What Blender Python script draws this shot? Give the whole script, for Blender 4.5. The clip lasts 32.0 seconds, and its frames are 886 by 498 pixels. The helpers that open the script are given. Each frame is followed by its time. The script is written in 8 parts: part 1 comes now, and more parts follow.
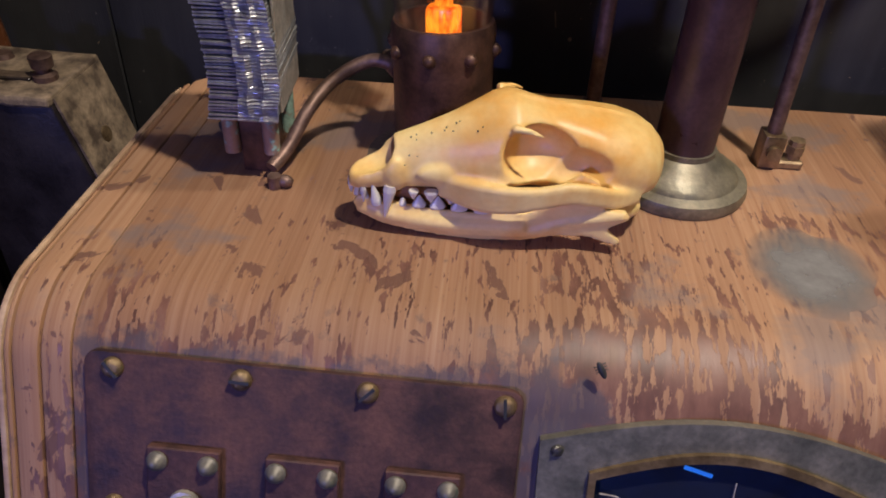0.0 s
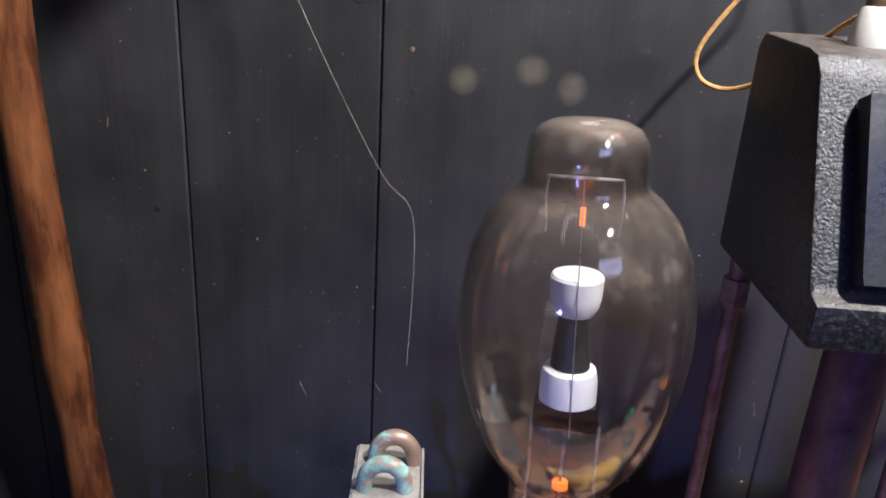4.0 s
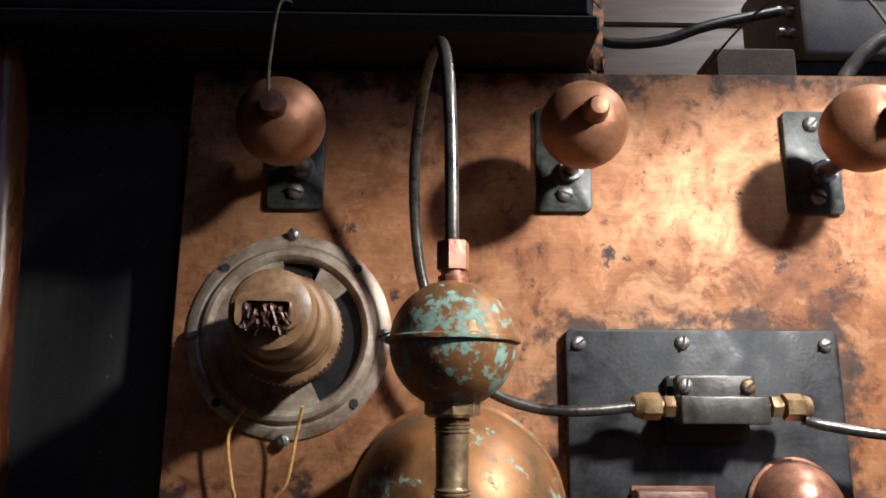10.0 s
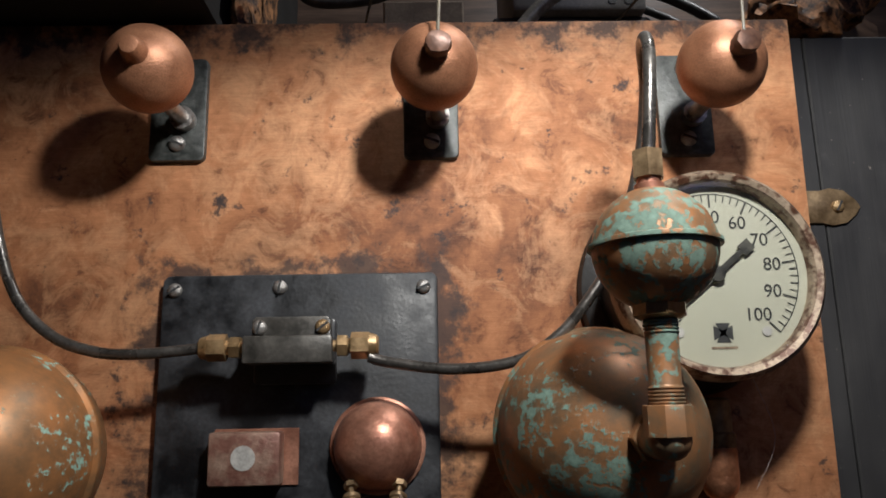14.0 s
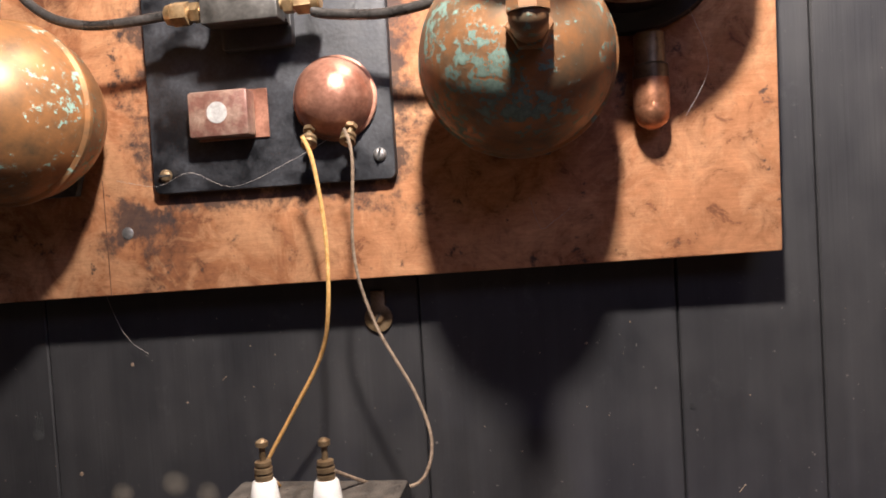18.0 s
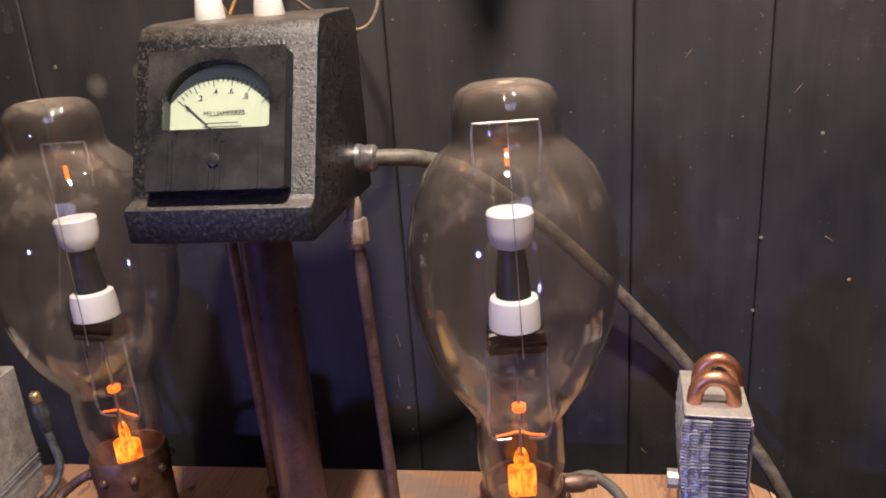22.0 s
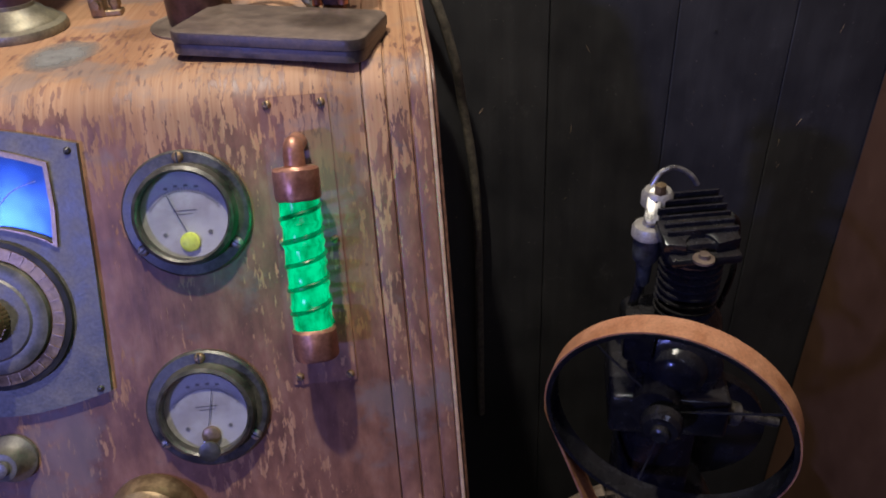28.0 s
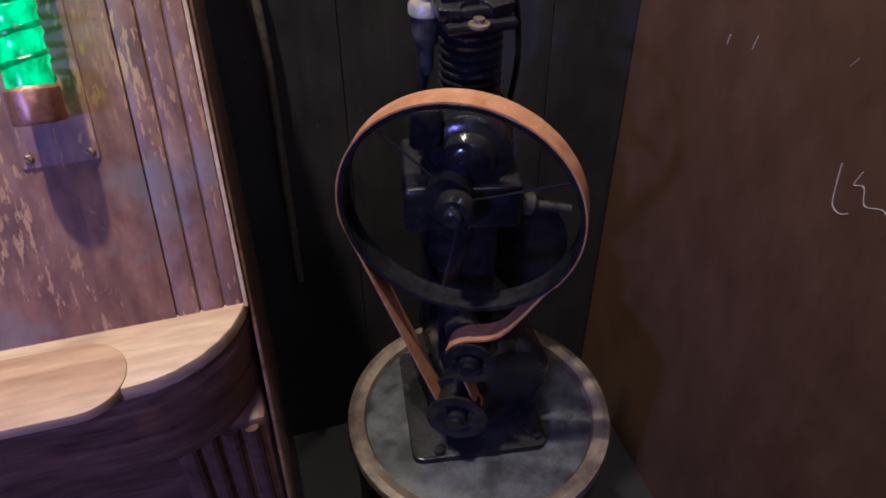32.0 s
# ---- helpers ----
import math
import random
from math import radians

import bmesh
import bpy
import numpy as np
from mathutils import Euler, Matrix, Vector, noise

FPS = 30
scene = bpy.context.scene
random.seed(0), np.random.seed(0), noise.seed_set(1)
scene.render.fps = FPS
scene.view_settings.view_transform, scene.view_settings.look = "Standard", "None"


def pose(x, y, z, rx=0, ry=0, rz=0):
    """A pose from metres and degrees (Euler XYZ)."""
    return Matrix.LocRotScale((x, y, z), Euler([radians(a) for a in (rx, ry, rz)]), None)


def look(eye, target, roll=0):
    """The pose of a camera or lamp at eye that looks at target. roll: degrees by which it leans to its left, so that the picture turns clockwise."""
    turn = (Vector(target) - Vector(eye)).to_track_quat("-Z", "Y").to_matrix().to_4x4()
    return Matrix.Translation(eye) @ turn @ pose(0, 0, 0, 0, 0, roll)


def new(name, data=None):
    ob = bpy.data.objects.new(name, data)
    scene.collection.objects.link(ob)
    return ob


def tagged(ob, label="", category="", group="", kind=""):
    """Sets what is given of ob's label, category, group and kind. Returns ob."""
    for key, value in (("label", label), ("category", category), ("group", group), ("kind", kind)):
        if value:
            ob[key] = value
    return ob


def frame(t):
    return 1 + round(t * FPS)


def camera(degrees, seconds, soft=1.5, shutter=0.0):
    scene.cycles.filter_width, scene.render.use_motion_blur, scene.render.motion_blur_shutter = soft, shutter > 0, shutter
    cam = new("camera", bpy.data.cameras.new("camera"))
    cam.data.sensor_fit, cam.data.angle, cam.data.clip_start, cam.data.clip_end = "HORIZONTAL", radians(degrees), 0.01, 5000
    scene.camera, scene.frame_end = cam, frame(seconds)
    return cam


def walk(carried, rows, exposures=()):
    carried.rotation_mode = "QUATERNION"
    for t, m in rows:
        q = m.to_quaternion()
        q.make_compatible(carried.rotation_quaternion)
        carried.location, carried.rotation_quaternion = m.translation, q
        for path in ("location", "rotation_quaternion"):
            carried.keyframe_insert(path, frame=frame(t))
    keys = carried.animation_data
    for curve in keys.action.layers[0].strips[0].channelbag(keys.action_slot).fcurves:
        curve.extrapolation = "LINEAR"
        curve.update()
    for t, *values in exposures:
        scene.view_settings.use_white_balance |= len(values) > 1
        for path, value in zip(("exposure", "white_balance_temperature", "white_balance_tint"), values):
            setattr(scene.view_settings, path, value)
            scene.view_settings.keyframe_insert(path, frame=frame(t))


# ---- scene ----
cam = camera(61.3, 32.0, soft=1.8)
PATH = [
    (0, (0.099, 0.058, 1.367), (0.004, 1.648, 0.158), 3.1),
    (0.5, (0.072, 0.067, 1.379), (0.028, 1.691, 0.213), 4.0),
    (1, (0.041, 0.068, 1.39), (0.008, 1.732, 0.281), 3.6),
    (1.5, (0.015, 0.066, 1.416), (0.007, 1.779, 0.385), 2.7),
    (2, (0.017, 0.071, 1.442), (0.014, 1.846, 0.52), 2.5),
    (2.5, (0.015, 0.076, 1.457), (0.013, 1.884, 0.601), 2.9),
    (3, (0.018, 0.072, 1.483), (-0.015, 1.907, 0.689), 3.2),
    (3.5, (0.021, 0.071, 1.51), (-0.049, 1.936, 0.792), 3.6),
    (5.5, (-0.055, 0.173, 1.611), (-0.072, 2.049, 0.916), 2.6),
    (6, (-0.067, 0.177, 1.634), (-0.05, 2.085, 1.035), 2.0),
    (6.5, (-0.089, 0.177, 1.672), (-0.027, 2.117, 1.186), 1.8),
    (7, (-0.083, 0.158, 1.677), (-0.069, 2.154, 1.556), 1.9),
    (7.5, (-0.083, 0.151, 1.706), (-0.055, 2.151, 1.709), 1.6),
    (8, (-0.08, 0.133, 1.732), (-0.08, 2.131, 1.808), 1.3),
    (8.5, (-0.076, 0.115, 1.762), (-0.054, 2.109, 1.907), 1.0),
    (9, (-0.055, 0.092, 1.782), (-0.033, 2.075, 2.036), 0.8),
    (9.5, (-0.033, 0.08, 1.795), (-0.006, 2.048, 2.15), 0.6),
    (10, (-0.017, 0.063, 1.808), (0.009, 2.016, 2.24), 0.4),
    (10.5, (0.014, 0.047, 1.814), (0.04, 1.99, 2.287), 0.4),
    (11, (0.052, 0.043, 1.81), (0.078, 1.976, 2.321), 0.3),
    (11.5, (0.073, 0.044, 1.805), (0.095, 1.978, 2.314), 0.2),
    (12, (0.111, 0.048, 1.802), (0.128, 1.983, 2.31), -0.0),
    (12.5, (0.151, 0.052, 1.796), (0.179, 1.985, 2.305), -0.1),
    (13, (0.178, 0.049, 1.793), (0.213, 1.984, 2.299), -0.2),
    (13.5, (0.207, 0.053, 1.784), (0.25, 1.994, 2.267), -0.5),
    (14, (0.232, 0.065, 1.775), (0.288, 2.019, 2.197), -1.2),
    (14.5, (0.254, 0.074, 1.763), (0.302, 2.042, 2.115), -1.6),
    (15, (0.262, 0.086, 1.746), (0.272, 2.072, 1.983), -2.3),
    (15.5, (0.25, 0.076, 1.74), (0.33, 2.066, 1.922), -3.7),
    (17.5, (0.334, 0.033, 1.685), (0.133, 2.023, 1.657), -3.6),
    (18, (0.34, 0.041, 1.669), (0.062, 2.02, 1.591), -3.5),
    (18.5, (0.348, 0.05, 1.636), (0.039, 2.018, 1.468), -3.8),
    (19, (0.352, 0.048, 1.621), (0.027, 2.005, 1.367), -4.1),
    (19.5, (0.358, 0.043, 1.607), (0.021, 1.984, 1.266), -4.2),
    (20, (0.366, 0.038, 1.587), (0.024, 1.967, 1.184), -4.2),
    (20.5, (0.372, 0.03, 1.574), (0.029, 1.948, 1.124), -4.2),
    (21, (0.37, 0.023, 1.553), (0.033, 1.931, 1.057), -4.1),
    (21.5, (0.375, 0.017, 1.531), (0.036, 1.907, 0.971), -4.0),
    (22, (0.379, 0.007, 1.517), (0.046, 1.875, 0.887), -4.0),
    (22.5, (0.379, -0.003, 1.505), (0.065, 1.853, 0.828), -3.8),
    (23, (0.381, -0.015, 1.491), (0.089, 1.826, 0.767), -4.2),
    (23.5, (0.379, -0.043, 1.473), (0.164, 1.782, 0.684), -4.6),
    (24, (0.378, -0.072, 1.446), (0.228, 1.731, 0.593), -5.0),
    (24.5, (0.371, -0.095, 1.427), (0.266, 1.683, 0.517), -5.3),
    (25, (0.369, -0.121, 1.414), (0.326, 1.613, 0.419), -5.2),
    (25.5, (0.408, -0.144, 1.398), (0.416, 1.534, 0.31), -4.6),
    (27.5, (0.477, -0.209, 1.348), (0.484, 1.442, 0.22), -4.0),
    (28, (0.505, -0.221, 1.342), (0.576, 1.423, 0.204), -3.7),
    (28.5, (0.522, -0.227, 1.322), (0.688, 1.402, 0.174), -2.9),
    (29, (0.544, -0.227, 1.29), (0.805, 1.394, 0.148), -2.1),
    (29.5, (0.56, -0.226, 1.277), (0.891, 1.36, 0.104), -0.9),
    (30, (0.565, -0.238, 1.261), (0.955, 1.334, 0.087), -0.1),
    (30.5, (0.565, -0.247, 1.247), (0.985, 1.306, 0.059), 0.3),
    (31, (0.557, -0.255, 1.232), (0.994, 1.273, 0.019), 0.3),
    (31.5, (0.556, -0.265, 1.223), (0.989, 1.241, -0.019), 0.1),
    (32, (0.549, -0.276, 1.213), (0.988, 1.213, -0.048), -0.1),
]
EXPOSURE = [(0.0, 0.2, 6250, 10), (1.0, 0.1, 6250, 10), (2.0, 0.42, 5500, 10), (3.5, 1.1, 5200, 12), (6.0, 1.12, 6100, 10), (7.5, 0.95, 6600, 10),
            (9.0, 0.0, 5550, 9), (10.5, -0.55, 5400, 8), (12.0, -0.88, 5600, 10), (14.0, -1.22, 5450, 8), (15.5, -1.2, 6000, 10), (17.5, 0.42, 5700, 14),
            (20.0, 0.87, 6400, 20), (22.0, 0.82, 6300, 18), (24.0, 0.34, 6300, 12), (25.5, 0.2, 6100, 10), (27.5, 0.5, 5950, 6), (28.5, 0.68, 5950, 7), (32.0, 1.08, 5850, 10)]
walk(cam, [(t, look(eye, target, roll)) for t, eye, target, roll in PATH], EXPOSURE)

# ---- light ----
world = bpy.data.worlds.new("room_dark")
scene.world = world
world.use_nodes = True
world.node_tree.nodes["Background"].inputs[0].default_value = (0.75, 0.66, 0.7, 1)
world.node_tree.nodes["Background"].inputs[1].default_value = 0.1


def lamp(name, kind, m, energy, colour, size):
    data = bpy.data.lights.new(name, kind)
    data.energy, data.color = energy, colour
    if kind == "AREA":
        data.shape, data.size, data.size_y = "RECTANGLE", size[0], size[1]
    else:
        data.shadow_soft_size = size
    ob = new(name, data)
    ob.matrix_world = m
    return ob


# warm exhibit lamp over the copper panel, and the violet show light of the room
spot = lamp("warm_spot", "SPOT", look((0.355, 0.135, 2.125), (0.41, 0.138, 1.13)), 33.0, (1.0, 0.87, 0.7), 0.022)
spot.data.spot_size, spot.data.spot_blend = radians(162), 0.2
violet = lamp("violet_show", "SPOT", look((-0.55, -1.15, 1.5), (0.3, 0.25, 0.77)), 37.0, (0.28, 0.29, 1.0), 0.045)
violet.data.spot_size, violet.data.spot_blend = radians(53), 0.75
# added unseen area fill behind the visitor, and an unseen lamp assumed over the ledge
lamp("area_fill", "AREA", look((0.95, -1.25, 2.65), (0.2, 0.4, 1.3)), 3.0, (0.66, 0.66, 1.0), (0.9, 0.5))
ledge_spot = lamp("ledge_lamp", "SPOT", look((0.6, 0.49, 2.62), (0.36, 0.74, 2.1)), 25.0, (1.0, 0.88, 0.74), 0.03)
ledge_spot.data.spot_size, ledge_spot.data.spot_blend = radians(110), 0.6


# ---- materials ----
def ramp_node(nt, stops):
    n = nt.nodes.new("ShaderNodeValToRGB")
    while len(n.color_ramp.elements) < len(stops):
        n.color_ramp.elements.new(0.5)
    for e, (p, c) in zip(n.color_ramp.elements, stops):
        e.position = p
        e.color = (*c, 1) if len(c) == 3 else c
    return n


def noise_node(nt, scale, detail=4.0, stretch=(1, 1, 1), coords="Object", rough=0.6, shift=0.0):
    tc = nt.nodes.new("ShaderNodeTexCoord")
    mp = nt.nodes.new("ShaderNodeMapping")
    mp.inputs["Scale"].default_value = stretch
    mp.inputs["Location"].default_value = (shift, shift, shift)
    nt.links.new(tc.outputs[coords], mp.inputs["Vector"])
    n = nt.nodes.new("ShaderNodeTexNoise")
    n.inputs["Scale"].default_value, n.inputs["Detail"].default_value = scale, detail
    n.inputs["Roughness"].default_value = rough
    nt.links.new(mp.outputs[0], n.inputs["Vector"])
    return n


def mix_node(nt, fac, a, b, blend="MIX"):
    n = nt.nodes.new("ShaderNodeMix")
    n.data_type, n.blend_type = "RGBA", blend
    for sock, v in ((n.inputs[0], fac), (n.inputs[6], a), (n.inputs[7], b)):
        if isinstance(v, (int, float)):
            sock.default_value = v
        elif isinstance(v, tuple):
            sock.default_value = (*v, 1)
        else:
            nt.links.new(v, sock)
    return n.outputs[2]


def base_mat(name, rough=0.5, metal=0.0):
    m = bpy.data.materials.new(name)
    m.use_nodes = True
    b = m.node_tree.nodes["Principled BSDF"]
    b.inputs["Roughness"].default_value, b.inputs["Metallic"].default_value = rough, metal
    return m, m.node_tree, b


def bump(nt, b, height, strength, dist=0.001):
    n = nt.nodes.new("ShaderNodeBump")
    n.inputs["Strength"].default_value, n.inputs["Distance"].default_value = strength, dist
    nt.links.new(height, n.inputs["Height"])
    nt.links.new(n.outputs[0], b.inputs["Normal"])


def worn(name, c1, c2, rough=0.5, metal=0.0, scale=40, spread=(0.35, 0.65), bumps=0.3, stretch=(1, 1, 1), fine=400, dust=0.0, dust_colour=(0.3, 0.25, 0.2), rough2=None, grain=0.22):
    """Two-tone surface with blotches, fine grain relief and dust on what faces up."""
    m, nt, b = base_mat(name, rough, metal)
    n = noise_node(nt, scale, 5, stretch)
    r = ramp_node(nt, [(spread[0], c1), (spread[1], c2)])
    nt.links.new(n.outputs[0], r.inputs[0])
    f = noise_node(nt, fine, 3, stretch)
    fr_ = ramp_node(nt, [(0.3, (1 - grain,) * 3), (0.7, (1 + 0.6 * grain,) * 3)])
    nt.links.new(f.outputs[0], fr_.inputs[0])
    out = mix_node(nt, 1.0, r.outputs[0], fr_.outputs[0], "MULTIPLY")
    if dust:
        geo = nt.nodes.new("ShaderNodeNewGeometry")
        sep = nt.nodes.new("ShaderNodeSeparateXYZ")
        nt.links.new(geo.outputs["Normal"], sep.inputs[0])
        up = ramp_node(nt, [(0.55, (0, 0, 0)), (1.0, (dust, dust, dust))])
        nt.links.new(sep.outputs[2], up.inputs[0])
        d = noise_node(nt, 120, 4, shift=3.0)
        dr = ramp_node(nt, [(0.3, (0.3, 0.3, 0.3)), (0.65, (1, 1, 1))])
        nt.links.new(d.outputs[0], dr.inputs[0])
        k = mix_node(nt, 1.0, up.outputs[0], dr.outputs[0], "MULTIPLY")
        out = mix_node(nt, k, out, dust_colour)
    nt.links.new(out, b.inputs["Base Color"])
    rr = ramp_node(nt, [(0.3, (max(rough - 0.12, 0.05),) * 3), (0.7, (min((rough2 or rough) + 0.12, 1),) * 3)])
    nt.links.new(n.outputs[0], rr.inputs[0])
    nt.links.new(rr.outputs[0], b.inputs["Roughness"])
    if bumps:
        bump(nt, b, f.outputs[0], bumps, 0.0006)
    return m


def glass_mat(name, colour=(1, 1, 1), rough=0.02, dusty=0.0, ior=1.45, thin=True):
    m, nt, b = base_mat(name, rough)
    out = nt.nodes["Material Output"]
    tr = nt.nodes.new("ShaderNodeBsdfTransparent")
    tr.inputs[0].default_value = (*colour, 1)
    gl = nt.nodes.new("ShaderNodeBsdfGlossy")
    gl.inputs["Roughness"].default_value = rough
    if dusty:
        wave = noise_node(nt, 30, 2, shift=3.0)
        ripple = nt.nodes.new("ShaderNodeBump")
        ripple.inputs["Strength"].default_value, ripple.inputs["Distance"].default_value = 0.25, 0.002
        nt.links.new(wave.outputs[0], ripple.inputs["Height"])
        nt.links.new(ripple.outputs[0], gl.inputs["Normal"])
    facing = nt.nodes.new("ShaderNodeLayerWeight")
    facing.inputs[0].default_value = 0.5
    power = nt.nodes.new("ShaderNodeMath")
    power.operation, power.inputs[1].default_value = "POWER", 2.6
    nt.links.new(facing.outputs["Facing"], power.inputs[0])
    fres = nt.nodes.new("ShaderNodeMath")
    fres.operation, fres.inputs[1].default_value, fres.inputs[2].default_value = "MULTIPLY_ADD", 0.9, ((ior - 1) / (ior + 1)) ** 2 + 0.015
    nt.links.new(power.outputs[0], fres.inputs[0])
    mx = nt.nodes.new("ShaderNodeMixShader")
    nt.links.new(fres.outputs[0], mx.inputs[0])
    nt.links.new(tr.outputs[0], mx.inputs[1])
    nt.links.new(gl.outputs[0], mx.inputs[2])
    last = mx.outputs[0]
    if dusty:
        df = nt.nodes.new("ShaderNodeBsdfDiffuse")
        df.inputs[0].default_value = (0.4, 0.32, 0.25, 1)
        geo = nt.nodes.new("ShaderNodeNewGeometry")
        sep = nt.nodes.new("ShaderNodeSeparateXYZ")
        nt.links.new(geo.outputs["Normal"], sep.inputs[0])
        up = ramp_node(nt, [(0.4, (0.008, 0.008, 0.008)), (0.6, (0.04, 0.04, 0.04)), (0.8, (0.11, 0.11, 0.11)), (0.93, (0.2, 0.2, 0.2)), (1.0, (0.32, 0.32, 0.32))])
        mr = nt.nodes.new("ShaderNodeMath")
        mr.operation, mr.inputs[1].default_value = "MULTIPLY_ADD", 0.5
        mr.inputs[2].default_value = 0.5
        nt.links.new(sep.outputs[2], mr.inputs[0])
        nt.links.new(mr.outputs[0], up.inputs[0])
        n = noise_node(nt, 38, 8, rough=0.65)
        nr = ramp_node(nt, [(0.3, (0.4, 0.4, 0.4)), (0.56, (0.85, 0.85, 0.85)), (0.64, (1.9, 1.9, 1.9))])
        nt.links.new(n.outputs[0], nr.inputs[0])
        k = mix_node(nt, 1.0, up.outputs[0], nr.outputs[0], "MULTIPLY")
        sc = nt.nodes.new("ShaderNodeMath")
        sc.operation, sc.inputs[1].default_value = "MULTIPLY", dusty
        nt.links.new(k, sc.inputs[0])
        m2 = nt.nodes.new("ShaderNodeMixShader")
        nt.links.new(sc.outputs[0], m2.inputs[0])
        nt.links.new(last, m2.inputs[1])
        nt.links.new(df.outputs[0], m2.inputs[2])
        last = m2.outputs[0]
    nt.links.new(last, out.inputs[0])
    return m


def glow(name, colour, strength):
    m, nt, b = base_mat(name, 0.4)
    b.inputs["Base Color"].default_value = (*colour, 1)
    b.inputs["Emission Color"].default_value = (*colour, 1)
    b.inputs["Emission Strength"].default_value = strength
    return m


def mottled_glow(name, c1, c2, strength, scale, rough=0.25):
    """Uneven glow: lit glass and neon, and the painted blue of the dial card."""
    m, nt, b = base_mat(name, rough)
    b.inputs["Base Color"].default_value = (*(0.06 * v for v in c2), 1)
    n = noise_node(nt, 1.0, 4, scale, rough=0.55)
    r = ramp_node(nt, [(0.34, c1), (0.62, c2)])
    nt.links.new(n.outputs[0], r.inputs[0])
    nt.links.new(r.outputs[0], b.inputs["Emission Color"])
    b.inputs["Emission Strength"].default_value = strength
    return m


def box_distance(nt, centre, half):
    """Distance in x and z from a rectangle of the board, for marks that follow its rim."""
    tc = nt.nodes.new("ShaderNodeTexCoord")
    last = tc.outputs["Object"]
    for op, value in (("SUBTRACT", centre), ("ABSOLUTE", None), ("SUBTRACT", half), ("MAXIMUM", (0, 0, 0))):
        node = nt.nodes.new("ShaderNodeVectorMath")
        node.operation = op
        nt.links.new(last, node.inputs[0])
        if value is not None:
            node.inputs[1].default_value = value
        last = node.outputs[0]
    far_ = nt.nodes.new("ShaderNodeVectorMath")
    far_.operation = "LENGTH"
    nt.links.new(last, far_.inputs[0])
    return far_.outputs["Value"]


def add_node(nt, a, b, op="ADD"):
    node = nt.nodes.new("ShaderNodeMath")
    node.operation = op
    for i, v in enumerate((a, b)):
        if isinstance(v, (int, float)):
            node.inputs[i].default_value = v
        else:
            nt.links.new(v, node.inputs[i])
    return node.outputs[0]


def veneer(name, wear=0.0):
    """Bleached veneer with remains of dark red varnish, grain over the bend from back to front."""
    m, nt, b = base_mat(name, 0.5)
    g = noise_node(nt, 1.0, 5, (420, 6, 6))
    pale = ramp_node(nt, [(0.25, (0.29, 0.148, 0.076)), (0.5, (0.375, 0.212, 0.116)), (0.8, (0.45, 0.285, 0.168))])
    nt.links.new(g.outputs[0], pale.inputs[0])
    bands = noise_node(nt, 1.0, 2, (38, 1.2, 1.2), shift=5.0)
    br = ramp_node(nt, [(0.35, (0.86, 0.83, 0.82)), (0.65, (1.06, 1.05, 1.04))])
    nt.links.new(bands.outputs[0], br.inputs[0])
    wood = mix_node(nt, 1.0, pale.outputs[0], br.outputs[0], "MULTIPLY")
    tc = nt.nodes.new("ShaderNodeTexCoord")
    sep = nt.nodes.new("ShaderNodeSeparateXYZ")
    nt.links.new(tc.outputs["Object"], sep.inputs[0])
    # leaves of veneer laid side by side, each of its own tone
    leaf = nt.nodes.new("ShaderNodeTexVoronoi")
    leaf.voronoi_dimensions, leaf.inputs["Scale"].default_value = "1D", 40.0
    nt.links.new(sep.outputs[0], leaf.inputs["W"])
    lr = ramp_node(nt, [(0.1, (0.84, 0.77, 0.72)), (0.5, (0.98, 0.97, 0.96)), (0.9, (1.1, 1.07, 1.03))])
    nt.links.new(leaf.outputs["Color"], lr.inputs[0])
    wood = mix_node(nt, 1.0, wood, lr.outputs[0], "MULTIPLY")
    # varnish left on the lower front, flaked off above
    grad = nt.nodes.new("ShaderNodeMapRange")
    grad.inputs[1].default_value, grad.inputs[2].default_value = 0.0, -0.09
    grad.inputs[3].default_value, grad.inputs[4].default_value = 0.0, 0.155
    nt.links.new(sep.outputs[2], grad.inputs[0])
    back = nt.nodes.new("ShaderNodeMapRange")
    back.inputs[1].default_value, back.inputs[2].default_value = 0.31, 0.42
    back.inputs[3].default_value, back.inputs[4].default_value = 0.085, -0.02
    nt.links.new(sep.outputs[1], back.inputs[0])
    flake = noise_node(nt, 1.0, 9, (270, 62, 62), shift=2.0, rough=0.62)
    big = noise_node(nt, 1.0, 3, (16, 9, 9), shift=9.0)
    a0 = nt.nodes.new("ShaderNodeMath")
    a0.operation = "ADD"
    side = nt.nodes.new("ShaderNodeMapRange")  # the left end was sanded clean
    side.inputs[1].default_value, side.inputs[2].default_value = -0.1, 0.07
    side.inputs[3].default_value, side.inputs[4].default_value = -0.1 - wear, -wear
    nt.links.new(sep.outputs[0], side.inputs[0])
    nt.links.new(grad.outputs[0], a0.inputs[0])
    nt.links.new(add_node(nt, back.outputs[0], side.outputs[0]), a0.inputs[1])
    a1 = nt.nodes.new("ShaderNodeMath")
    a1.operation = "ADD"
    nt.links.new(flake.outputs[0], a1.inputs[0])
    nt.links.new(a0.outputs[0], a1.inputs[1])
    a2 = nt.nodes.new("ShaderNodeMath")
    a2.operation, a2.inputs[1].default_value = "MULTIPLY_ADD", 0.55
    nt.links.new(big.outputs[0], a2.inputs[0])
    nt.links.new(a1.outputs[0], a2.inputs[2])
    mask = ramp_node(nt, [(0.895, (0, 0, 0)), (0.91, (1, 1, 1))])
    nt.links.new(a2.outputs[0], mask.inputs[0])
    vt = noise_node(nt, 1.0, 5, (60, 26, 26), shift=4.0)
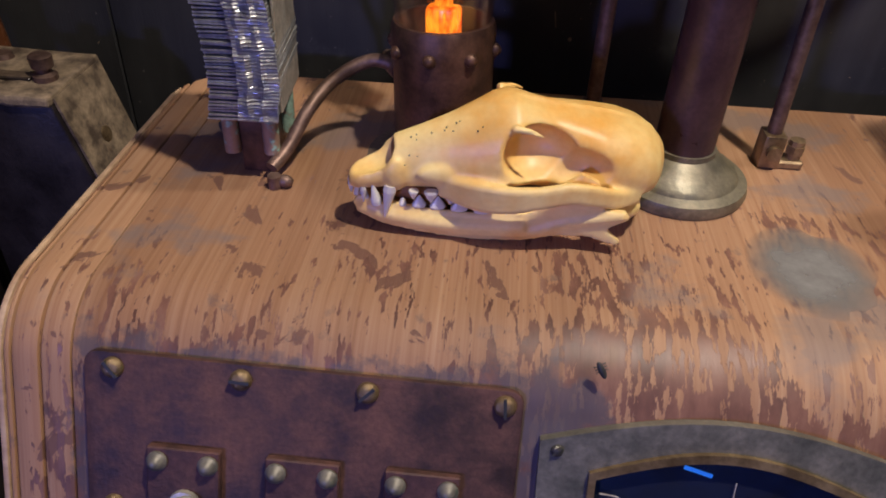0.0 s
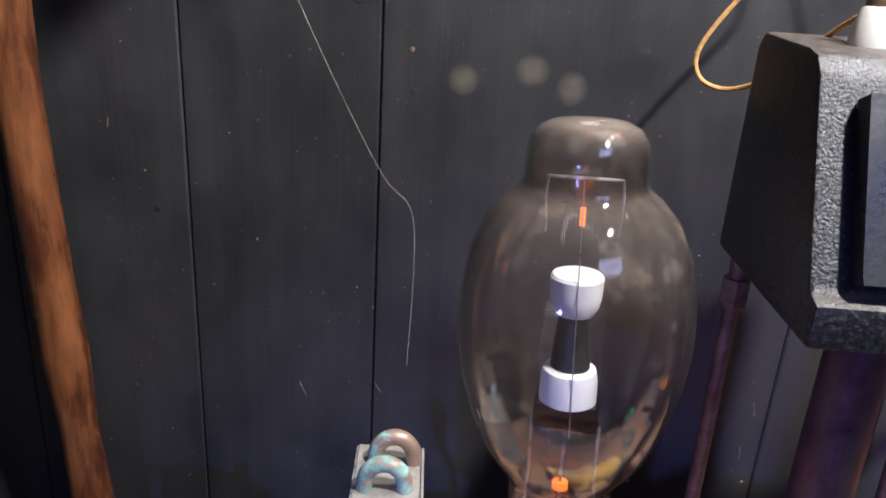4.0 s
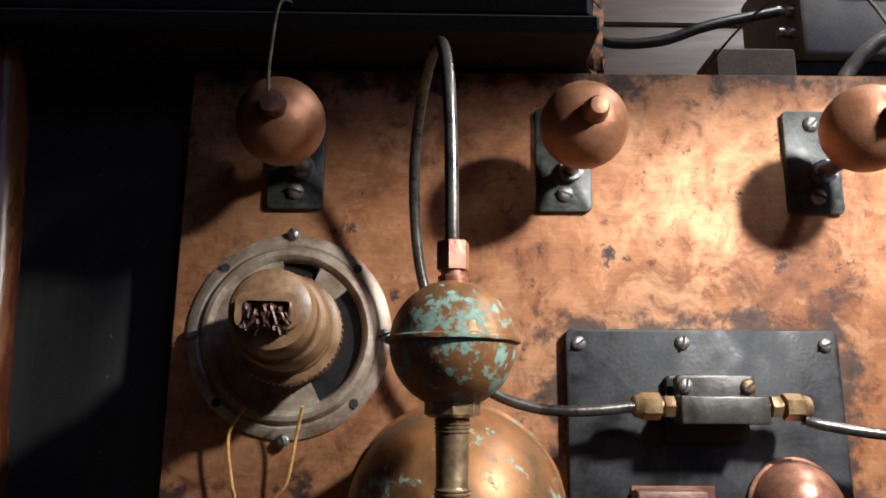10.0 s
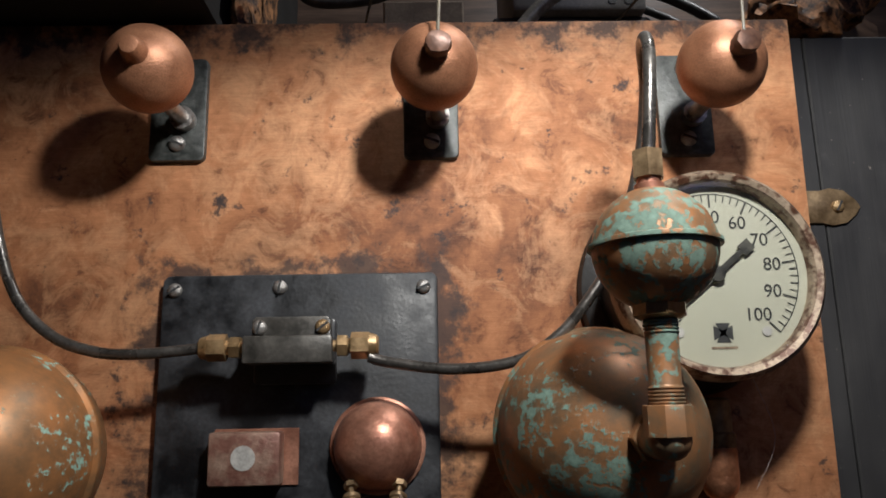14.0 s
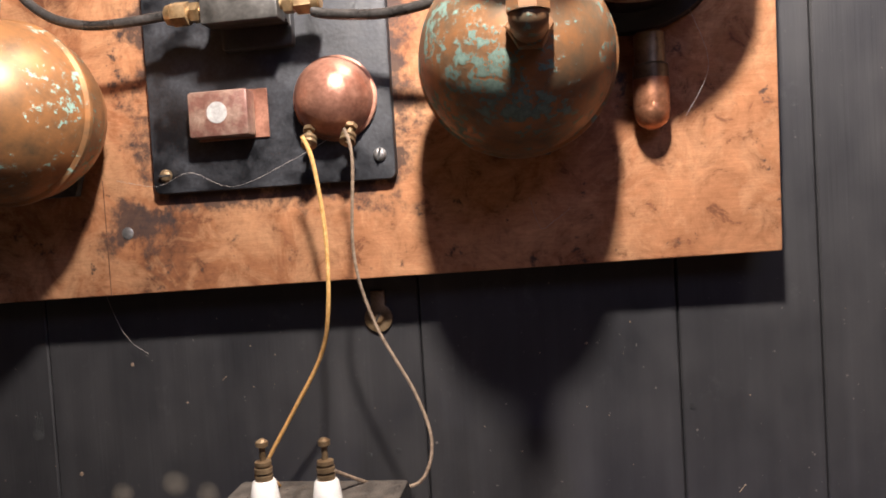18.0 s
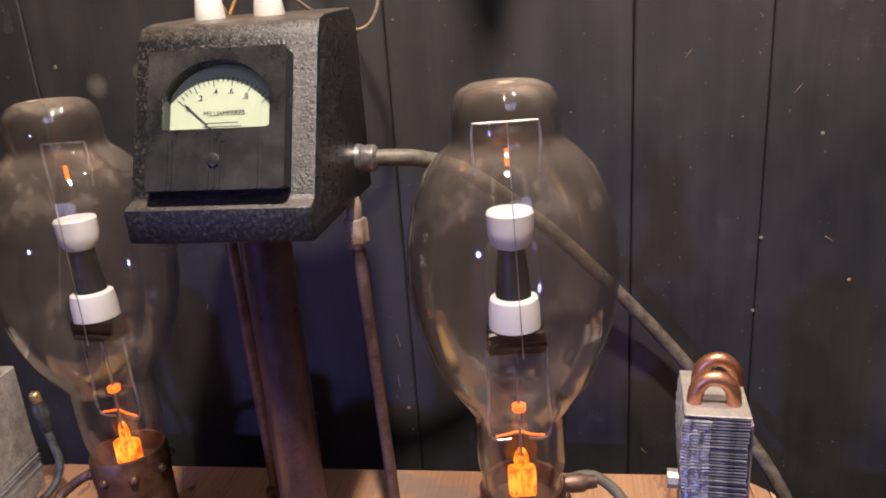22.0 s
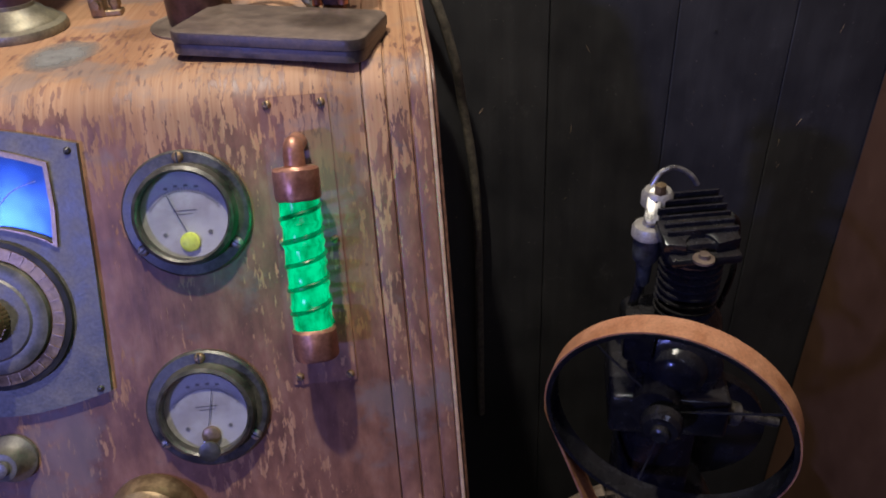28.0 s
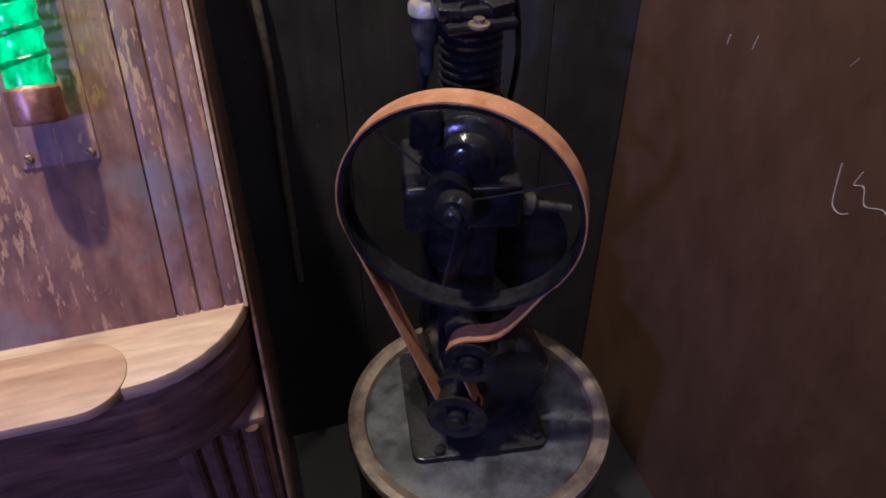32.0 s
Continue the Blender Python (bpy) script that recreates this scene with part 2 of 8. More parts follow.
    var = ramp_node(nt, [(0.35, (0.12, 0.055, 0.038)), (0.55, (0.21, 0.1, 0.066)), (0.75, (0.29, 0.165, 0.115))])
    nt.links.new(vt.outputs[0], var.inputs[0])
    col = mix_node(nt, mask.outputs[0], wood, var.outputs[0])
    # islands of old brown finish on the sanded end
    isl = noise_node(nt, 1.0, 9, (42, 30, 30), shift=23.0, rough=0.6)
    isl.inputs["Distortion"].default_value = 0.5
    il = nt.nodes.new("ShaderNodeMapRange")
    il.inputs[1].default_value, il.inputs[2].default_value = 0.06, 0.2
    il.inputs[3].default_value, il.inputs[4].default_value = 0.02, -0.06
    nt.links.new(sep.outputs[0], il.inputs[0])
    im = ramp_node(nt, [(0.632, (0, 0, 0)), (0.64, (0.85, 0.85, 0.85))])
    nt.links.new(add_node(nt, isl.outputs[0], il.outputs[0]), im.inputs[0])
    col = mix_node(nt, im.outputs[0], col, (0.15, 0.072, 0.05))
    # grey water stains
    st = noise_node(nt, 1.0, 5, (13, 15, 15), shift=13.0)
    sr = ramp_node(nt, [(0.55, (0, 0, 0)), (0.63, (0.6, 0.6, 0.6))])
    nt.links.new(st.outputs[0], sr.inputs[0])
    col = mix_node(nt, sr.outputs[0], col, (0.17, 0.14, 0.135))
    # dark grime where the control plate was bedded in
    near = nt.nodes.new("ShaderNodeMapRange")
    near.inputs[1].default_value, near.inputs[2].default_value = 0.0, 0.018
    near.inputs[3].default_value, near.inputs[4].default_value = 0.3, 0.0
    nt.links.new(box_distance(nt, (0.045, 0, -0.12), (0.1, 1, 0.1)), near.inputs[0])
    grime = noise_node(nt, 55, 8, shift=17.0, rough=0.65)
    gr = ramp_node(nt, [(0.62, (0, 0, 0)), (0.74, (0.75, 0.75, 0.75))])
    nt.links.new(add_node(nt, grime.outputs[0], near.outputs[0]), gr.inputs[0])
    col = mix_node(nt, gr.outputs[0], col, (0.09, 0.075, 0.08))
    nt.links.new(col, b.inputs["Base Color"])
    rr = ramp_node(nt, [(0.0, (0.64, 0.64, 0.64)), (1.0, (0.47, 0.47, 0.47))])
    nt.links.new(mask.outputs[0], rr.inputs[0])
    nt.links.new(rr.outputs[0], b.inputs["Roughness"])
    h = mix_node(nt, 0.45, g.outputs[0], mask.outputs[0])
    bump(nt, b, h, 0.4, 0.0008)
    return m


def copper_sheet(name):
    """Copper sheet with crisp rubbed fields, brown oxide clouds, black blotches and brush strokes."""
    m, nt, b = base_mat(name, 0.55, 0.45)
    cloud = noise_node(nt, 7, 12, rough=0.68)
    cloud.inputs["Distortion"].default_value = 0.5
    r = ramp_node(nt, [(0.36, (0.13, 0.05, 0.022)), (0.44, (0.28, 0.115, 0.047)), (0.53, (0.4, 0.175, 0.075)), (0.68, (0.47, 0.22, 0.1))])
    nt.links.new(cloud.outputs[0], r.inputs[0])
    # fields rubbed bright, with torn edges
    rub = noise_node(nt, 30, 14, shift=2.0, rough=0.72)
    rub.inputs["Distortion"].default_value = 0.9
    area = noise_node(nt, 5, 2, shift=7.0)
    key = add_node(nt, rub.outputs[0], add_node(nt, area.outputs[0], 0.55, "MULTIPLY"))
    rm = ramp_node(nt, [(0.73, (0, 0, 0)), (0.79, (0.34, 0.34, 0.34)), (0.93, (0.8, 0.8, 0.8))])
    nt.links.new(key, rm.inputs[0])
    col = mix_node(nt, rm.outputs[0], r.outputs[0], (0.58, 0.315, 0.16))
    # dark oxide flakes inside the bright fields
    fl = noise_node(nt, 48, 13, shift=6.0, rough=0.74)
    fl.inputs["Distortion"].default_value = 0.6
    flr = ramp_node(nt, [(0.36, (0.45, 0.4, 0.38)), (0.43, (0.86, 0.84, 0.83)), (0.5, (1.0, 1.0, 1.0)), (0.62, (1.16, 1.17, 1.18))])
    nt.links.new(fl.outputs[0], flr.inputs[0])
    col = mix_node(nt, 1.0, col, flr.outputs[0], "MULTIPLY")
    # brush strokes
    stroke = noise_node(nt, 1.0, 6, (60, 60, 520), shift=1.5, rough=0.7)
    stroke.inputs["Distortion"].default_value = 1.0
    sr = ramp_node(nt, [(0.32, (0.86, 0.84, 0.82)), (0.68, (1.1, 1.1, 1.1))])
    nt.links.new(stroke.outputs[0], sr.inputs[0])
    col = mix_node(nt, 1.0, col, sr.outputs[0], "MULTIPLY")
    # black blotches, denser along the plate, at the upper rim, round the rivet and down the left edge
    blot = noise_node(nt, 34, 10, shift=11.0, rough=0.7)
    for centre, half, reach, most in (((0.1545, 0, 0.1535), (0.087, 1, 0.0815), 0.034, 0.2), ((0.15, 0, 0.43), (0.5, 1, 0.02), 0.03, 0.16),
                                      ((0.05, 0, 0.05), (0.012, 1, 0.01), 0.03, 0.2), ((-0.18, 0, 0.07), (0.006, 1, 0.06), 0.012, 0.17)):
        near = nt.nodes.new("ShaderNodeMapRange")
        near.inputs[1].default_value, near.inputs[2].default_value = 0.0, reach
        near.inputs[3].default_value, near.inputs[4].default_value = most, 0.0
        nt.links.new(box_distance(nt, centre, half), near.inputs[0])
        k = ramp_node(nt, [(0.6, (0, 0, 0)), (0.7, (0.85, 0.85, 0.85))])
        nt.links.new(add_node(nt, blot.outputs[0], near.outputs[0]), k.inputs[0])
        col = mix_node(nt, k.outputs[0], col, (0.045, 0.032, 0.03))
    sp = noise_node(nt, 170, 5, shift=8.0)
    spr = ramp_node(nt, [(0.67, (0, 0, 0)), (0.71, (0.7, 0.7, 0.7))])
    nt.links.new(sp.outputs[0], spr.inputs[0])
    col = mix_node(nt, spr.outputs[0], col, (0.06, 0.034, 0.028))
    nt.links.new(col, b.inputs["Base Color"])
    mm = ramp_node(nt, [(0, (0.22, 0.22, 0.22)), (1, (0.4, 0.4, 0.4))])
    nt.links.new(rm.outputs[0], mm.inputs[0])
    nt.links.new(mm.outputs[0], b.inputs["Metallic"])
    rr = ramp_node(nt, [(0, (0.7, 0.7, 0.7)), (1, (0.56, 0.56, 0.56))])
    nt.links.new(rm.outputs[0], rr.inputs[0])
    nt.links.new(rr.outputs[0], b.inputs["Roughness"])
    h = mix_node(nt, 0.5, stroke.outputs[0], fl.outputs[0])
    bump(nt, b, h, 0.3, 0.0012)
    return m


def verdigris(name, c1, c2, amount=0.6, metal=0.75, crust=1.0):
    """Old copper or brass with green-blue crusts."""
    m, nt, b = base_mat(name, 0.5, metal)
    n = noise_node(nt, 42, 8, rough=0.66)
    r = ramp_node(nt, [(0.3, c1), (0.68, c2)])
    nt.links.new(n.outputs[0], r.inputs[0])
    g = noise_node(nt, 170, 9, shift=7.0, rough=0.66)
    big = noise_node(nt, 20, 2, shift=11.0)
    ad = nt.nodes.new("ShaderNodeMath")
    ad.operation, ad.inputs[1].default_value = "MULTIPLY_ADD", 0.6
    nt.links.new(big.outputs[0], ad.inputs[0])
    nt.links.new(g.outputs[0], ad.inputs[2])
    k = ramp_node(nt, [(amount + 0.24, (0, 0, 0)), (amount + 0.295, (0.22, 0.22, 0.22)), (amount + 0.31, (0.95, 0.95, 0.95))])
    nt.links.new(ad.outputs[0], k.inputs[0])
    gc = ramp_node(nt, [(0.4, tuple(crust * v for v in (0.13, 0.22, 0.17))), (0.7, tuple(crust * v for v in (0.34, 0.52, 0.43)))])
    nt.links.new(g.outputs[0], gc.inputs[0])
    col = mix_node(nt, k.outputs[0], r.outputs[0], gc.outputs[0])
    nt.links.new(col, b.inputs["Base Color"])
    mm = ramp_node(nt, [(0, (metal,) * 3), (1, (0, 0, 0))])
    nt.links.new(k.outputs[0], mm.inputs[0])
    nt.links.new(mm.outputs[0], b.inputs["Metallic"])
    rr = ramp_node(nt, [(0, (0.44, 0.44, 0.44)), (1, (0.85, 0.85, 0.85))])
    nt.links.new(k.outputs[0], rr.inputs[0])
    nt.links.new(rr.outputs[0], b.inputs["Roughness"])
    bump(nt, b, k.outputs[0], 0.4, 0.0006)
    return m


def film_mat(name, colour, cover, scale=140, plane=(1, 1, 0)):
    """A thin film of dust that lets the surface below show through."""
    m, nt, b = base_mat(name, 0.9)
    b.inputs["Base Color"].default_value = (*colour, 1)
    tr = nt.nodes.new("ShaderNodeBsdfTransparent")
    mx = nt.nodes.new("ShaderNodeMixShader")
    n = noise_node(nt, scale, 5)
    r = ramp_node(nt, [(0.28, (0.4 * cover,) * 3), (0.7, (cover, cover, cover))])
    nt.links.new(n.outputs[0], r.inputs[0])
    tc = nt.nodes.new("ShaderNodeTexCoord")
    off = nt.nodes.new("ShaderNodeVectorMath")
    off.operation = "MULTIPLY_ADD"
    off.inputs[1].default_value, off.inputs[2].default_value = plane, tuple(-0.5 * v for v in plane)
    nt.links.new(tc.outputs["Generated"], off.inputs[0])
    far_ = nt.nodes.new("ShaderNodeVectorMath")
    far_.operation = "LENGTH"
    nt.links.new(off.outputs[0], far_.inputs[0])
    rim = ramp_node(nt, [(0.18, (1, 1, 1)), (0.48, (0, 0, 0))])
    nt.links.new(far_.outputs["Value"], rim.inputs[0])
    k = mix_node(nt, 1.0, r.outputs[0], rim.outputs[0], "MULTIPLY")
    nt.links.new(k, mx.inputs[0])
    nt.links.new(tr.outputs[0], mx.inputs[1])
    nt.links.new(b.outputs[0], mx.inputs[2])
    nt.links.new(mx.outputs[0], nt.nodes["Material Output"].inputs[0])
    return m


def plank_mat(name, c1, c2, rough, streaks=0.16):
    m, nt, b = base_mat(name, rough)
    g = noise_node(nt, 1.0, 6, (420, 420, 9))
    oi = nt.nodes.new("ShaderNodeObjectInfo")
    r = ramp_node(nt, [(0.3, c1), (0.72, c2)])
    n = noise_node(nt, 14, 8, (1, 1, 0.6), rough=0.7)
    nt.links.new(n.outputs[0], r.inputs[0])
    sp = noise_node(nt, 260, 2, shift=4.0)
    spr = ramp_node(nt, [(0.735, (0, 0, 0)), (0.76, (0.8, 0.8, 0.8))])
    nt.links.new(sp.outputs[0], spr.inputs[0])
    vr = ramp_node(nt, [(0, (0.85, 0.85, 0.85)), (1, (1.15, 1.15, 1.15))])
    nt.links.new(oi.outputs["Random"], vr.inputs[0])
    col = mix_node(nt, 1.0, r.outputs[0], vr.outputs[0], "MULTIPLY")
    streak = noise_node(nt, 1.0, 5, (70, 70, 1.6), shift=2.5, rough=0.6)
    str_ = ramp_node(nt, [(0.3, (1 - streaks,) * 3), (0.55, (1.0, 1.0, 1.0)), (0.72, (1 + streaks,) * 3)])
    nt.links.new(streak.outputs[0], str_.inputs[0])
    col = mix_node(nt, 1.0, col, str_.outputs[0], "MULTIPLY")
    scuff = noise_node(nt, 22, 9, shift=9.0, rough=0.75)
    scr_ = ramp_node(nt, [(0.6, (0, 0, 0)), (0.72, (0.5, 0.5, 0.5))])
    nt.links.new(scuff.outputs[0], scr_.inputs[0])
    col = mix_node(nt, scr_.outputs[0], col, tuple((1 + 4 * streaks) * v for v in c2))
    col = mix_node(nt, spr.outputs[0], col, (0.16, 0.14, 0.12))
    nt.links.new(col, b.inputs["Base Color"])
    rr = ramp_node(nt, [(0.3, (rough - 0.08,) * 3), (0.7, (rough + 0.15,) * 3)])
    nt.links.new(n.outputs[0], rr.inputs[0])
    nt.links.new(rr.outputs[0], b.inputs["Roughness"])
    bump(nt, b, g.outputs[0], 0.25, 0.0008)
    return m


M = {}
M["veneer"] = veneer("bleached_veneer")
M["veneer_strip"] = veneer("worn_strip_veneer", 0.03)
M["ledge"] = worn("bare_ledge_wood", (0.4, 0.25, 0.15), (0.52, 0.36, 0.23), 0.5, scale=1, stretch=(8, 60, 60), fine=3, bumps=0.2)
M["ledge_dark"] = worn("rubbed_ledge_wood", (0.33, 0.19, 0.12), (0.47, 0.3, 0.19), 0.5, scale=1, stretch=(8, 60, 60), fine=3, bumps=0.2)
M["apron"] = worn("dark_varnished_wood", (0.075, 0.036, 0.028), (0.16, 0.078, 0.054), 0.35, scale=1, stretch=(9, 9, 60), fine=4)
M["panel_copper"] = copper_sheet("copper_sheet")
M["plate_copper"] = worn("dark_patinated_copper", (0.03, 0.015, 0.015), (0.14, 0.062, 0.05), 0.66, 0.15, 44, spread=(0.36, 0.68), bumps=0.6)
M["planks"] = plank_mat("black_painted_planks", (0.02, 0.02, 0.022), (0.046, 0.044, 0.044), 0.5)
M["brown_board"] = plank_mat("brown_painted_board", (0.075, 0.037, 0.022), (0.11, 0.056, 0.034), 0.42, 0.03)
M["pole"] = worn("red_stained_wood", (0.07, 0.022, 0.01), (0.27, 0.1, 0.034), 0.3, scale=1, stretch=(46, 46, 9), fine=5, bumps=0.6, spread=(0.38, 0.62))
M["black_enamel"] = worn("black_enamel", (0.007, 0.007, 0.009), (0.016, 0.016, 0.019), 0.22, 0.0, 60, dust=0.05)
M["bakelite"] = worn("black_bakelite", (0.014, 0.014, 0.015), (0.035, 0.034, 0.034), 0.32, 0, 40, dust=0.3)
M["bracket"] = worn("dark_grey_casting", (0.03, 0.033, 0.032), (0.085, 0.09, 0.085), 0.45, 0.2, 160, bumps=0.5)
M["plate_black"] = worn("black_panel_board", (0.006, 0.0065, 0.008), (0.042, 0.044, 0.05), 0.46, 0, 42, bumps=0.3, spread=(0.4, 0.66), rough2=0.62, grain=0.35)
M["wrinkle"] = worn("black_wrinkle_paint", (0.012, 0.012, 0.012), (0.06, 0.056, 0.052), 0.36, 0, 420, spread=(0.5, 0.66), bumps=1.0, fine=700, dust=0.35)
M["bezel"] = worn("grey_green_bronze", (0.1, 0.1, 0.088), (0.2, 0.185, 0.155), 0.48, 0.35, 60, dust=0.25)
M["brass"] = worn("dull_brass", (0.24, 0.155, 0.07), (0.45, 0.31, 0.16), 0.38, 0.6, 90)
M["brass_old"] = worn("aged_brass", (0.16, 0.105, 0.055), (0.38, 0.27, 0.15), 0.38, 0.65, 60)
M["foot_bronze"] = worn("tarnished_bronze", (0.13, 0.12, 0.085), (0.27, 0.235, 0.15), 0.42, 0.4, 70, dust=0.3)
M["steel"] = worn("dull_steel", (0.22, 0.21, 0.2), (0.48, 0.46, 0.44), 0.36, 0.75, 90)
M["dark_steel"] = worn("dark_steel_tube", (0.06, 0.055, 0.05), (0.14, 0.13, 0.12), 0.3, 0.65, 50)
M["block_steel"] = worn("smoky_steel", (0.05, 0.047, 0.042), (0.12, 0.112, 0.1), 0.4, 0.4, 60)
M["gauge_rim"] = worn("rust_eaten_brass_rim", (0.09, 0.04, 0.022), (0.36, 0.28, 0.2), 0.5, 0.3, 140, spread=(0.42, 0.55), bumps=0.8)
M["alu"] = worn("aluminium_fin", (0.5, 0.5, 0.52), (0.75, 0.75, 0.77), 0.35, 0.55, 120, bumps=0.15)
M["alu_fin"] = worn("tarnished_fin", (0.3, 0.3, 0.31), (0.52, 0.52, 0.54), 0.36, 0.6, 150, bumps=0.2)
M["alu_dusty"] = worn("dusty_aluminium", (0.35, 0.33, 0.3), (0.5, 0.47, 0.42), 0.5, 0.5, 120, dust=0.6, dust_colour=(0.36, 0.32, 0.27))
M["heat_copper"] = worn("copper_pipe", (0.42, 0.18, 0.09), (0.62, 0.3, 0.17), 0.38, 0.85, 40)
M["heat_green"] = verdigris("verdigris_pipe", (0.24, 0.16, 0.12), (0.42, 0.29, 0.22), 0.5, 0.35)
M["dome_red"] = verdigris("copper_float", (0.13, 0.085, 0.045), (0.42, 0.185, 0.062), 0.608, 0.4, 0.85)
M["dome_green"] = verdigris("green_copper_float", (0.12, 0.105, 0.07), (0.4, 0.17, 0.058), 0.572, 0.38, 0.55)
M["ball"] = worn("brushed_copper_ball", (0.24, 0.105, 0.055), (0.4, 0.19, 0.1), 0.46, 0.5, 45, fine=900, bumps=0.4)
M["box_copper"] = worn("patinated_copper_box", (0.2, 0.095, 0.07), (0.38, 0.27, 0.2), 0.5, 0.25, 70, spread=(0.4, 0.68), bumps=0.5)
M["copper_small"] = worn("copper_fitting", (0.3, 0.13, 0.085), (0.5, 0.25, 0.165), 0.4, 0.6, 60)
M["ring"] = worn("grey_painted_ring", (0.22, 0.145, 0.09), (0.44, 0.37, 0.29), 0.42, 0.2, 60)
M["bakelite_brown"] = worn("dusty_brown_bakelite", (0.16, 0.085, 0.04), (0.32, 0.2, 0.1), 0.45, 0, 60)
M["post"] = worn("brown_painted_pipe", (0.05, 0.024, 0.028), (0.09, 0.046, 0.046), 0.38, 0.2, 40)
M["rod"] = worn("rusty_rod", (0.1, 0.06, 0.05), (0.22, 0.14, 0.11), 0.45, 0.6, 80)
M["socket"] = worn("rust_brown_socket", (0.05, 0.025, 0.018), (0.16, 0.08, 0.05), 0.45, 0.4, 60)
M["tin"] = worn("tarnished_tin", (0.05, 0.036, 0.03), (0.13, 0.095, 0.074), 0.45, 0.15, 55, dust=0.6, dust_colour=(0.21, 0.155, 0.12))
M["meter_bezel"] = worn("blackened_bronze", (0.028, 0.028, 0.026), (0.1, 0.095, 0.08), 0.4, 0.35, 90, dust=0.25)
M["faded_print"] = worn("faded_grey_print", (0.1, 0.095, 0.09), (0.17, 0.16, 0.15), 0.6, 0, 50, bumps=0)
M["strap_brass"] = worn("yellow_brass_strap", (0.42, 0.28, 0.09), (0.58, 0.42, 0.17), 0.4, 0.5, 90)
M["bone"] = worn("yellowed_bone", (0.83, 0.4, 0.065), (0.96, 0.72, 0.29), 0.42, 0, 22, bumps=0.08, fine=250, grain=0.05, spread=(0.3, 0.6))
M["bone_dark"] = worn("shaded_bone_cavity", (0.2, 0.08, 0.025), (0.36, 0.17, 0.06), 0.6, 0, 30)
M["tooth"] = worn("white_tooth", (0.72, 0.67, 0.58), (0.85, 0.82, 0.75), 0.28, 0, 60, bumps=0.05)
M["paper"] = worn("aged_dial_paper", (0.4, 0.39, 0.3), (0.46, 0.45, 0.36), 0.6, 0, 12, bumps=0.05, grain=0.05)
M["paper_violet"] = worn("meter_card", (0.34, 0.31, 0.28), (0.5, 0.48, 0.46), 0.55, 0, 45, bumps=0.05, grain=0.06)
M["paper_green"] = worn("greenish_meter_card", (0.42, 0.5, 0.32), (0.5, 0.57, 0.41), 0.55, 0, 15, bumps=0.05, grain=0.05)
M["ink"] = worn("black_ink", (0.02, 0.02, 0.02), (0.04, 0.04, 0.04), 0.6, 0, 50, bumps=0)
M["porcelain"] = worn("white_porcelain", (0.55, 0.52, 0.48), (0.68, 0.65, 0.6), 0.2, 0, 40, bumps=0.03, dust=0.2, grain=0.04)
M["cord_yellow"] = worn("yellow_cotton_cord", (0.5, 0.26, 0.06), (0.66, 0.4, 0.14), 0.75, 0, 300)
M["cord_brown"] = worn("brown_cotton_cord", (0.16, 0.11, 0.07), (0.3, 0.22, 0.15), 0.75, 0, 300)
M["rubber"] = worn("black_rubber_cable", (0.018, 0.017, 0.017), (0.05, 0.047, 0.045), 0.42, 0, 120)
M["cable_grey"] = worn("dusty_grey_cable", (0.07, 0.062, 0.05), (0.17, 0.145, 0.105), 0.5, 0, 120)
M["belt"] = worn("tan_leather_belt", (0.38, 0.16, 0.075), (0.52, 0.25, 0.13), 0.55, 0, 60)
M["white_enamel"] = worn("white_reflector", (0.6, 0.58, 0.58), (0.7, 0.68, 0.67), 0.4, 0, 10, bumps=0, fine=20, grain=0.02)
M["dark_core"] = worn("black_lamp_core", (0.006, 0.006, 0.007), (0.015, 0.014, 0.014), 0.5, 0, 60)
M["soot"] = worn("matt_black_paint", (0.01, 0.009, 0.008), (0.022, 0.02, 0.018), 0.85, 0, 20)
M["drum_top"] = worn("grey_drum_lid", (0.026, 0.026, 0.03), (0.09, 0.09, 0.096), 0.5, 0.1, 34, spread=(0.38, 0.62))
M["drum_rim"] = worn("worn_drum_rim", (0.14, 0.1, 0.075), (0.3, 0.23, 0.17), 0.5, 0.3, 40)
M["bark"] = worn("rotted_wood_end", (0.05, 0.022, 0.01), (0.55, 0.27, 0.11), 0.7, 0, 120, spread=(0.42, 0.6), bumps=1.0, fine=300)
M["bark_dusty"] = worn("dusty_plank", (0.14, 0.1, 0.07), (0.27, 0.21, 0.15), 0.7, 0, 30)
M["box_dust"] = worn("dust_caked_case", (0.07, 0.048, 0.034), (0.29, 0.215, 0.14), 0.75, 0, 70, spread=(0.36, 0.64), bumps=0.8)
M["dark_room"] = worn("dark_room_paint", (0.012, 0.011, 0.011), (0.024, 0.022, 0.02), 0.7, 0, 5, bumps=0.1)
M["room_paint"] = worn("room_paint", (0.2, 0.17, 0.14), (0.26, 0.22, 0.18), 0.8, 0, 5, bumps=0.1)
M["dark_wood"] = worn("dark_brown_timber", (0.05, 0.03, 0.02), (0.12, 0.075, 0.05), 0.5, 0, 1, stretch=(6, 60, 60), fine=4)
M["plastic_box"] = worn("black_plastic_case", (0.02, 0.02, 0.021), (0.045, 0.045, 0.046), 0.35, 0, 20, bumps=0.05)
M["cable_silver"] = worn("pale_grey_cable", (0.2, 0.19, 0.17), (0.32, 0.3, 0.27), 0.3, 0.1, 60)
M["plastic_case"] = worn("grey_plastic_case", (0.17, 0.165, 0.155), (0.25, 0.24, 0.225), 0.4, 0, 20, bumps=0.05)
M["label_grey"] = worn("grey_paper_label", (0.35, 0.34, 0.32), (0.5, 0.48, 0.45), 0.6, 0, 90)
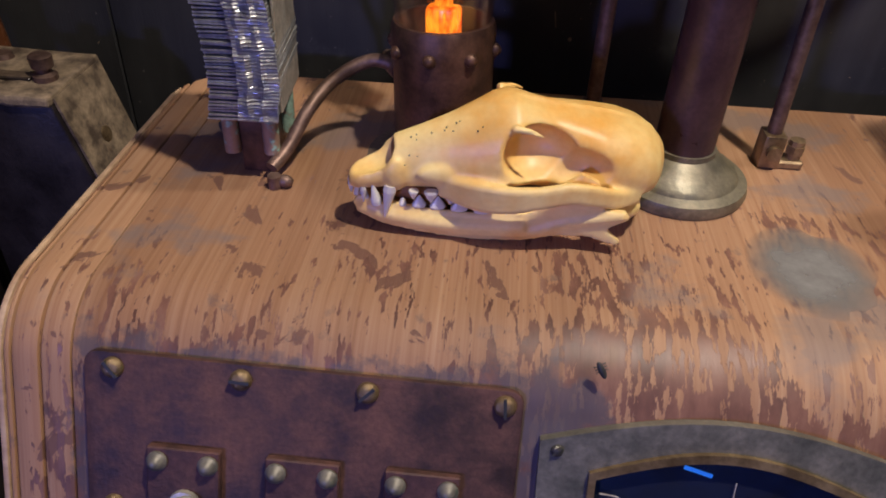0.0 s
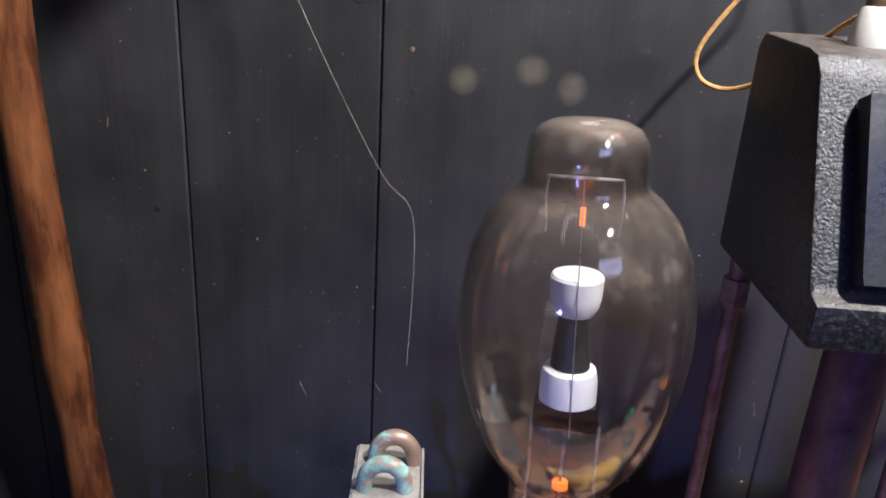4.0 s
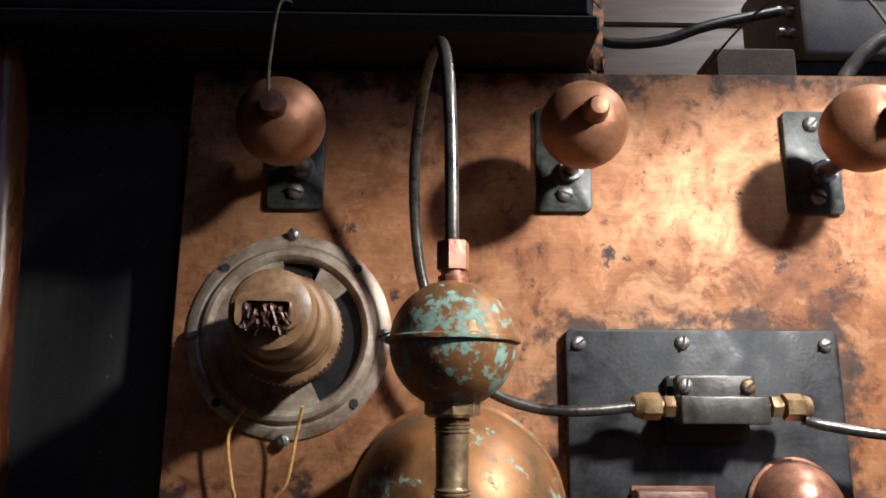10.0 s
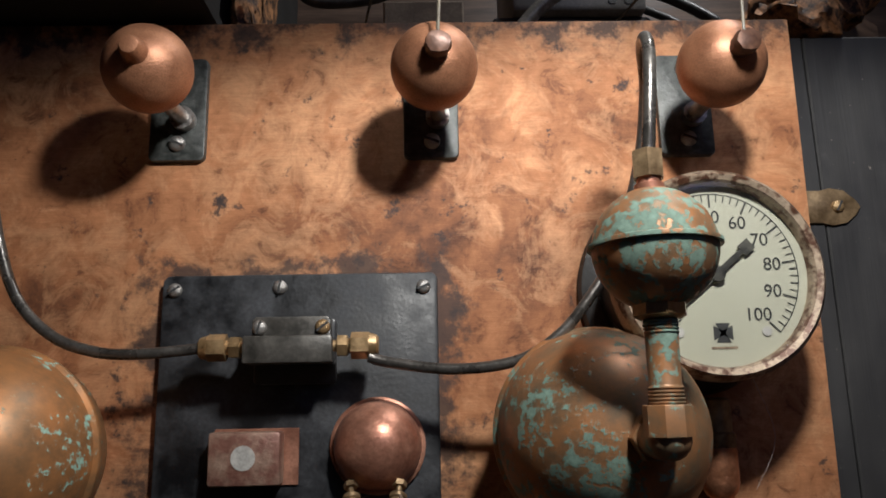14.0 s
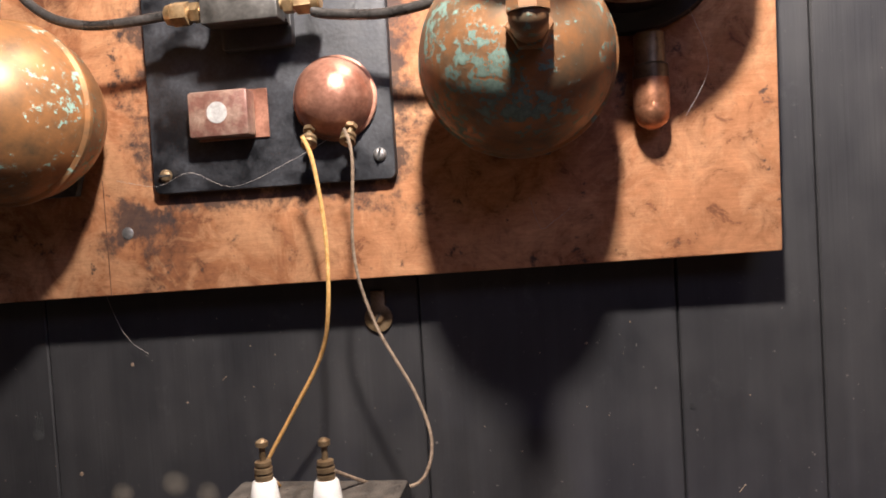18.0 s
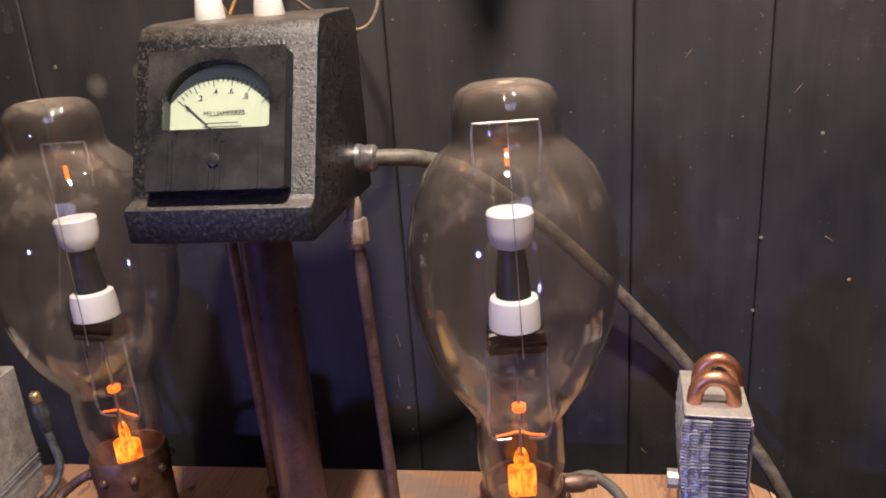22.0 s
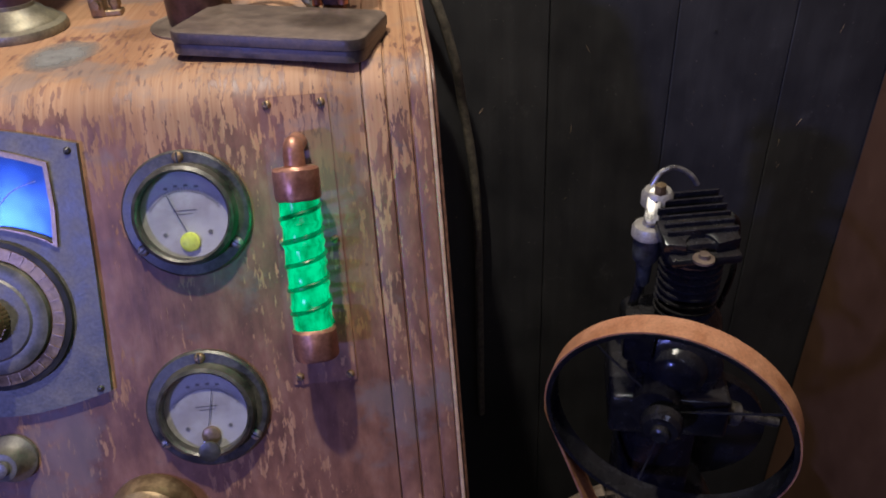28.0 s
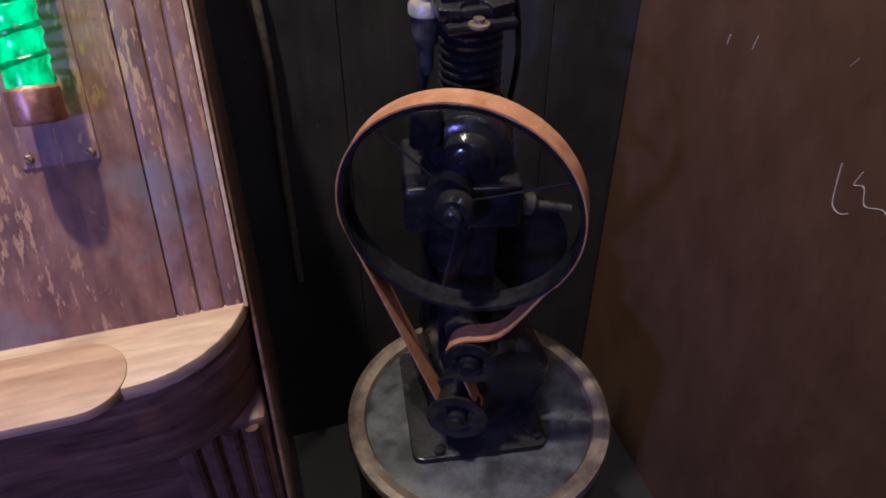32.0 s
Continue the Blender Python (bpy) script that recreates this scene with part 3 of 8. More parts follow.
M["chalk"] = worn("white_scratch", (0.35, 0.3, 0.26), (0.55, 0.48, 0.42), 0.8, 0, 200)
M["dust_fluff"] = worn("grey_cobweb", (0.32, 0.28, 0.24), (0.5, 0.45, 0.4), 0.9, 0, 300)
M["terminal_box"] = worn("dusty_battery_case", (0.008, 0.006, 0.007), (0.022, 0.016, 0.016), 0.42, 0.0, 30, dust=0.75, dust_colour=(0.2, 0.145, 0.1))
M["glass_tube"] = glass_mat("dusty_lamp_glass", (0.94, 0.91, 0.88), 0.025, 1.15)
def hazy_glass(name, haze):
    """Grimy pane: clear behind, with a soft sheen."""
    m, nt, b = base_mat(name, 0.3)
    tr = nt.nodes.new("ShaderNodeBsdfTransparent")
    tr.inputs[0].default_value = (0.85, 0.87, 0.9, 1)
    gl = nt.nodes.new("ShaderNodeBsdfGlossy")
    # blue put into the gloss colour to make the reflected lamp bluer
    gl.inputs[0].default_value = (0.2, 0.5, 1.0, 1)
    gl.inputs["Roughness"].default_value = 0.19
    mx = nt.nodes.new("ShaderNodeMixShader")
    n = noise_node(nt, 55, 6, rough=0.65)
    r = ramp_node(nt, [(0.3, (0.5 * haze,) * 3), (0.7, (1.4 * haze,) * 3)])
    nt.links.new(n.outputs[0], r.inputs[0])
    nt.links.new(r.outputs[0], mx.inputs[0])
    nt.links.new(tr.outputs[0], mx.inputs[1])
    nt.links.new(gl.outputs[0], mx.inputs[2])
    nt.links.new(mx.outputs[0], nt.nodes["Material Output"].inputs[0])
    return m


M["glass_hazy"] = hazy_glass("grimy_window_glass", 0.03)
M["mica"] = glass_mat("brown_mica", (0.6, 0.47, 0.44), 0.12)
M["glass_clear"] = glass_mat("clear_cover_glass", (0.97, 0.98, 0.98), 0.02)
M["orange"] = mottled_glow("orange_neon", (0.5, 0.035, 0.0), (1.0, 0.27, 0.015), 1.7, (210, 210, 130))
M["orange_dim"] = glow("orange_filament", (1.0, 0.13, 0.008), 1.2)
M["green"] = mottled_glow("green_lit_glass", (0.0, 0.2, 0.05), (0.01, 0.72, 0.26), 0.66, (90, 60, 150))
M["dark_green"] = mottled_glow("dim_green_rib", (0.0, 0.07, 0.02), (0.004, 0.3, 0.1), 0.5, (90, 60, 150))
M["blue_dial"] = mottled_glow("blue_glow_dial", (0.006, 0.008, 0.02), (0.02, 0.05, 0.3), 0.04, (60, 90, 90), 0.7)
# glow for the painted lamp reflection in the dial window
M["blue_bright"] = glow("blue_reflection_strip", (0.05, 0.3, 1.0), 0.45)
M["yellow_glow"] = worn("yellow_felt_dot", (0.55, 0.62, 0.05), (0.7, 0.75, 0.12), 0.5, 0, 60)


# ---- mesh helpers ----
def finish(bm, smooth=True):
    bmesh.ops.recalc_face_normals(bm, faces=bm.faces[:])
    for f in bm.faces:
        f.smooth = smooth
    if smooth:
        for e in bm.edges:
            if len(e.link_faces) == 2 and e.calc_face_angle(0) > 0.6:
                e.smooth = False


def to_mesh(name, bm, material, smooth=True):
    finish(bm, smooth)
    me = bpy.data.meshes.new(name)
    bm.to_mesh(me)
    bm.free()
    me.materials.append(material)
    return me


def part(name, bm, material, parent, label="", smooth=True):
    ob = new(name, to_mesh(name, bm, material, smooth))
    ob.parent = parent
    if label:
        tagged(ob, label)
    return ob


def thing(name, m, label, category, group="", kind=""):
    ob = new(name)
    ob.empty_display_size = 0.02
    ob.matrix_world = m
    return tagged(ob, label, category, group, kind)


def single(name, bm, material, label, category, group="", kind="", m=None, smooth=True):
    ob = new(name, to_mesh(name, bm, material, smooth))
    if m is not None:
        ob.matrix_world = m
    return tagged(ob, label, category, group, kind)


def B():
    return bmesh.new()


def box(bm, x0, x1, y0, y1, z0, z1, bev=0.0, seg=1, m=None):
    t = bmesh.new()
    bmesh.ops.create_cube(t, size=1.0)
    for v in t.verts:
        v.co = Vector((x0 if v.co.x < 0 else x1, y0 if v.co.y < 0 else y1, z0 if v.co.z < 0 else z1))
    if bev:
        bmesh.ops.bevel(t, geom=t.edges[:], offset=bev, segments=seg, affect="EDGES", profile=0.5)
    merge(bm, t, m)


def merge(bm, t, m=None):
    if m is not None:
        t.transform(m)
    idx = {}
    for v in t.verts:
        idx[v] = bm.verts.new(v.co)
    for f in t.faces:
        try:
            bm.faces.new([idx[v] for v in f.verts])
        except ValueError:
            pass
    t.free()


def lathe(bm, prof, m=None, n=24, squash=1.0):
    """Turn a profile of (radius, height) about z; the ends are closed where the radius is not 0."""
    t = bmesh.new()
    rings = []
    for r, z in prof:
        if r < 1e-6:
            rings.append([t.verts.new((0, 0, z))])
        else:
            rings.append([t.verts.new((r * math.cos(2 * math.pi * i / n), squash * r * math.sin(2 * math.pi * i / n), z)) for i in range(n)])
    for a, b in zip(rings, rings[1:]):
        for i in range(n):
            j = (i + 1) % n
            if len(a) == 1 and len(b) > 1:
                t.faces.new((a[0], b[j], b[i]))
            elif len(b) == 1 and len(a) > 1:
                t.faces.new((a[i], a[j], b[0]))
            elif len(a) > 1:
                t.faces.new((a[i], a[j], b[j], b[i]))
    gap = math.dist(prof[0], prof[-1])
    if len(prof) > 4 and gap < 0.005 and min(prof[0][0], prof[-1][0]) > 1e-6:  # a closed ring
        for i in range(n):
            j = (i + 1) % n
            t.faces.new((rings[-1][i], rings[-1][j], rings[0][j], rings[0][i]))
        bmesh.ops.remove_doubles(t, verts=t.verts[:], dist=1e-6)
    else:
        for ring in (rings[0], rings[-1]):
            if len(ring) > 1:
                t.faces.new(ring)
    merge(bm, t, m)


def rod(bm, p0, p1, r, n=12, r1=None):
    p0, p1 = Vector(p0), Vector(p1)
    d = p1 - p0
    m = Matrix.Translation(p0) @ d.to_track_quat("Z", "Y").to_matrix().to_4x4()
    lathe(bm, [(r, 0), (r if r1 is None else r1, d.length)], m, n)


def spline(pts, steps=8):
    pts = [Vector(p) for p in pts]
    out = []
    for i in range(len(pts) - 1):
        a, b, c, d = pts[max(i - 1, 0)], pts[i], pts[i + 1], pts[min(i + 2, len(pts) - 1)]
        for k in range(steps):
            t = k / steps
            out.append(0.5 * ((2 * b) + (c - a) * t + (2 * a - 5 * b + 4 * c - d) * t * t + (3 * b - a - 3 * c + d) * t ** 3))
    out.append(pts[-1])
    return out


def hose(bm, pts, r, n=8, steps=8, taper=None):
    """A round tube along a smooth line through the points."""
    line = spline(pts, steps)
    t = bmesh.new()
    rings, side = [], None
    for i, p in enumerate(line):
        d = (line[min(i + 1, len(line) - 1)] - line[max(i - 1, 0)]).normalized()
        if side is None:
            side = d.orthogonal().normalized()
        side = (side - d * side.dot(d)).normalized()
        up = d.cross(side)
        k = r if taper is None else r + (taper - r) * i / (len(line) - 1)
        rings.append([t.verts.new(p + k * (side * math.cos(2 * math.pi * j / n) + up * math.sin(2 * math.pi * j / n))) for j in range(n)])
    for a, b in zip(rings, rings[1:]):
        for i in range(n):
            j = (i + 1) % n
            t.faces.new((a[i], a[j], b[j], b[i]))
    t.faces.new(rings[0])
    t.faces.new(rings[-1])
    merge(bm, t)


def prism(bm, poly, z0, z1, m=None, bev=0.0):
    """A polygon in x, y raised from z0 to z1."""
    t = bmesh.new()
    lo = [t.verts.new((x, y, z0)) for x, y in poly]
    hi = [t.verts.new((x, y, z1)) for x, y in poly]
    t.faces.new(lo)
    top = t.faces.new(hi)
    for i in range(len(poly)):
        j = (i + 1) % len(poly)
        t.faces.new((lo[i], lo[j], hi[j], hi[i]))
    if bev:
        bmesh.ops.recalc_face_normals(t, faces=t.faces[:])
        bmesh.ops.bevel(t, geom=list(top.edges), offset=bev, segments=2, affect="EDGES", profile=0.5)
    merge(bm, t, m)


def rrect(w, h, r, n=5, cx=0.0, cy=0.0):
    out = []
    for sx, sy, a0 in ((1, 1, 0), (-1, 1, 90), (-1, -1, 180), (1, -1, 270)):
        for k in range(n + 1):
            a = radians(a0 + 90 * k / n)
            out.append((cx + sx * (w / 2 - r) + r * math.cos(a), cy + sy * (h / 2 - r) + r * math.sin(a)))
    return out


def frame_prism(bm, outer, inner, z0, z1, m=None):
    """A plate with an opening; outer and inner have the same number of points."""
    t = bmesh.new()
    n = len(outer)
    vs = [[t.verts.new((x, y, z)) for x, y in ring] for ring, z in ((outer, z0), (outer, z1), (inner, z1), (inner, z0))]
    for a, b in ((0, 1), (1, 2), (2, 3), (3, 0)):
        for i in range(n):
            j = (i + 1) % n
            t.faces.new((vs[a][i], vs[a][j], vs[b][j], vs[b][i]))
    merge(bm, t, m)


def hexagon(r, turn=0.0):
    return [(r * math.cos(radians(60 * k + turn)), r * math.sin(radians(60 * k + turn))) for k in range(6)]


def ellipsoid(bm, c, r, n=16, k=10, m=None):
    t = bmesh.new()
    bmesh.ops.create_uvsphere(t, u_segments=n, v_segments=k, radius=1.0)
    for v in t.verts:
        v.co = Vector((c[0] + v.co.x * r[0], c[1] + v.co.y * r[1], c[2] + v.co.z * r[2]))
    merge(bm, t, m)


def screw_mesh(r, turn, material):
    """A round-headed slotted screw, its head along z."""
    bm = B()
    lathe(bm, [(r, 0), (r, r * 0.25), (r * 0.8, r * 0.55), (r * 0.45, r * 0.7), (0, r * 0.74)], n=14)
    box(bm, -r * 0.92, r * 0.92, -r * 0.13, r * 0.13, r * 0.3, r * 0.66, m=pose(0, 0, 0.0004, 0, 0, turn))
    return to_mesh("screw", bm, material)


def slot_mesh(r, material):
    bm = B()
    box(bm, -r * 0.9, r * 0.9, -r * 0.14, r * 0.14, r * 0.35, r * 0.78)
    return to_mesh("slot", bm, material)


SCREW = {k: screw_mesh(1.0, 0, M[k]) for k in ("brass", "steel", "brass_old", "dark_steel")}
SLOT = slot_mesh(1.0, M["ink"])


def screw(parent, m, r, k="brass", turn=30):
    ob = new("screw", SCREW[k])
    ob.parent = parent
    ob.matrix_local = m @ pose(0, 0, 0, 0, 0, turn) @ Matrix.Diagonal((r, r, r, 1))
    s = new("slot", SLOT)
    s.parent = ob
    return ob


def text_mesh(words, size, material, name="lettering"):
    cu = bpy.data.curves.new(name, "FONT")
    cu.body, cu.size, cu.align_x, cu.align_y = words, size, "CENTER", "CENTER"
    cu.extrude = 0.00012
    tmp = new("letters", cu)
    bpy.context.view_layer.update()
    me = bpy.data.meshes.new_from_object(tmp.evaluated_get(bpy.context.evaluated_depsgraph_get()))
    bpy.data.objects.remove(tmp)
    bpy.data.curves.remove(cu)
    me.materials.clear()
    me.materials.append(material)
    return me


def lettering(words, size, material, parent, m):
    ob = new("lettering", text_mesh(words, size, material))
    ob.parent = parent
    ob.matrix_local = m
    return ob


# frames of reference: the copper panel, the sloping front of the cabinet, its top
WALL_Y, PANEL_Y, TOP_Z, FLOOR_Z = 0.578, 0.545, 1.158, 0.13
SLOPE = 23.5
FRONT_Y = 0.272


def on_panel(x, z, out=0.0, turn=0):
    return pose(x, PANEL_Y - out, z, 90, 0, 0) @ pose(0, 0, 0, 0, 0, turn)


def on_front(x, s, out=0.0, turn=0):
    a = radians(SLOPE)
    return pose(x, FRONT_Y + s * math.sin(a) - out * math.cos(a), TOP_Z + s * math.cos(a) + out * math.sin(a), 90 - SLOPE, 0, 0) @ pose(0, 0, 0, 0, 0, turn)


def on_top(x, y, z=0.0, turn=0):
    return pose(x, y, TOP_Z + z, 0, 0, turn)


# ---- structure ----
bm = B()
box(bm, -1.7, 1.35, -1.7, 1.3, FLOOR_Z - 0.05, FLOOR_Z)
single("floor", bm, M["dark_room"], "dark floor of the exhibit room", "floor", kind="structure", smooth=False)
bm = B()
box(bm, -1.7, 1.35, -1.7, 1.3, 2.9, 2.95)
single("ceiling", bm, M["room_paint"], "dark painted ceiling of the exhibit room", "ceiling", kind="structure", smooth=False)
bm = B()
box(bm, -1.75, -1.7, -1.7, 1.3, FLOOR_Z, 2.9)
single("wall_west", bm, M["room_paint"], "dark side wall of the exhibit room", "wall", kind="structure", smooth=False)
bm = B()
box(bm, -1.7, 1.35, -1.75, -1.7, FLOOR_Z, 2.9)
single("wall_south", bm, M["room_paint"], "dark wall facing the exhibit", "wall", kind="structure", smooth=False)
bm = B()
box(bm, -1.7, 1.35, 0.95, 1.0, FLOOR_Z, 2.9)
single("wall_far", bm, M["dark_wood"], "dark timber back wall above the ledge", "wall", kind="structure", smooth=False)

far = bpy.data.objects["wall_far"]
for k in range(7):
    bm = B()
    box(bm, -0.2, 1.33, 0.936 - 0.003 * (k % 2), 0.949, 2.06 + 0.12 * k, 2.176 + 0.12 * k, 0.003)
    part("board", bm, M["dark_wood"], far, smooth=False)

# right-hand brown board
bm = B()
box(bm, 1.072, 1.107, -1.7, WALL_Y - 0.002, FLOOR_Z, 2.3)
brown = single("wall_east", bm, M["brown_board"], "brown painted board wall with scratches", "wall", kind="structure", smooth=False)

# black plank wall, a half-height partition with a ledge on top
WALL_TOP = 2.046
bm = B()
box(bm, -1.69, 1.34, WALL_Y + 0.016, WALL_Y + 0.05, FLOOR_Z, WALL_TOP)
wall = single("wall_north", bm, M["dark_room"], "black painted wall of vertical tongue and groove planks", "wall", kind="structure", smooth=False)
SEAMS = [-1.68, -1.5, -1.32, -1.14, -0.96, -0.78, -0.6, -0.43, -0.32, -0.187, -0.054, 0.244, 0.427, 0.522, 0.672, 0.815, 0.95, 1.073, 1.2, 1.33]
for a, b in zip(SEAMS, SEAMS[1:]):
    bm = B()
    box(bm, a + 0.0004, b - 0.0004, WALL_Y, WALL_Y + 0.016, FLOOR_Z, WALL_TOP, 0.0012)
    part("plank", bm, M["planks"], wall, smooth=False)
bm = B()
box(bm, -1.69, 1.34, WALL_Y + 0.051, 0.948, WALL_TOP - 0.03, WALL_TOP, 0.002)
single("ledge", bm, M["dark_wood"], "dark timber ledge behind the plank wall", "ledge", kind="structure", smooth=False)

# ---- radio cabinet ----
def cabinet_profile(inset=0.0, bottom=0.845, back=0.517):
    """Side outline (y, z): flat top, round shoulder, sloping front."""
    a = radians(SLOPE)
    R = 0.04
    pts = [(back, bottom), (back, -inset + TOP_Z)]
    turn = radians(90 - SLOPE)
    d = R * math.tan(turn / 2)
    cy, cz = FRONT_Y + d, TOP_Z - R
    for k in range(11):
        w = turn * k / 10
        pts.append((cy - (R - inset) * math.sin(w), cz + (R - inset) * math.cos(w)))
    nrm = (-math.cos(a), math.sin(a))
    s = (TOP_Z - bottom) / math.cos(a)
    pts.append((FRONT_Y - s * math.sin(a) - inset * nrm[0], bottom))
    return [(y, z - TOP_Z) for y, z in pts]


def cabinet_back(x):
    """Back edge of the top: not quite square to the front, with round corners."""
    r = 0.036
    d = min(x - CAB_L + 0.0045, CAB_R + 0.0015 - x)
    cut = r - math.sqrt(max(r * r - max(r - d, 0) ** 2, 0))
    return 0.504 + 0.03 * x - min(cut, r)


def slab_x(bm, prof, x0, x1, bev=0.0, back=None):
    """Side outline drawn out from x0 to x1; back(x) moves its first two points."""
    t = bmesh.new()
    lo = [t.verts.new((x0, back(x0) if back and i < 2 else y, z)) for i, (y, z) in enumerate(prof)]
    hi = [t.verts.new((x1, back(x1) if back and i < 2 else y, z)) for i, (y, z) in enumerate(prof)]
    t.faces.new(lo)
    t.faces.new(hi)
    rims = []
    for i in range(len(prof)):
        j = (i + 1) % len(prof)
        f = t.faces.new((lo[i], lo[j], hi[j], hi[i]))
    if bev:
        bmesh.ops.recalc_face_normals(t, faces=t.faces[:])
        ends = [e for e in t.edges if abs(e.verts[0].co.x - e.verts[1].co.x) < 1e-7]
        bmesh.ops.bevel(t, geom=ends, offset=bev, segments=2, affect="EDGES", profile=0.5)
    merge(bm, t)


CAB_L, CAB_R = -0.093, 0.527
cab = thing("radio_cabinet", pose(0, 0, TOP_Z), "worn console radio cabinet in bleached veneer with sloping front", "radio")
bm = B()
slab_x(bm, cabinet_profile(), CAB_L + 0.028, CAB_R - 0.05, 0.001, back=cabinet_back)
part("veneer_body", bm, M["veneer"], cab, "peeling bleached veneer shell")
STRIPS = {-1: ((0.0138, 0.0003), (0.0123, 0.0005), (0.0035, 0.0008)), 1: ((0.016, 0.0004), (0.016, 0.0008), (0.0128, 0.0014))}
for side, x0 in ((-1, CAB_L + 0.028), (1, CAB_R - 0.05)):
    x = x0
    for w, inset in STRIPS[side]:
        bm = B()
        a, b = sorted((x + side * 0.0006, x + side * w))
        slab_x(bm, cabinet_profile(inset), a, b, 0.0016, back=cabinet_back)
        part("fluted_strip", bm, M["veneer_strip"], cab)
        x += side * (w + 0.0003)
    bm = B()
    a, b = sorted((x0, x))
    slab_x(bm, cabinet_profile(0.0032), a, b, back=cabinet_back)
    part("strip_backing", bm, M["veneer"], cab, "worn ground between the strips")
    # bead in pale wood: the warm light on the edge sits in its colour
    bm = B()
    a, b = sorted((x, x + side * 0.003))
    slab_x(bm, cabinet_profile(0.0006), a, b, 0.0009, back=cabinet_back)
    part("edge_bead", bm, M["ledge"], cab, "bead along the edge in a pale, warm-lit tone")
    x += side * 0.0032
    bm = B()
    a, b = sorted((x, x + side * 0.003))
    slab_x(bm, cabinet_profile(0.005, 0.2, 0.512), a, b, 0.001, back=cabinet_back)
    part("side_panel", bm, M["apron"], cab, "dark varnished side panel")
bm = B()
box(bm, CAB_L + 0.052, CAB_R - 0.052, 0.16, 0.486, 0.2 - TOP_Z, 0.842 - TOP_Z)
part("lower_case", bm, M["apron"], cab, "dark varnished lower case")
# ledge with round front corners, apron under it and legs
ledge_poly = []
R = 0.085
yf, yb = 0.08, 0.2
for k in range(9):
    a = radians(-90 + 90 * k / 8)
    ledge_poly.append((CAB_R + 0.001 - R + R * math.cos(a), yf + R + R * math.sin(a)))
ledge_poly += [(CAB_R + 0.001, yb), (CAB_L - 0.001, yb)]
for k in range(9):
    a = radians(180 + 90 * k / 8)
    ledge_poly.append((CAB_L - 0.001 + R + R * math.cos(a), yf + R + R * math.sin(a)))
bm = B()
prism(bm, ledge_poly, 0.836 - TOP_Z, 0.847 - TOP_Z, None, 0.002)
part("front_ledge", bm, M["ledge"], cab, "pale bare wood ledge with dust")
bm = B()
prism(bm, [(x * 0.985 + 0.0035, y * 0.99 + (0.006 if y < 0.19 else 0)) for x, y in ledge_poly], 0.824 - TOP_Z, 0.836 - TOP_Z)
part("ledge_moulding", bm, M["apron"], cab)
bm = B()
prism(bm, [(x * 0.995 + 0.001, y + (-0.001 if y < 0.19 else 0)) for x, y in ledge_poly], 0.765 - TOP_Z, 0.824 - TOP_Z, None, 0.003)
part("apron", bm, M["apron"], cab, "dark varnished apron below the ledge")
bm = B()
prism(bm, rrect(0.3, 0.062, 0.03, 8, 0.295, 0.096), 0.8405 - TOP_Z, 0.8482 - TOP_Z, None, 0.0012)
part("ledge_tongue", bm, M["ledge_dark"], cab, "worn rounded middle board of the ledge")
for x0, x1 in ((CAB_L + 0.004, CAB_L + 0.075), (CAB_R - 0.075, CAB_R - 0.004)):
    bm = B()
    box(bm, x0, x1, 0.1, 0.17, FLOOR_Z - TOP_Z, 0.766 - TOP_Z, 0.006, 2)
    for k in range(4):
        xx = x0 + 0.012 + k * 0.0155
        flute = B()
        rod(flute, (xx, 0.099, FLOOR_Z - TOP_Z + 0.02), (xx, 0.099, 0.76 - TOP_Z), 0.0055, 10)
        part("flute", flute, M["apron"], cab)
    part("leg", bm, M["apron"], cab, "fluted dark wood leg")

# ---- copper-clad panel ----
PX0, PX1, PZ0, PZ1 = -0.188, 0.492, 1.627, 2.042
panel = thing("instrument_board", pose(0, PANEL_Y, PZ0), "copper-clad instrument board hung on the black wall", "panel")
bm = B()
box(bm, PX0 + 0.008, PX1 - 0.008, 0.0015, 0.026, 0.012, PZ1 - PZ0 - 0.006)
part("backing_board", bm, M["dark_wood"], panel)
bm = B()
box(bm, PX0, PX1, 0, 0.012, 0, PZ1 - PZ0, 0.0015, 2)
for v in bm.verts:  # hung a little askew
    u = (v.co.x - PX0) / (PX1 - PX0)
    v.co.z += (-0.002 + 0.011 * u) if v.co.z < 0.2 else 0.002 * u - 0.001
    v.co.x += 0.004 * (1 - u) + 0.003 * u * (1 if v.co.z > 0.2 else -1)
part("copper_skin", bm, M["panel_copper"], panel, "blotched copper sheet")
bm = B()
box(bm, 0.0238, 0.0243, -0.0003, 0.001, 0.001, 0.085)
part("sheet_seam", bm, M["socket"], panel, "dark seam in the copper sheet")
for x, z in ((0.0405, 0.046),):
    bm = B()
    lathe(bm, [(0.0045, 0), (0.0045, 0.0006), (0.003, 0.0014), (0, 0.0016)], pose(x, 0, z, 90, 0, 0), 14)
    part("rivet", bm, M["steel"], panel)
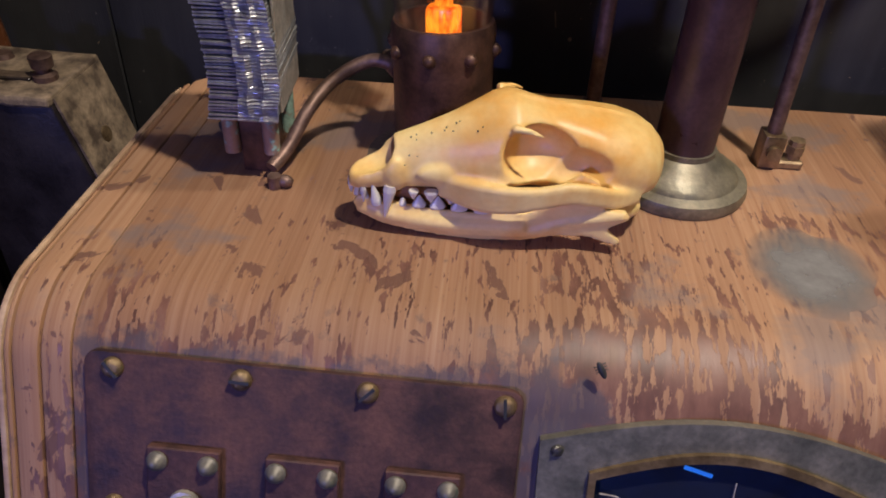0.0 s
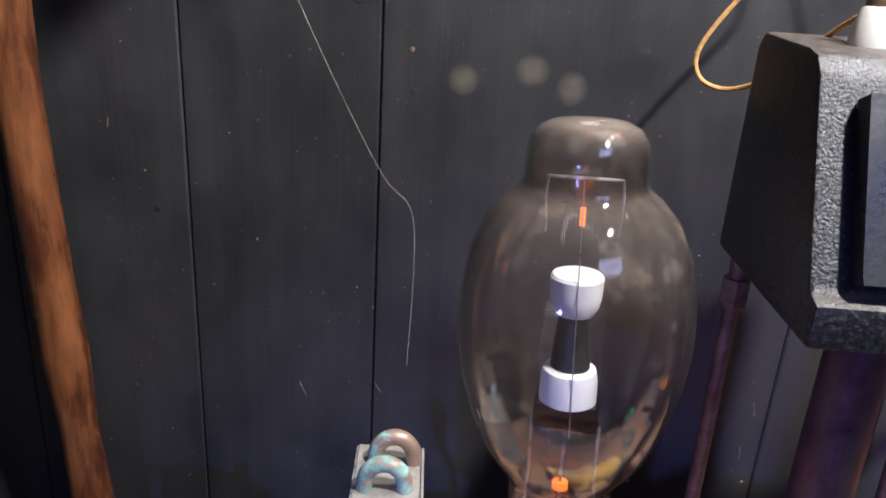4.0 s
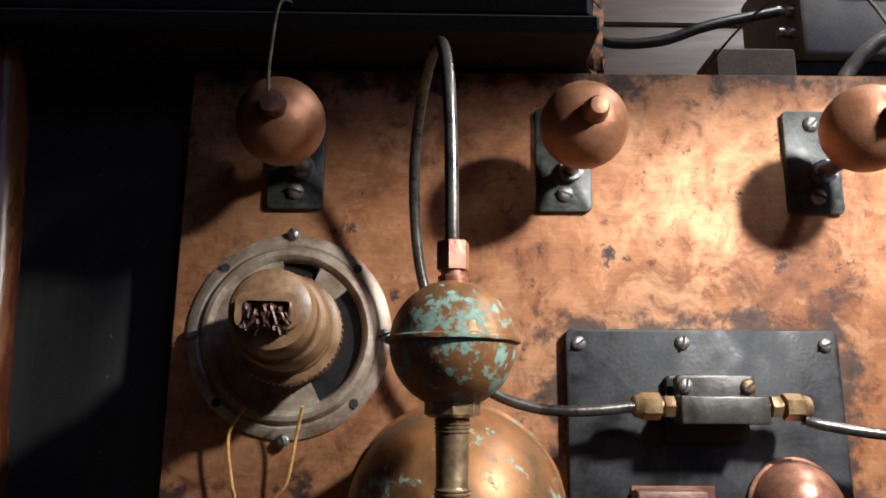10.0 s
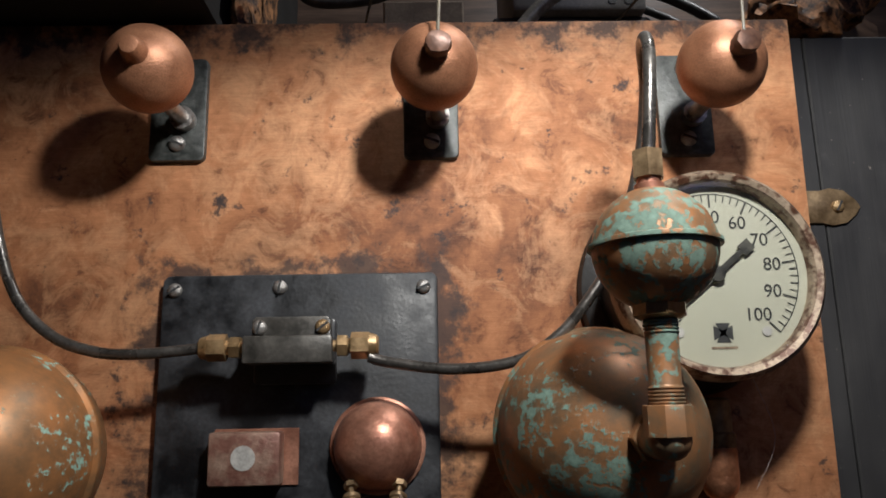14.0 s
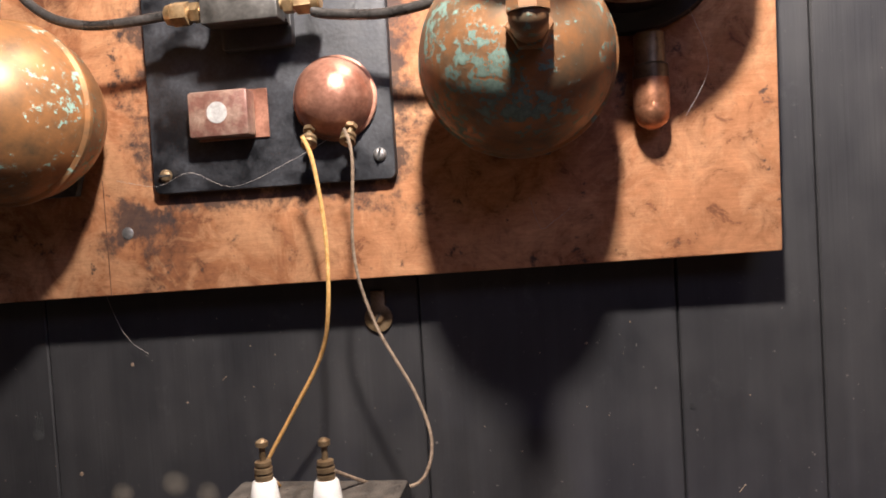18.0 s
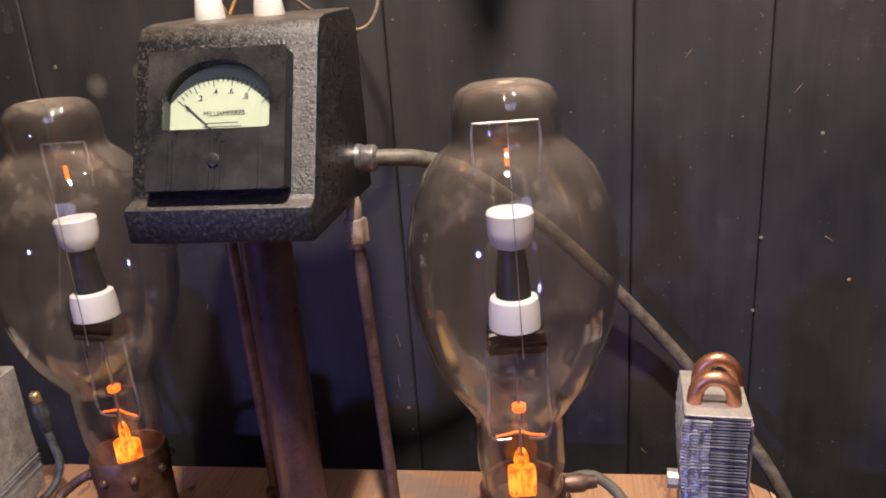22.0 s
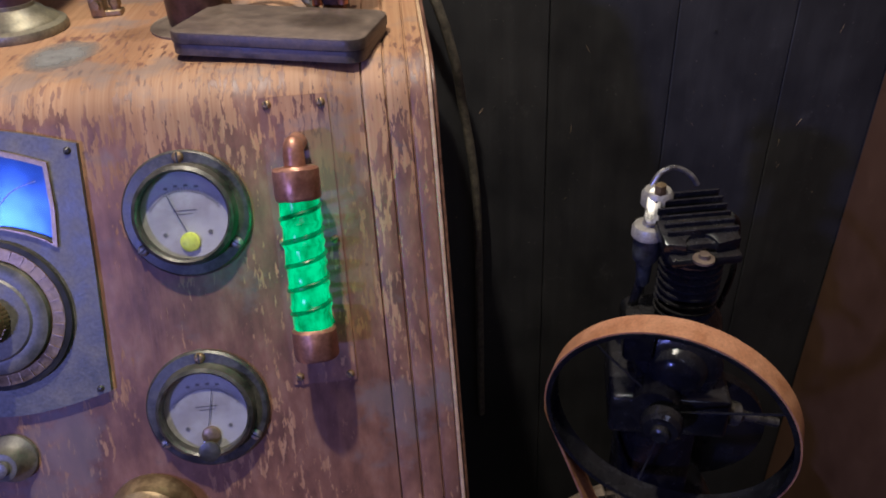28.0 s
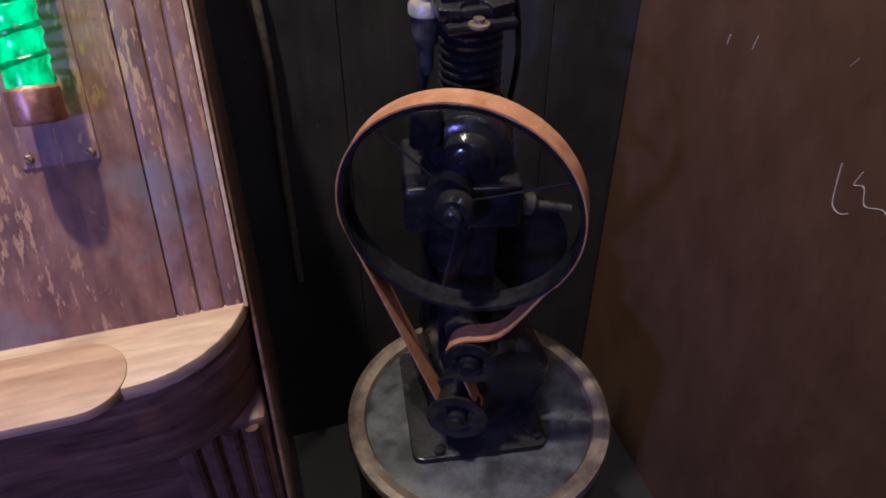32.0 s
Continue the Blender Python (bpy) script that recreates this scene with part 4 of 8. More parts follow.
for x, z, side in ((0.53, 1.912, 1), (0.214, 1.6, 0)):
    tab = thing("mounting_tab", pose(x, WALL_Y, z, 90, 0, 0), "brass mounting tab screwed to the black wall", "bracket", "mounting tabs")
    bm = B()
    if side:
        prism(bm, [(-0.042, -0.012), (-0.012, -0.012), (-0.004, -0.014), (0.006, -0.012), (0.014, -0.005), (0.017, 0), (0.014, 0.005), (0.006, 0.012), (-0.004, 0.014), (-0.012, 0.012), (-0.042, 0.012)], 0.0002, 0.0028, None, 0.0006)
    else:
        prism(bm, [(0.0105 * math.cos(radians(a)), 0.0105 * math.sin(radians(a))) for a in range(120, 421, 15)] + [(0.0052, 0.02), (-0.0052, 0.02)], 0.0002, 0.0028, None, 0.0006)
    part("tab_plate", bm, M["brass_old"], tab)
    screw(tab, pose(0, 0, 0.0028), 0.0045, "brass", 60)

# ---- wooden pole ----
bm = B()
lathe(bm, [(0.0145 + 0.0012 * math.sin(k * 1.7) + 0.0008 * math.sin(k * 3.1), FLOOR_Z + k * 0.06) for k in range(34)], None, 18)
for v in bm.verts:
    v.co += 0.0012 * noise.noise_vector(v.co * Vector((20, 20, 5)))
    v.co += Vector((-0.2865 + 0.004 * math.sin(v.co.z * 4) + 0.055 * (1.72 - v.co.z) - (0.02 * (v.co.z - 1.7) if v.co.z > 1.7 else 0), 0.535, 0))
single("wooden_pole", bm, M["pole"], "red-brown stained wooden pole against the black wall", "pole")


# ---- things on the copper panel ----
def copper_ball(x, wire):
    """Copper globe on a black bracket, its nipple pointing down to the viewer."""
    ob = thing("copper_globe", on_panel(x + 0.003, 1.972), "brushed copper globe insulator on a black bracket" + (" with a wire" if wire else ""), "insulator", "globes on the copper panel")
    bm = B()
    prism(bm, rrect(0.037, 0.073, 0.004, 4, -0.0045, 0.0045), 0, 0.005, None, 0.001)
    part("bracket", bm, M["bracket"], ob, "black painted bracket")
    bm = B()
    rod(bm, (0, -0.004, 0.003), (0, -0.004, 0.012), 0.008, 14)
    rod(bm, (0, -0.004, 0.012), (-0.002, -0.006, 0.05), 0.005, 12)
    part("stem", bm, M["steel"], ob)
    bm = B()
    r = 0.0262
    lathe(bm, [(r * math.sin(math.pi * k / 16), -r * math.cos(math.pi * k / 16)) for k in range(17)], pose(-0.003, 0.004, 0.066), 28)
    part("globe", bm, M["ball"], ob)
    bm = B()
    tip = pose(-0.003, 0.004, 0.066, 3, 3, 0)
    lathe(bm, [(0.0085, 0.0235), (0.0068, 0.0275), (0.0066, 0.032), (0.005, 0.0352), (0, 0.0365)] if not wire else [(0.007, 0.0235), (0.0066, 0.028), (0.0076, 0.0315), (0.0066, 0.036), (0, 0.0375)], tip, 16)
    if wire:
        for v in bm.verts:
            v.co += 0.0012 * noise.noise_vector(v.co * 400)
    part("nipple", bm, M["ball" if not wire else "socket"], ob, "solder-crusted nipple" if wire else "")
    screw(ob, pose(-0.004, -0.0205, 0.005), 0.0055, "steel", -20)
    screw(ob, pose(-0.004, 0.031, 0.005), 0.0055, "steel", 40)
    return ob


for x, wired in ((-0.1076, 1), (0.0715, 0), (0.2408, 1), (0.4145, 1)):
    copper_ball(x, wired)
for pts in (((-0.1075, 0.443, 1.979), (-0.108, 0.444, 2.0), (-0.109, 0.47, 2.05), (-0.112, 0.56, 2.09)),
            ((0.2425, 0.444, 1.981), (0.2425, 0.446, 2.02), (0.228, 0.47, 2.068), (0.21, 0.53, 2.085), (0.192, 0.59, 2.07), (0.186, 0.62, 2.05)),
            ((0.4135, 0.443, 1.979), (0.414, 0.444, 2.01), (0.409, 0.45, 2.042), (0.4, 0.51, 2.062), (0.378, 0.6, 2.06), (0.36, 0.66, 2.05))):
    bm = B()
    hose(bm, pts, 0.001, 8)
    single("lead_wire", bm, M["cable_grey"], "grey lead wire from a globe into the ledge clutter", "wire", "globe leads")

# speaker ring with lamp holder
ring = thing("ring_socket", on_panel(-0.1085, 1.857), "grey metal ring with a brown bakelite lamp socket", "socket")
bm = B()
lathe(bm, [(0.056, 0), (0.065, 0), (0.0655, 0.002), (0.062, 0.004), (0.0585, 0.005), (0.056, 0.004)], None, 56)
lathe(bm, [(0.0465, 0.002), (0.057, 0), (0.057, 0.004), (0.054, 0.0085), (0.051, 0.0095), (0.0485, 0.008), (0.0465, 0.004), (0.0465, 0.002)], None, 56)
for a0, a1 in ((38, 66), (97, 297)):
    arc = [radians(a0 + (a1 - a0) * k / 24) for k in range(25)]
    web = B()
    prism(web, [(0.0475 * math.cos(a), 0.0475 * math.sin(a)) for a in arc] + [(0.028 * math.cos(a), 0.028 * math.sin(a)) for a in arc[::-1]], 0.003, 0.0062)
    part("web", web, M["ring"], ring)
part("ring_plate", bm, M["ring"], ring, "worn grey pressed ring with open slots")
bm = B()
lathe(bm, [(0.024, 0.003), (0.031, 0.003), (0.031, 0.0064), (0.024, 0.0064)], None, 40)
part("inner_ring", bm, M["ring"], ring)
# flat near-black disc closing the open slots from behind
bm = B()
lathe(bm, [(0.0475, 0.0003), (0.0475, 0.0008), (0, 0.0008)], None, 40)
part("slot_backing", bm, M["dark_core"], ring, "near-black disc behind the slots")
bm = B()
axis = pose(0.003, -0.002, 0.004, -1, 5, 0)
lathe(bm, [(0.03, 0), (0.03, 0.03), (0.0318, 0.032), (0.0318, 0.046), (0.03, 0.0475), (0.0275, 0.048), (0.0262, 0.052)], axis, 40)
lathe(bm, [(0.0258, 0.046), (0.0258, 0.082), (0.0245, 0.0865), (0.0225, 0.088), (0.0218, 0.092), (0.0214, 0.112), (0.0195, 0.1175), (0.014, 0.1205), (0.0, 0.121)], axis, 40)
frame_prism(bm, rrect(0.029, 0.0175, 0.005, 4, -0.001, -0.002), rrect(0.0225, 0.0105, 0.003, 4, -0.001, -0.0025), 0.114, 0.127, axis)
holder = part("lamp_holder", bm, M["bakelite_brown"], ring, "dusty brown bakelite socket")
bm = B()
for k in range(60):
    box(bm, 0.0312, 0.0324, -0.0007, 0.0007, 0.033, 0.045, m=axis @ pose(0, 0, 0, 0, 0, 6 * k))
tagged(part("knurling", bm, M["bakelite_brown"], holder), "fine knurled rim", kind="stuff")
bm = B()
for k in range(46):
    u, v_ = random.uniform(-0.0105, 0.0095), random.uniform(-0.007, 0.002)
    p0 = axis @ Vector((u, v_, 0.12))
    p1 = axis @ Vector((u + random.uniform(-0.002, 0.002), v_ - random.uniform(0, 0.003), 0.1265 + random.uniform(0, 0.003)))
    p2 = axis @ Vector((u + random.uniform(-0.003, 0.003), v_ - random.uniform(0.002, 0.008), 0.127 + random.uniform(-0.002, 0.003)))
    hose(bm, [p0, p1, p2], random.uniform(0.0004, 0.001), 5, 3)
burnt = part("burnt_crust", bm, M["socket"], ring, "crusted burnt contacts")
tagged(burnt, "crusted burnt contacts", kind="stuff")
for a in (90, 0, -90, 180):
    screw(ring, pose(0.061 * math.cos(radians(a)), 0.0655 * math.sin(radians(a)), 0.004), 0.0042, "steel", a + 20)
for a in (45, 135, 225, 315):
    bm = B()
    lathe(bm, [(0.003, 0), (0.003, 0.0003), (0, 0.0004)], pose(0.0605 * math.cos(radians(a)), 0.0605 * math.sin(radians(a)), 0.0048), 12)
    part("hole", bm, M["ink"], ring)
for x in (-0.1355, -0.1125):
    strap = thing("terminal_strap", on_panel(x, 1.718), "small brass terminal strap with two screws", "terminal", "terminal straps")
    bm = B()
    prism(bm, rrect(0.0125, 0.047, 0.005, 5), 0, 0.0022, None, 0.0005)
    part("strap_plate", bm, M["strap_brass" if x < -0.12 else "heat_copper"], strap)
    for y in (0.018, -0.018):
        screw(strap, pose(0, y, 0.0022), 0.0046, "brass", 30)
for pts in (((-0.128, 0.52, 1.812), (-0.139, 0.528, 1.795), (-0.136, 0.53, 1.768), (-0.1345, 0.534, 1.757), (-0.1355, 0.536, 1.738)),
            ((-0.094, 0.52, 1.812), (-0.098, 0.526, 1.795), (-0.103, 0.53, 1.768), (-0.111, 0.534, 1.757), (-0.1125, 0.536, 1.738))):
    bm = B()
    hose(bm, pts, 0.0011, 7)
    single("thin_wire", bm, M["cord_yellow"], "thin tan wire from the socket to a terminal strap", "wire", "socket wires")


def float_vessel(x, z, mat_dome, mat_small, dome_r, out, dx):
    """Half-round copper float on the panel with an elbow, a pipe and a small sphere."""
    ob = thing("float_vessel", on_panel(x, z), "verdigris copper half-dome with pipe and small spherical float", "vessel", "float vessels")
    bm = B()
    prism(bm, [(0.012, 0.055), (0.038, 0.017), (0.017, -0.053), (-0.017, -0.053), (-0.038, 0.017), (-0.012, 0.055)], 0, 0.006, pose(-0.0075 if x < 0.1 else 0, 0, 0), 0.001)
    part("mounting_flange", bm, M["bracket"], ob)
    bm = B()
    d = out - 0.024
    prof = [(dome_r * 0.6, 0.005), (dome_r * 0.82, 0.022), (dome_r * 0.94, 0.038), (dome_r * 0.985, 0.054), (dome_r * 1.02, 0.0565), (dome_r * 1.02, 0.0595), (dome_r * 0.985, 0.062)]
    for k in range(1, 13):
        w = math.pi / 2 * k / 12
        prof.append((dome_r * 0.985 * math.cos(w), 0.062 + (d - 0.062) * math.sin(w)))
    prof[-1] = (0, d)
    lathe(bm, prof, None, 56)
    if x < 0.1:
        for v in bm.verts:  # small dents
            for cx, cy in ((-0.024, 0.012), (-0.022, -0.002), (-0.014, 0.022)):
                k = 1 - ((v.co.x - cx) ** 2 + (v.co.y - cy) ** 2) / 0.006 ** 2
                if k > 0 and v.co.z > 0.06:
                    v.co.z -= 0.0012 * k
    part("dome", bm, M[mat_dome], ob)
    up = pose(dx, 0, out, -90, 0, 0)
    elbow_mat = M["brass_old" if mat_small == "dome_red" else mat_small]
    bm = B()
    lathe(bm, [(0.0095, d - 0.008), (0.0095, out - 0.002)], pose(dx, 0, 0), 18)
    prism(bm, hexagon(0.0118, 0), d - 0.004, d + 0.007, pose(dx, 0, 0), 0.0008)
    ellipsoid(bm, (dx, 0, out - 0.001), (0.0097, 0.0097, 0.0097), 18, 12)
    part("elbow", bm, elbow_mat, ob, "aged brass elbow")
    bm = B()
    prism(bm, [(0.0108 * math.cos(radians(45 * k + 22)), 0.0108 * math.sin(radians(45 * k + 22))) for k in range(8)], 0.001, 0.0145, up, 0.0009)
    part("elbow_collar", bm, elbow_mat, ob)
    bm = B()
    prof = [(0.0072, 0.012)]
    for z0 in (0.0145, 0.045):
        for k in range(5):
            zz = z0 + k * 0.0016
            prof += [(0.0073, zz), (0.0079, zz + 0.0005), (0.0079, zz + 0.0009), (0.0073, zz + 0.0014)]
        prof.append((0.007, z0 + 0.0085))
    lathe(bm, prof + [(0.007, 0.056)], up, 22)
    part("pipe_nipple", bm, elbow_mat, ob)
    bm = B()
    lathe(bm, [(0.0095, 0.0515), (0.0122, 0.053), (0.0122, 0.058), (0.0095, 0.06)], up, 8)
    part("collar", bm, M["brass"], ob, "brass hexagon collar")
    bm = B()
    r = 0.0282
    prof = [(0.007, 0.0555)]
    for k in range(1, 18):
        w = math.pi * k / 18
        prof.append((r * math.sin(w), 0.0835 - r * math.cos(w)))
        if k == 9:
            prof += [(r * 1.065, 0.0837), (r * 1.068, 0.0848), (r * 1.06, 0.0856), (r, 0.0862)]
    prof.append((0.006, 0.1118))
    lathe(bm, prof, up, 44)
    part("small_float", bm, M[mat_small], ob, "small seamed copper sphere with green crust")
    bm = B()
    lathe(bm, [(0.0068, 0.109), (0.0068, 0.1135), (0.0056, 0.114), (0.0056, 0.119)], up, 18)
    part("neck", bm, M["copper_small"], ob)
    bm = B()
    prism(bm, hexagon(0.0076, 15), 0.1165, 0.13, up, 0.001)
    part("gland_nut", bm, M["copper_small" if x < 0.1 else "brass_old"], ob)
    return ob


float_vessel(-0.0035, 1.755, "dome_red", "dome_red", 0.0592, 0.15, -0.0045)
float_vessel(0.328, 1.761, "dome_green", "dome_green", 0.0575, 0.152, 0.009)
# bent steel tubes from the small spheres to the valve block
for pts in (((-0.0085, 0.395, 1.878), (-0.009, 0.395, 1.925), (-0.0105, 0.397, 1.965), (-0.0135, 0.414, 1.993), (-0.018, 0.442, 2.003), (-0.024, 0.468, 1.99), (-0.0285, 0.49, 1.96), (-0.028, 0.503, 1.92), (-0.022, 0.508, 1.882), (-0.007, 0.507, 1.845), (0.016, 0.506, 1.822), (0.043, 0.505, 1.812), (0.07, 0.505, 1.8105), (0.104, 0.5075, 1.8135)),
            ((0.3375, 0.393, 1.886), (0.341, 0.394, 1.92), (0.3445, 0.4, 1.945), (0.349, 0.418, 1.962), (0.354, 0.44, 1.966), (0.362, 0.465, 1.953), (0.361, 0.48, 1.92), (0.352, 0.486, 1.884), (0.34, 0.486, 1.855), (0.327, 0.485, 1.836), (0.31, 0.486, 1.8165), (0.286, 0.49, 1.802), (0.25, 0.498, 1.798), (0.2125, 0.506, 1.803), (0.2, 0.507, 1.8065))):
    bm = B()
    hose(bm, pts, 0.0033, 14, 10)
    single("bent_tube", bm, M["dark_steel"], "bent dark steel tube from a float to the valve block", "tube", "bent tubes")

# black plate with valve block, copper box and small dome
plate = thing("instrument_plate", on_panel(0.1545, 1.7805), "black board plate screwed onto the copper panel", "plate")
bm = B()
prism(bm, rrect(0.174, 0.163, 0.005, 4), 0, 0.008, None, 0.0012)
part("board", bm, M["plate_black"], plate)
for x, y, k, t in ((-0.079, 0.072, "steel", 35), (-0.013, 0.073, "steel", 80), (0.078, 0.072, "steel", 20), (-0.077, -0.069, "brass_old", 0), (0.077, -0.065, "steel", 75)):
    screw(plate, pose(x, y, 0.008), 0.0046, k, t)
valve = thing("valve_block", on_panel(0.153, 1.8145, 0.008), "steel valve block with brass compression fittings", "fitting")
bm = B()
prism(bm, rrect(0.05, 0.04, 0.003, 3, 0, -0.002), 0, 0.007, None, 0.001)
part("mount_plate", bm, M["plastic_box"], valve, "dark mounting plate")
bm = B()
prism(bm, [(-0.026, -0.008), (0.026, -0.008), (0.026, 0.004), (0.0235, 0.006), (0.0235, 0.0155), (0.0215, 0.0175), (-0.0215, 0.0175), (-0.0235, 0.0155), (-0.0235, 0.006), (-0.026, 0.004)], 0.015, 0.0225, None, 0.001)
box(bm, -0.026, 0.026, -0.011, 0.005, 0.02, 0.036, 0.0015, 2)
box(bm, -0.024, 0.024, -0.008, 0.004, 0.007, 0.02)
part("block_body", bm, M["block_steel"], valve)
for x, k in ((-0.0145, "steel"), (0.0145, "brass")):
    screw(valve, pose(x * 1.3, 0.011, 0.0225), 0.0045, k, 55 - 1200 * x)
for s in (-1, 1):
    bm = B()
    q = pose(s * 0.026, -0.001, 0.028, 0, s * 90, 0)
    lathe(bm, [(0.0035, 0), (0.0035, 0.008)], q, 12)
    prism(bm, hexagon(0.0068, 0), 0.0025, 0.0085, q, 0.0008)
    part("lock_nut", bm, M["brass"], valve)
    bm = B()
    prism(bm, hexagon(0.008, 30), 0.0105, 0.0215, q, 0.001)
    lathe(bm, [(0.0074, 0.021), (0.0062, 0.0255), (0.0048, 0.0265)], q, 16)
    lathe(bm, [(0.0045, 0.008), (0.0045, 0.011)], q, 12)
    part("compression_nut", bm, M["brass"], valve)
redbox = thing("copper_box", on_panel(0.126, 1.7495, 0.008), "small folded copper box with a pale round sticker", "box")
bm = B()
box(bm, -0.0215, 0.0295, -0.0165, 0.017, 0, 0.0016, 0.0004)
part("base_flange", bm, M["copper_small"], redbox)
bm = B()
box(bm, -0.0215, 0.021, -0.0155, 0.0155, 0.0016, 0.0165, 0.0022, 2)
part("cover", bm, M["box_copper"], redbox)
bm = B()
lathe(bm, [(0.007, 0.0164), (0.0072, 0.0169), (0, 0.017)], pose(-0.0005, 0.0005, 0), 20)
part("sticker", bm, M["label_grey"], redbox, "pale round sticker")
sd = thing("copper_dome", on_panel(0.2035, 1.755, 0.008), "small copper dome with two wire terminals", "dome")
bm = B()
lathe(bm, [(0.0285, 0), (0.029, 0.003), (0.0275, 0.004)] + [(0.0268 * math.cos(math.pi / 2 * k / 10), 0.004 + 0.026 * math.sin(math.pi / 2 * k / 10)) for k in range(10)] + [(0, 0.03)], None, 36)
part("dome", bm, M["copper_small"], sd)
for x in (-0.0155, 0.014):
    bm = B()
    q = pose(x, -0.018, 0.014, 55, 0, 8 if x < 0 else -8)
    lathe(bm, [(0.0017, -0.004), (0.0017, 0.019), (0.0, 0.0195)], q, 10)
    prism(bm, hexagon(0.0042, 0), 0.003, 0.006, q)
    lathe(bm, [(0.0042, 0.0105), (0.0052, 0.0115), (0.0052, 0.0135), (0.0042, 0.0145), (0.0052, 0.0155), (0.0052, 0.0175), (0.003, 0.0182)], q, 16)
    part("terminal", bm, M["brass_old"], sd, "brass screw terminal")

# pressure gauge
gauge = thing("pressure_gauge", on_panel(0.4, 1.848), "round pressure gauge with cream dial and rusty rim", "gauge")
bm = B()
lathe(bm, [(0.066, 0), (0.068, 0.004), (0.066, 0.008), (0.055, 0.01), (0.054, 0.052)], None, 56)
part("case", bm, M["bakelite"], gauge, "black gauge case")
bm = B()
lathe(bm, [(0.0555, 0.048), (0.0595, 0.05), (0.061, 0.058), (0.0605, 0.068), (0.0575, 0.072), (0.0545, 0.0705), (0.053, 0.067), (0.053, 0.05)], None, 64)
part("rim", bm, M["gauge_rim"], gauge, "rusty brass rim")
bm = B()
lathe(bm, [(0.0535, 0.06), (0.0535, 0.062), (0, 0.0621)], None, 56)
part("dial", bm, M["paper"], gauge, "cream printed dial")
bm = B()
for k in range(51):
    v = k * 2
    a = radians(225 - 270 * v / 100)
    r0 = 0.0395 if v % 10 == 0 else (0.043 if v % 10 else 0.043)
    w = 0.0007 if v % 10 == 0 else 0.0004
    q = pose(0, 0, 0.0622) @ pose(0, 0, 0, 0, 0, math.degrees(a))
    box(bm, r0, 0.0475, -w / 1.4, w / 1.4, 0, 0.0003, m=q)
for k in range(90):
    box(bm, 0.0473, 0.0478, -0.00126, 0.00126, 0, 0.0002, m=pose(0, 0, 0.0622, 0, 0, -45 + 3 * k + 1.5))
part("scale_marks", bm, M["ink"], gauge, "black scale marks")
for v in (0, 10, 20, 30, 40, 50, 60, 70, 80, 90, 100):
    a = radians(225 - 270 * v / 100)
    lettering(str(v), 0.0105, M["ink"], gauge, pose(0.0335 * math.cos(a) * (1.0 if v != 100 else 0.93), 0.0335 * math.sin(a), 0.0624))
bm = B()
for a in (0, 90, 180, 270):
    q = pose(0.001, -0.0335, 0.0622, 0, 0, a)
    prism(bm, [(0, 0.0014), (0.0055, 0.0042), (0.0055, -0.0042), (0, -0.0014)], 0, 0.0002, q)
part("emblem", bm, M["ink"], gauge, "dark cross emblem")
bm = B()
box(bm, -0.0065, 0.0085, -0.0425, -0.0412, 0.0622, 0.0624)
part("small_print", bm, M["cord_brown"], gauge, "line of small print")
bm = B()
q = pose(0, 0, 0.064, 0, 0, 40)
prism(bm, [(-0.042, -0.0006), (0, -0.0018), (0.02, -0.0016), (0.02, -0.0036), (0.0275, -0.0036), (0.0275, 0.0036), (0.02, 0.0036), (0.02, 0.0016), (0, 0.0018), (-0.042, 0.0006)], 0, 0.0008, q)
lathe(bm, [(0.0045, -0.001), (0.0045, 0.002), (0, 0.0024)], q, 20)
part("pointer", bm, M["meter_bezel"], gauge, "dark grey steel pointer")
for x, y in ((-0.024, -0.033), (0.026, -0.033), (-0.002, 0.012)):
    bm = B()
    lathe(bm, [(0.0028, 0.0622), (0.0028, 0.0628), (0, 0.063)], pose(x, y, 0), 14)
    part("dial_rivet", bm, M["label_grey"], gauge)
bm = B()
lathe(bm, [(0.0535, 0.0675), (0.0535, 0.0685), (0, 0.0687)], None, 48)
g = part("glass", bm, M["glass_clear"], gauge)
g.visible_shadow = False
elb = thing("pipe_elbow", on_panel(0.41, 1.7435), "copper pipe elbow with brass collar below the gauge", "fitting")
bm = B()
ellipsoid(bm, (0, -0.013, 0.013), (0.0113, 0.013, 0.0125), 22, 14)
rod(bm, (0, -0.011, 0.014), (0, 0.006, 0.014), 0.0113, 22)
for v in bm.verts:
    v.co += 0.0007 * noise.noise_vector(v.co * 260)
part("elbow_body", bm, M["heat_copper"], elb, "hammered copper elbow")
bm = B()
lathe(bm, [(0.0112, 0.006), (0.0112, 0.014), (0.0098, 0.0155), (0.0095, 0.034), (0.007, 0.036)], pose(0, 0, 0.014, -90, 0, 0), 20)
part("collar", bm, M["brass_old"], elb)

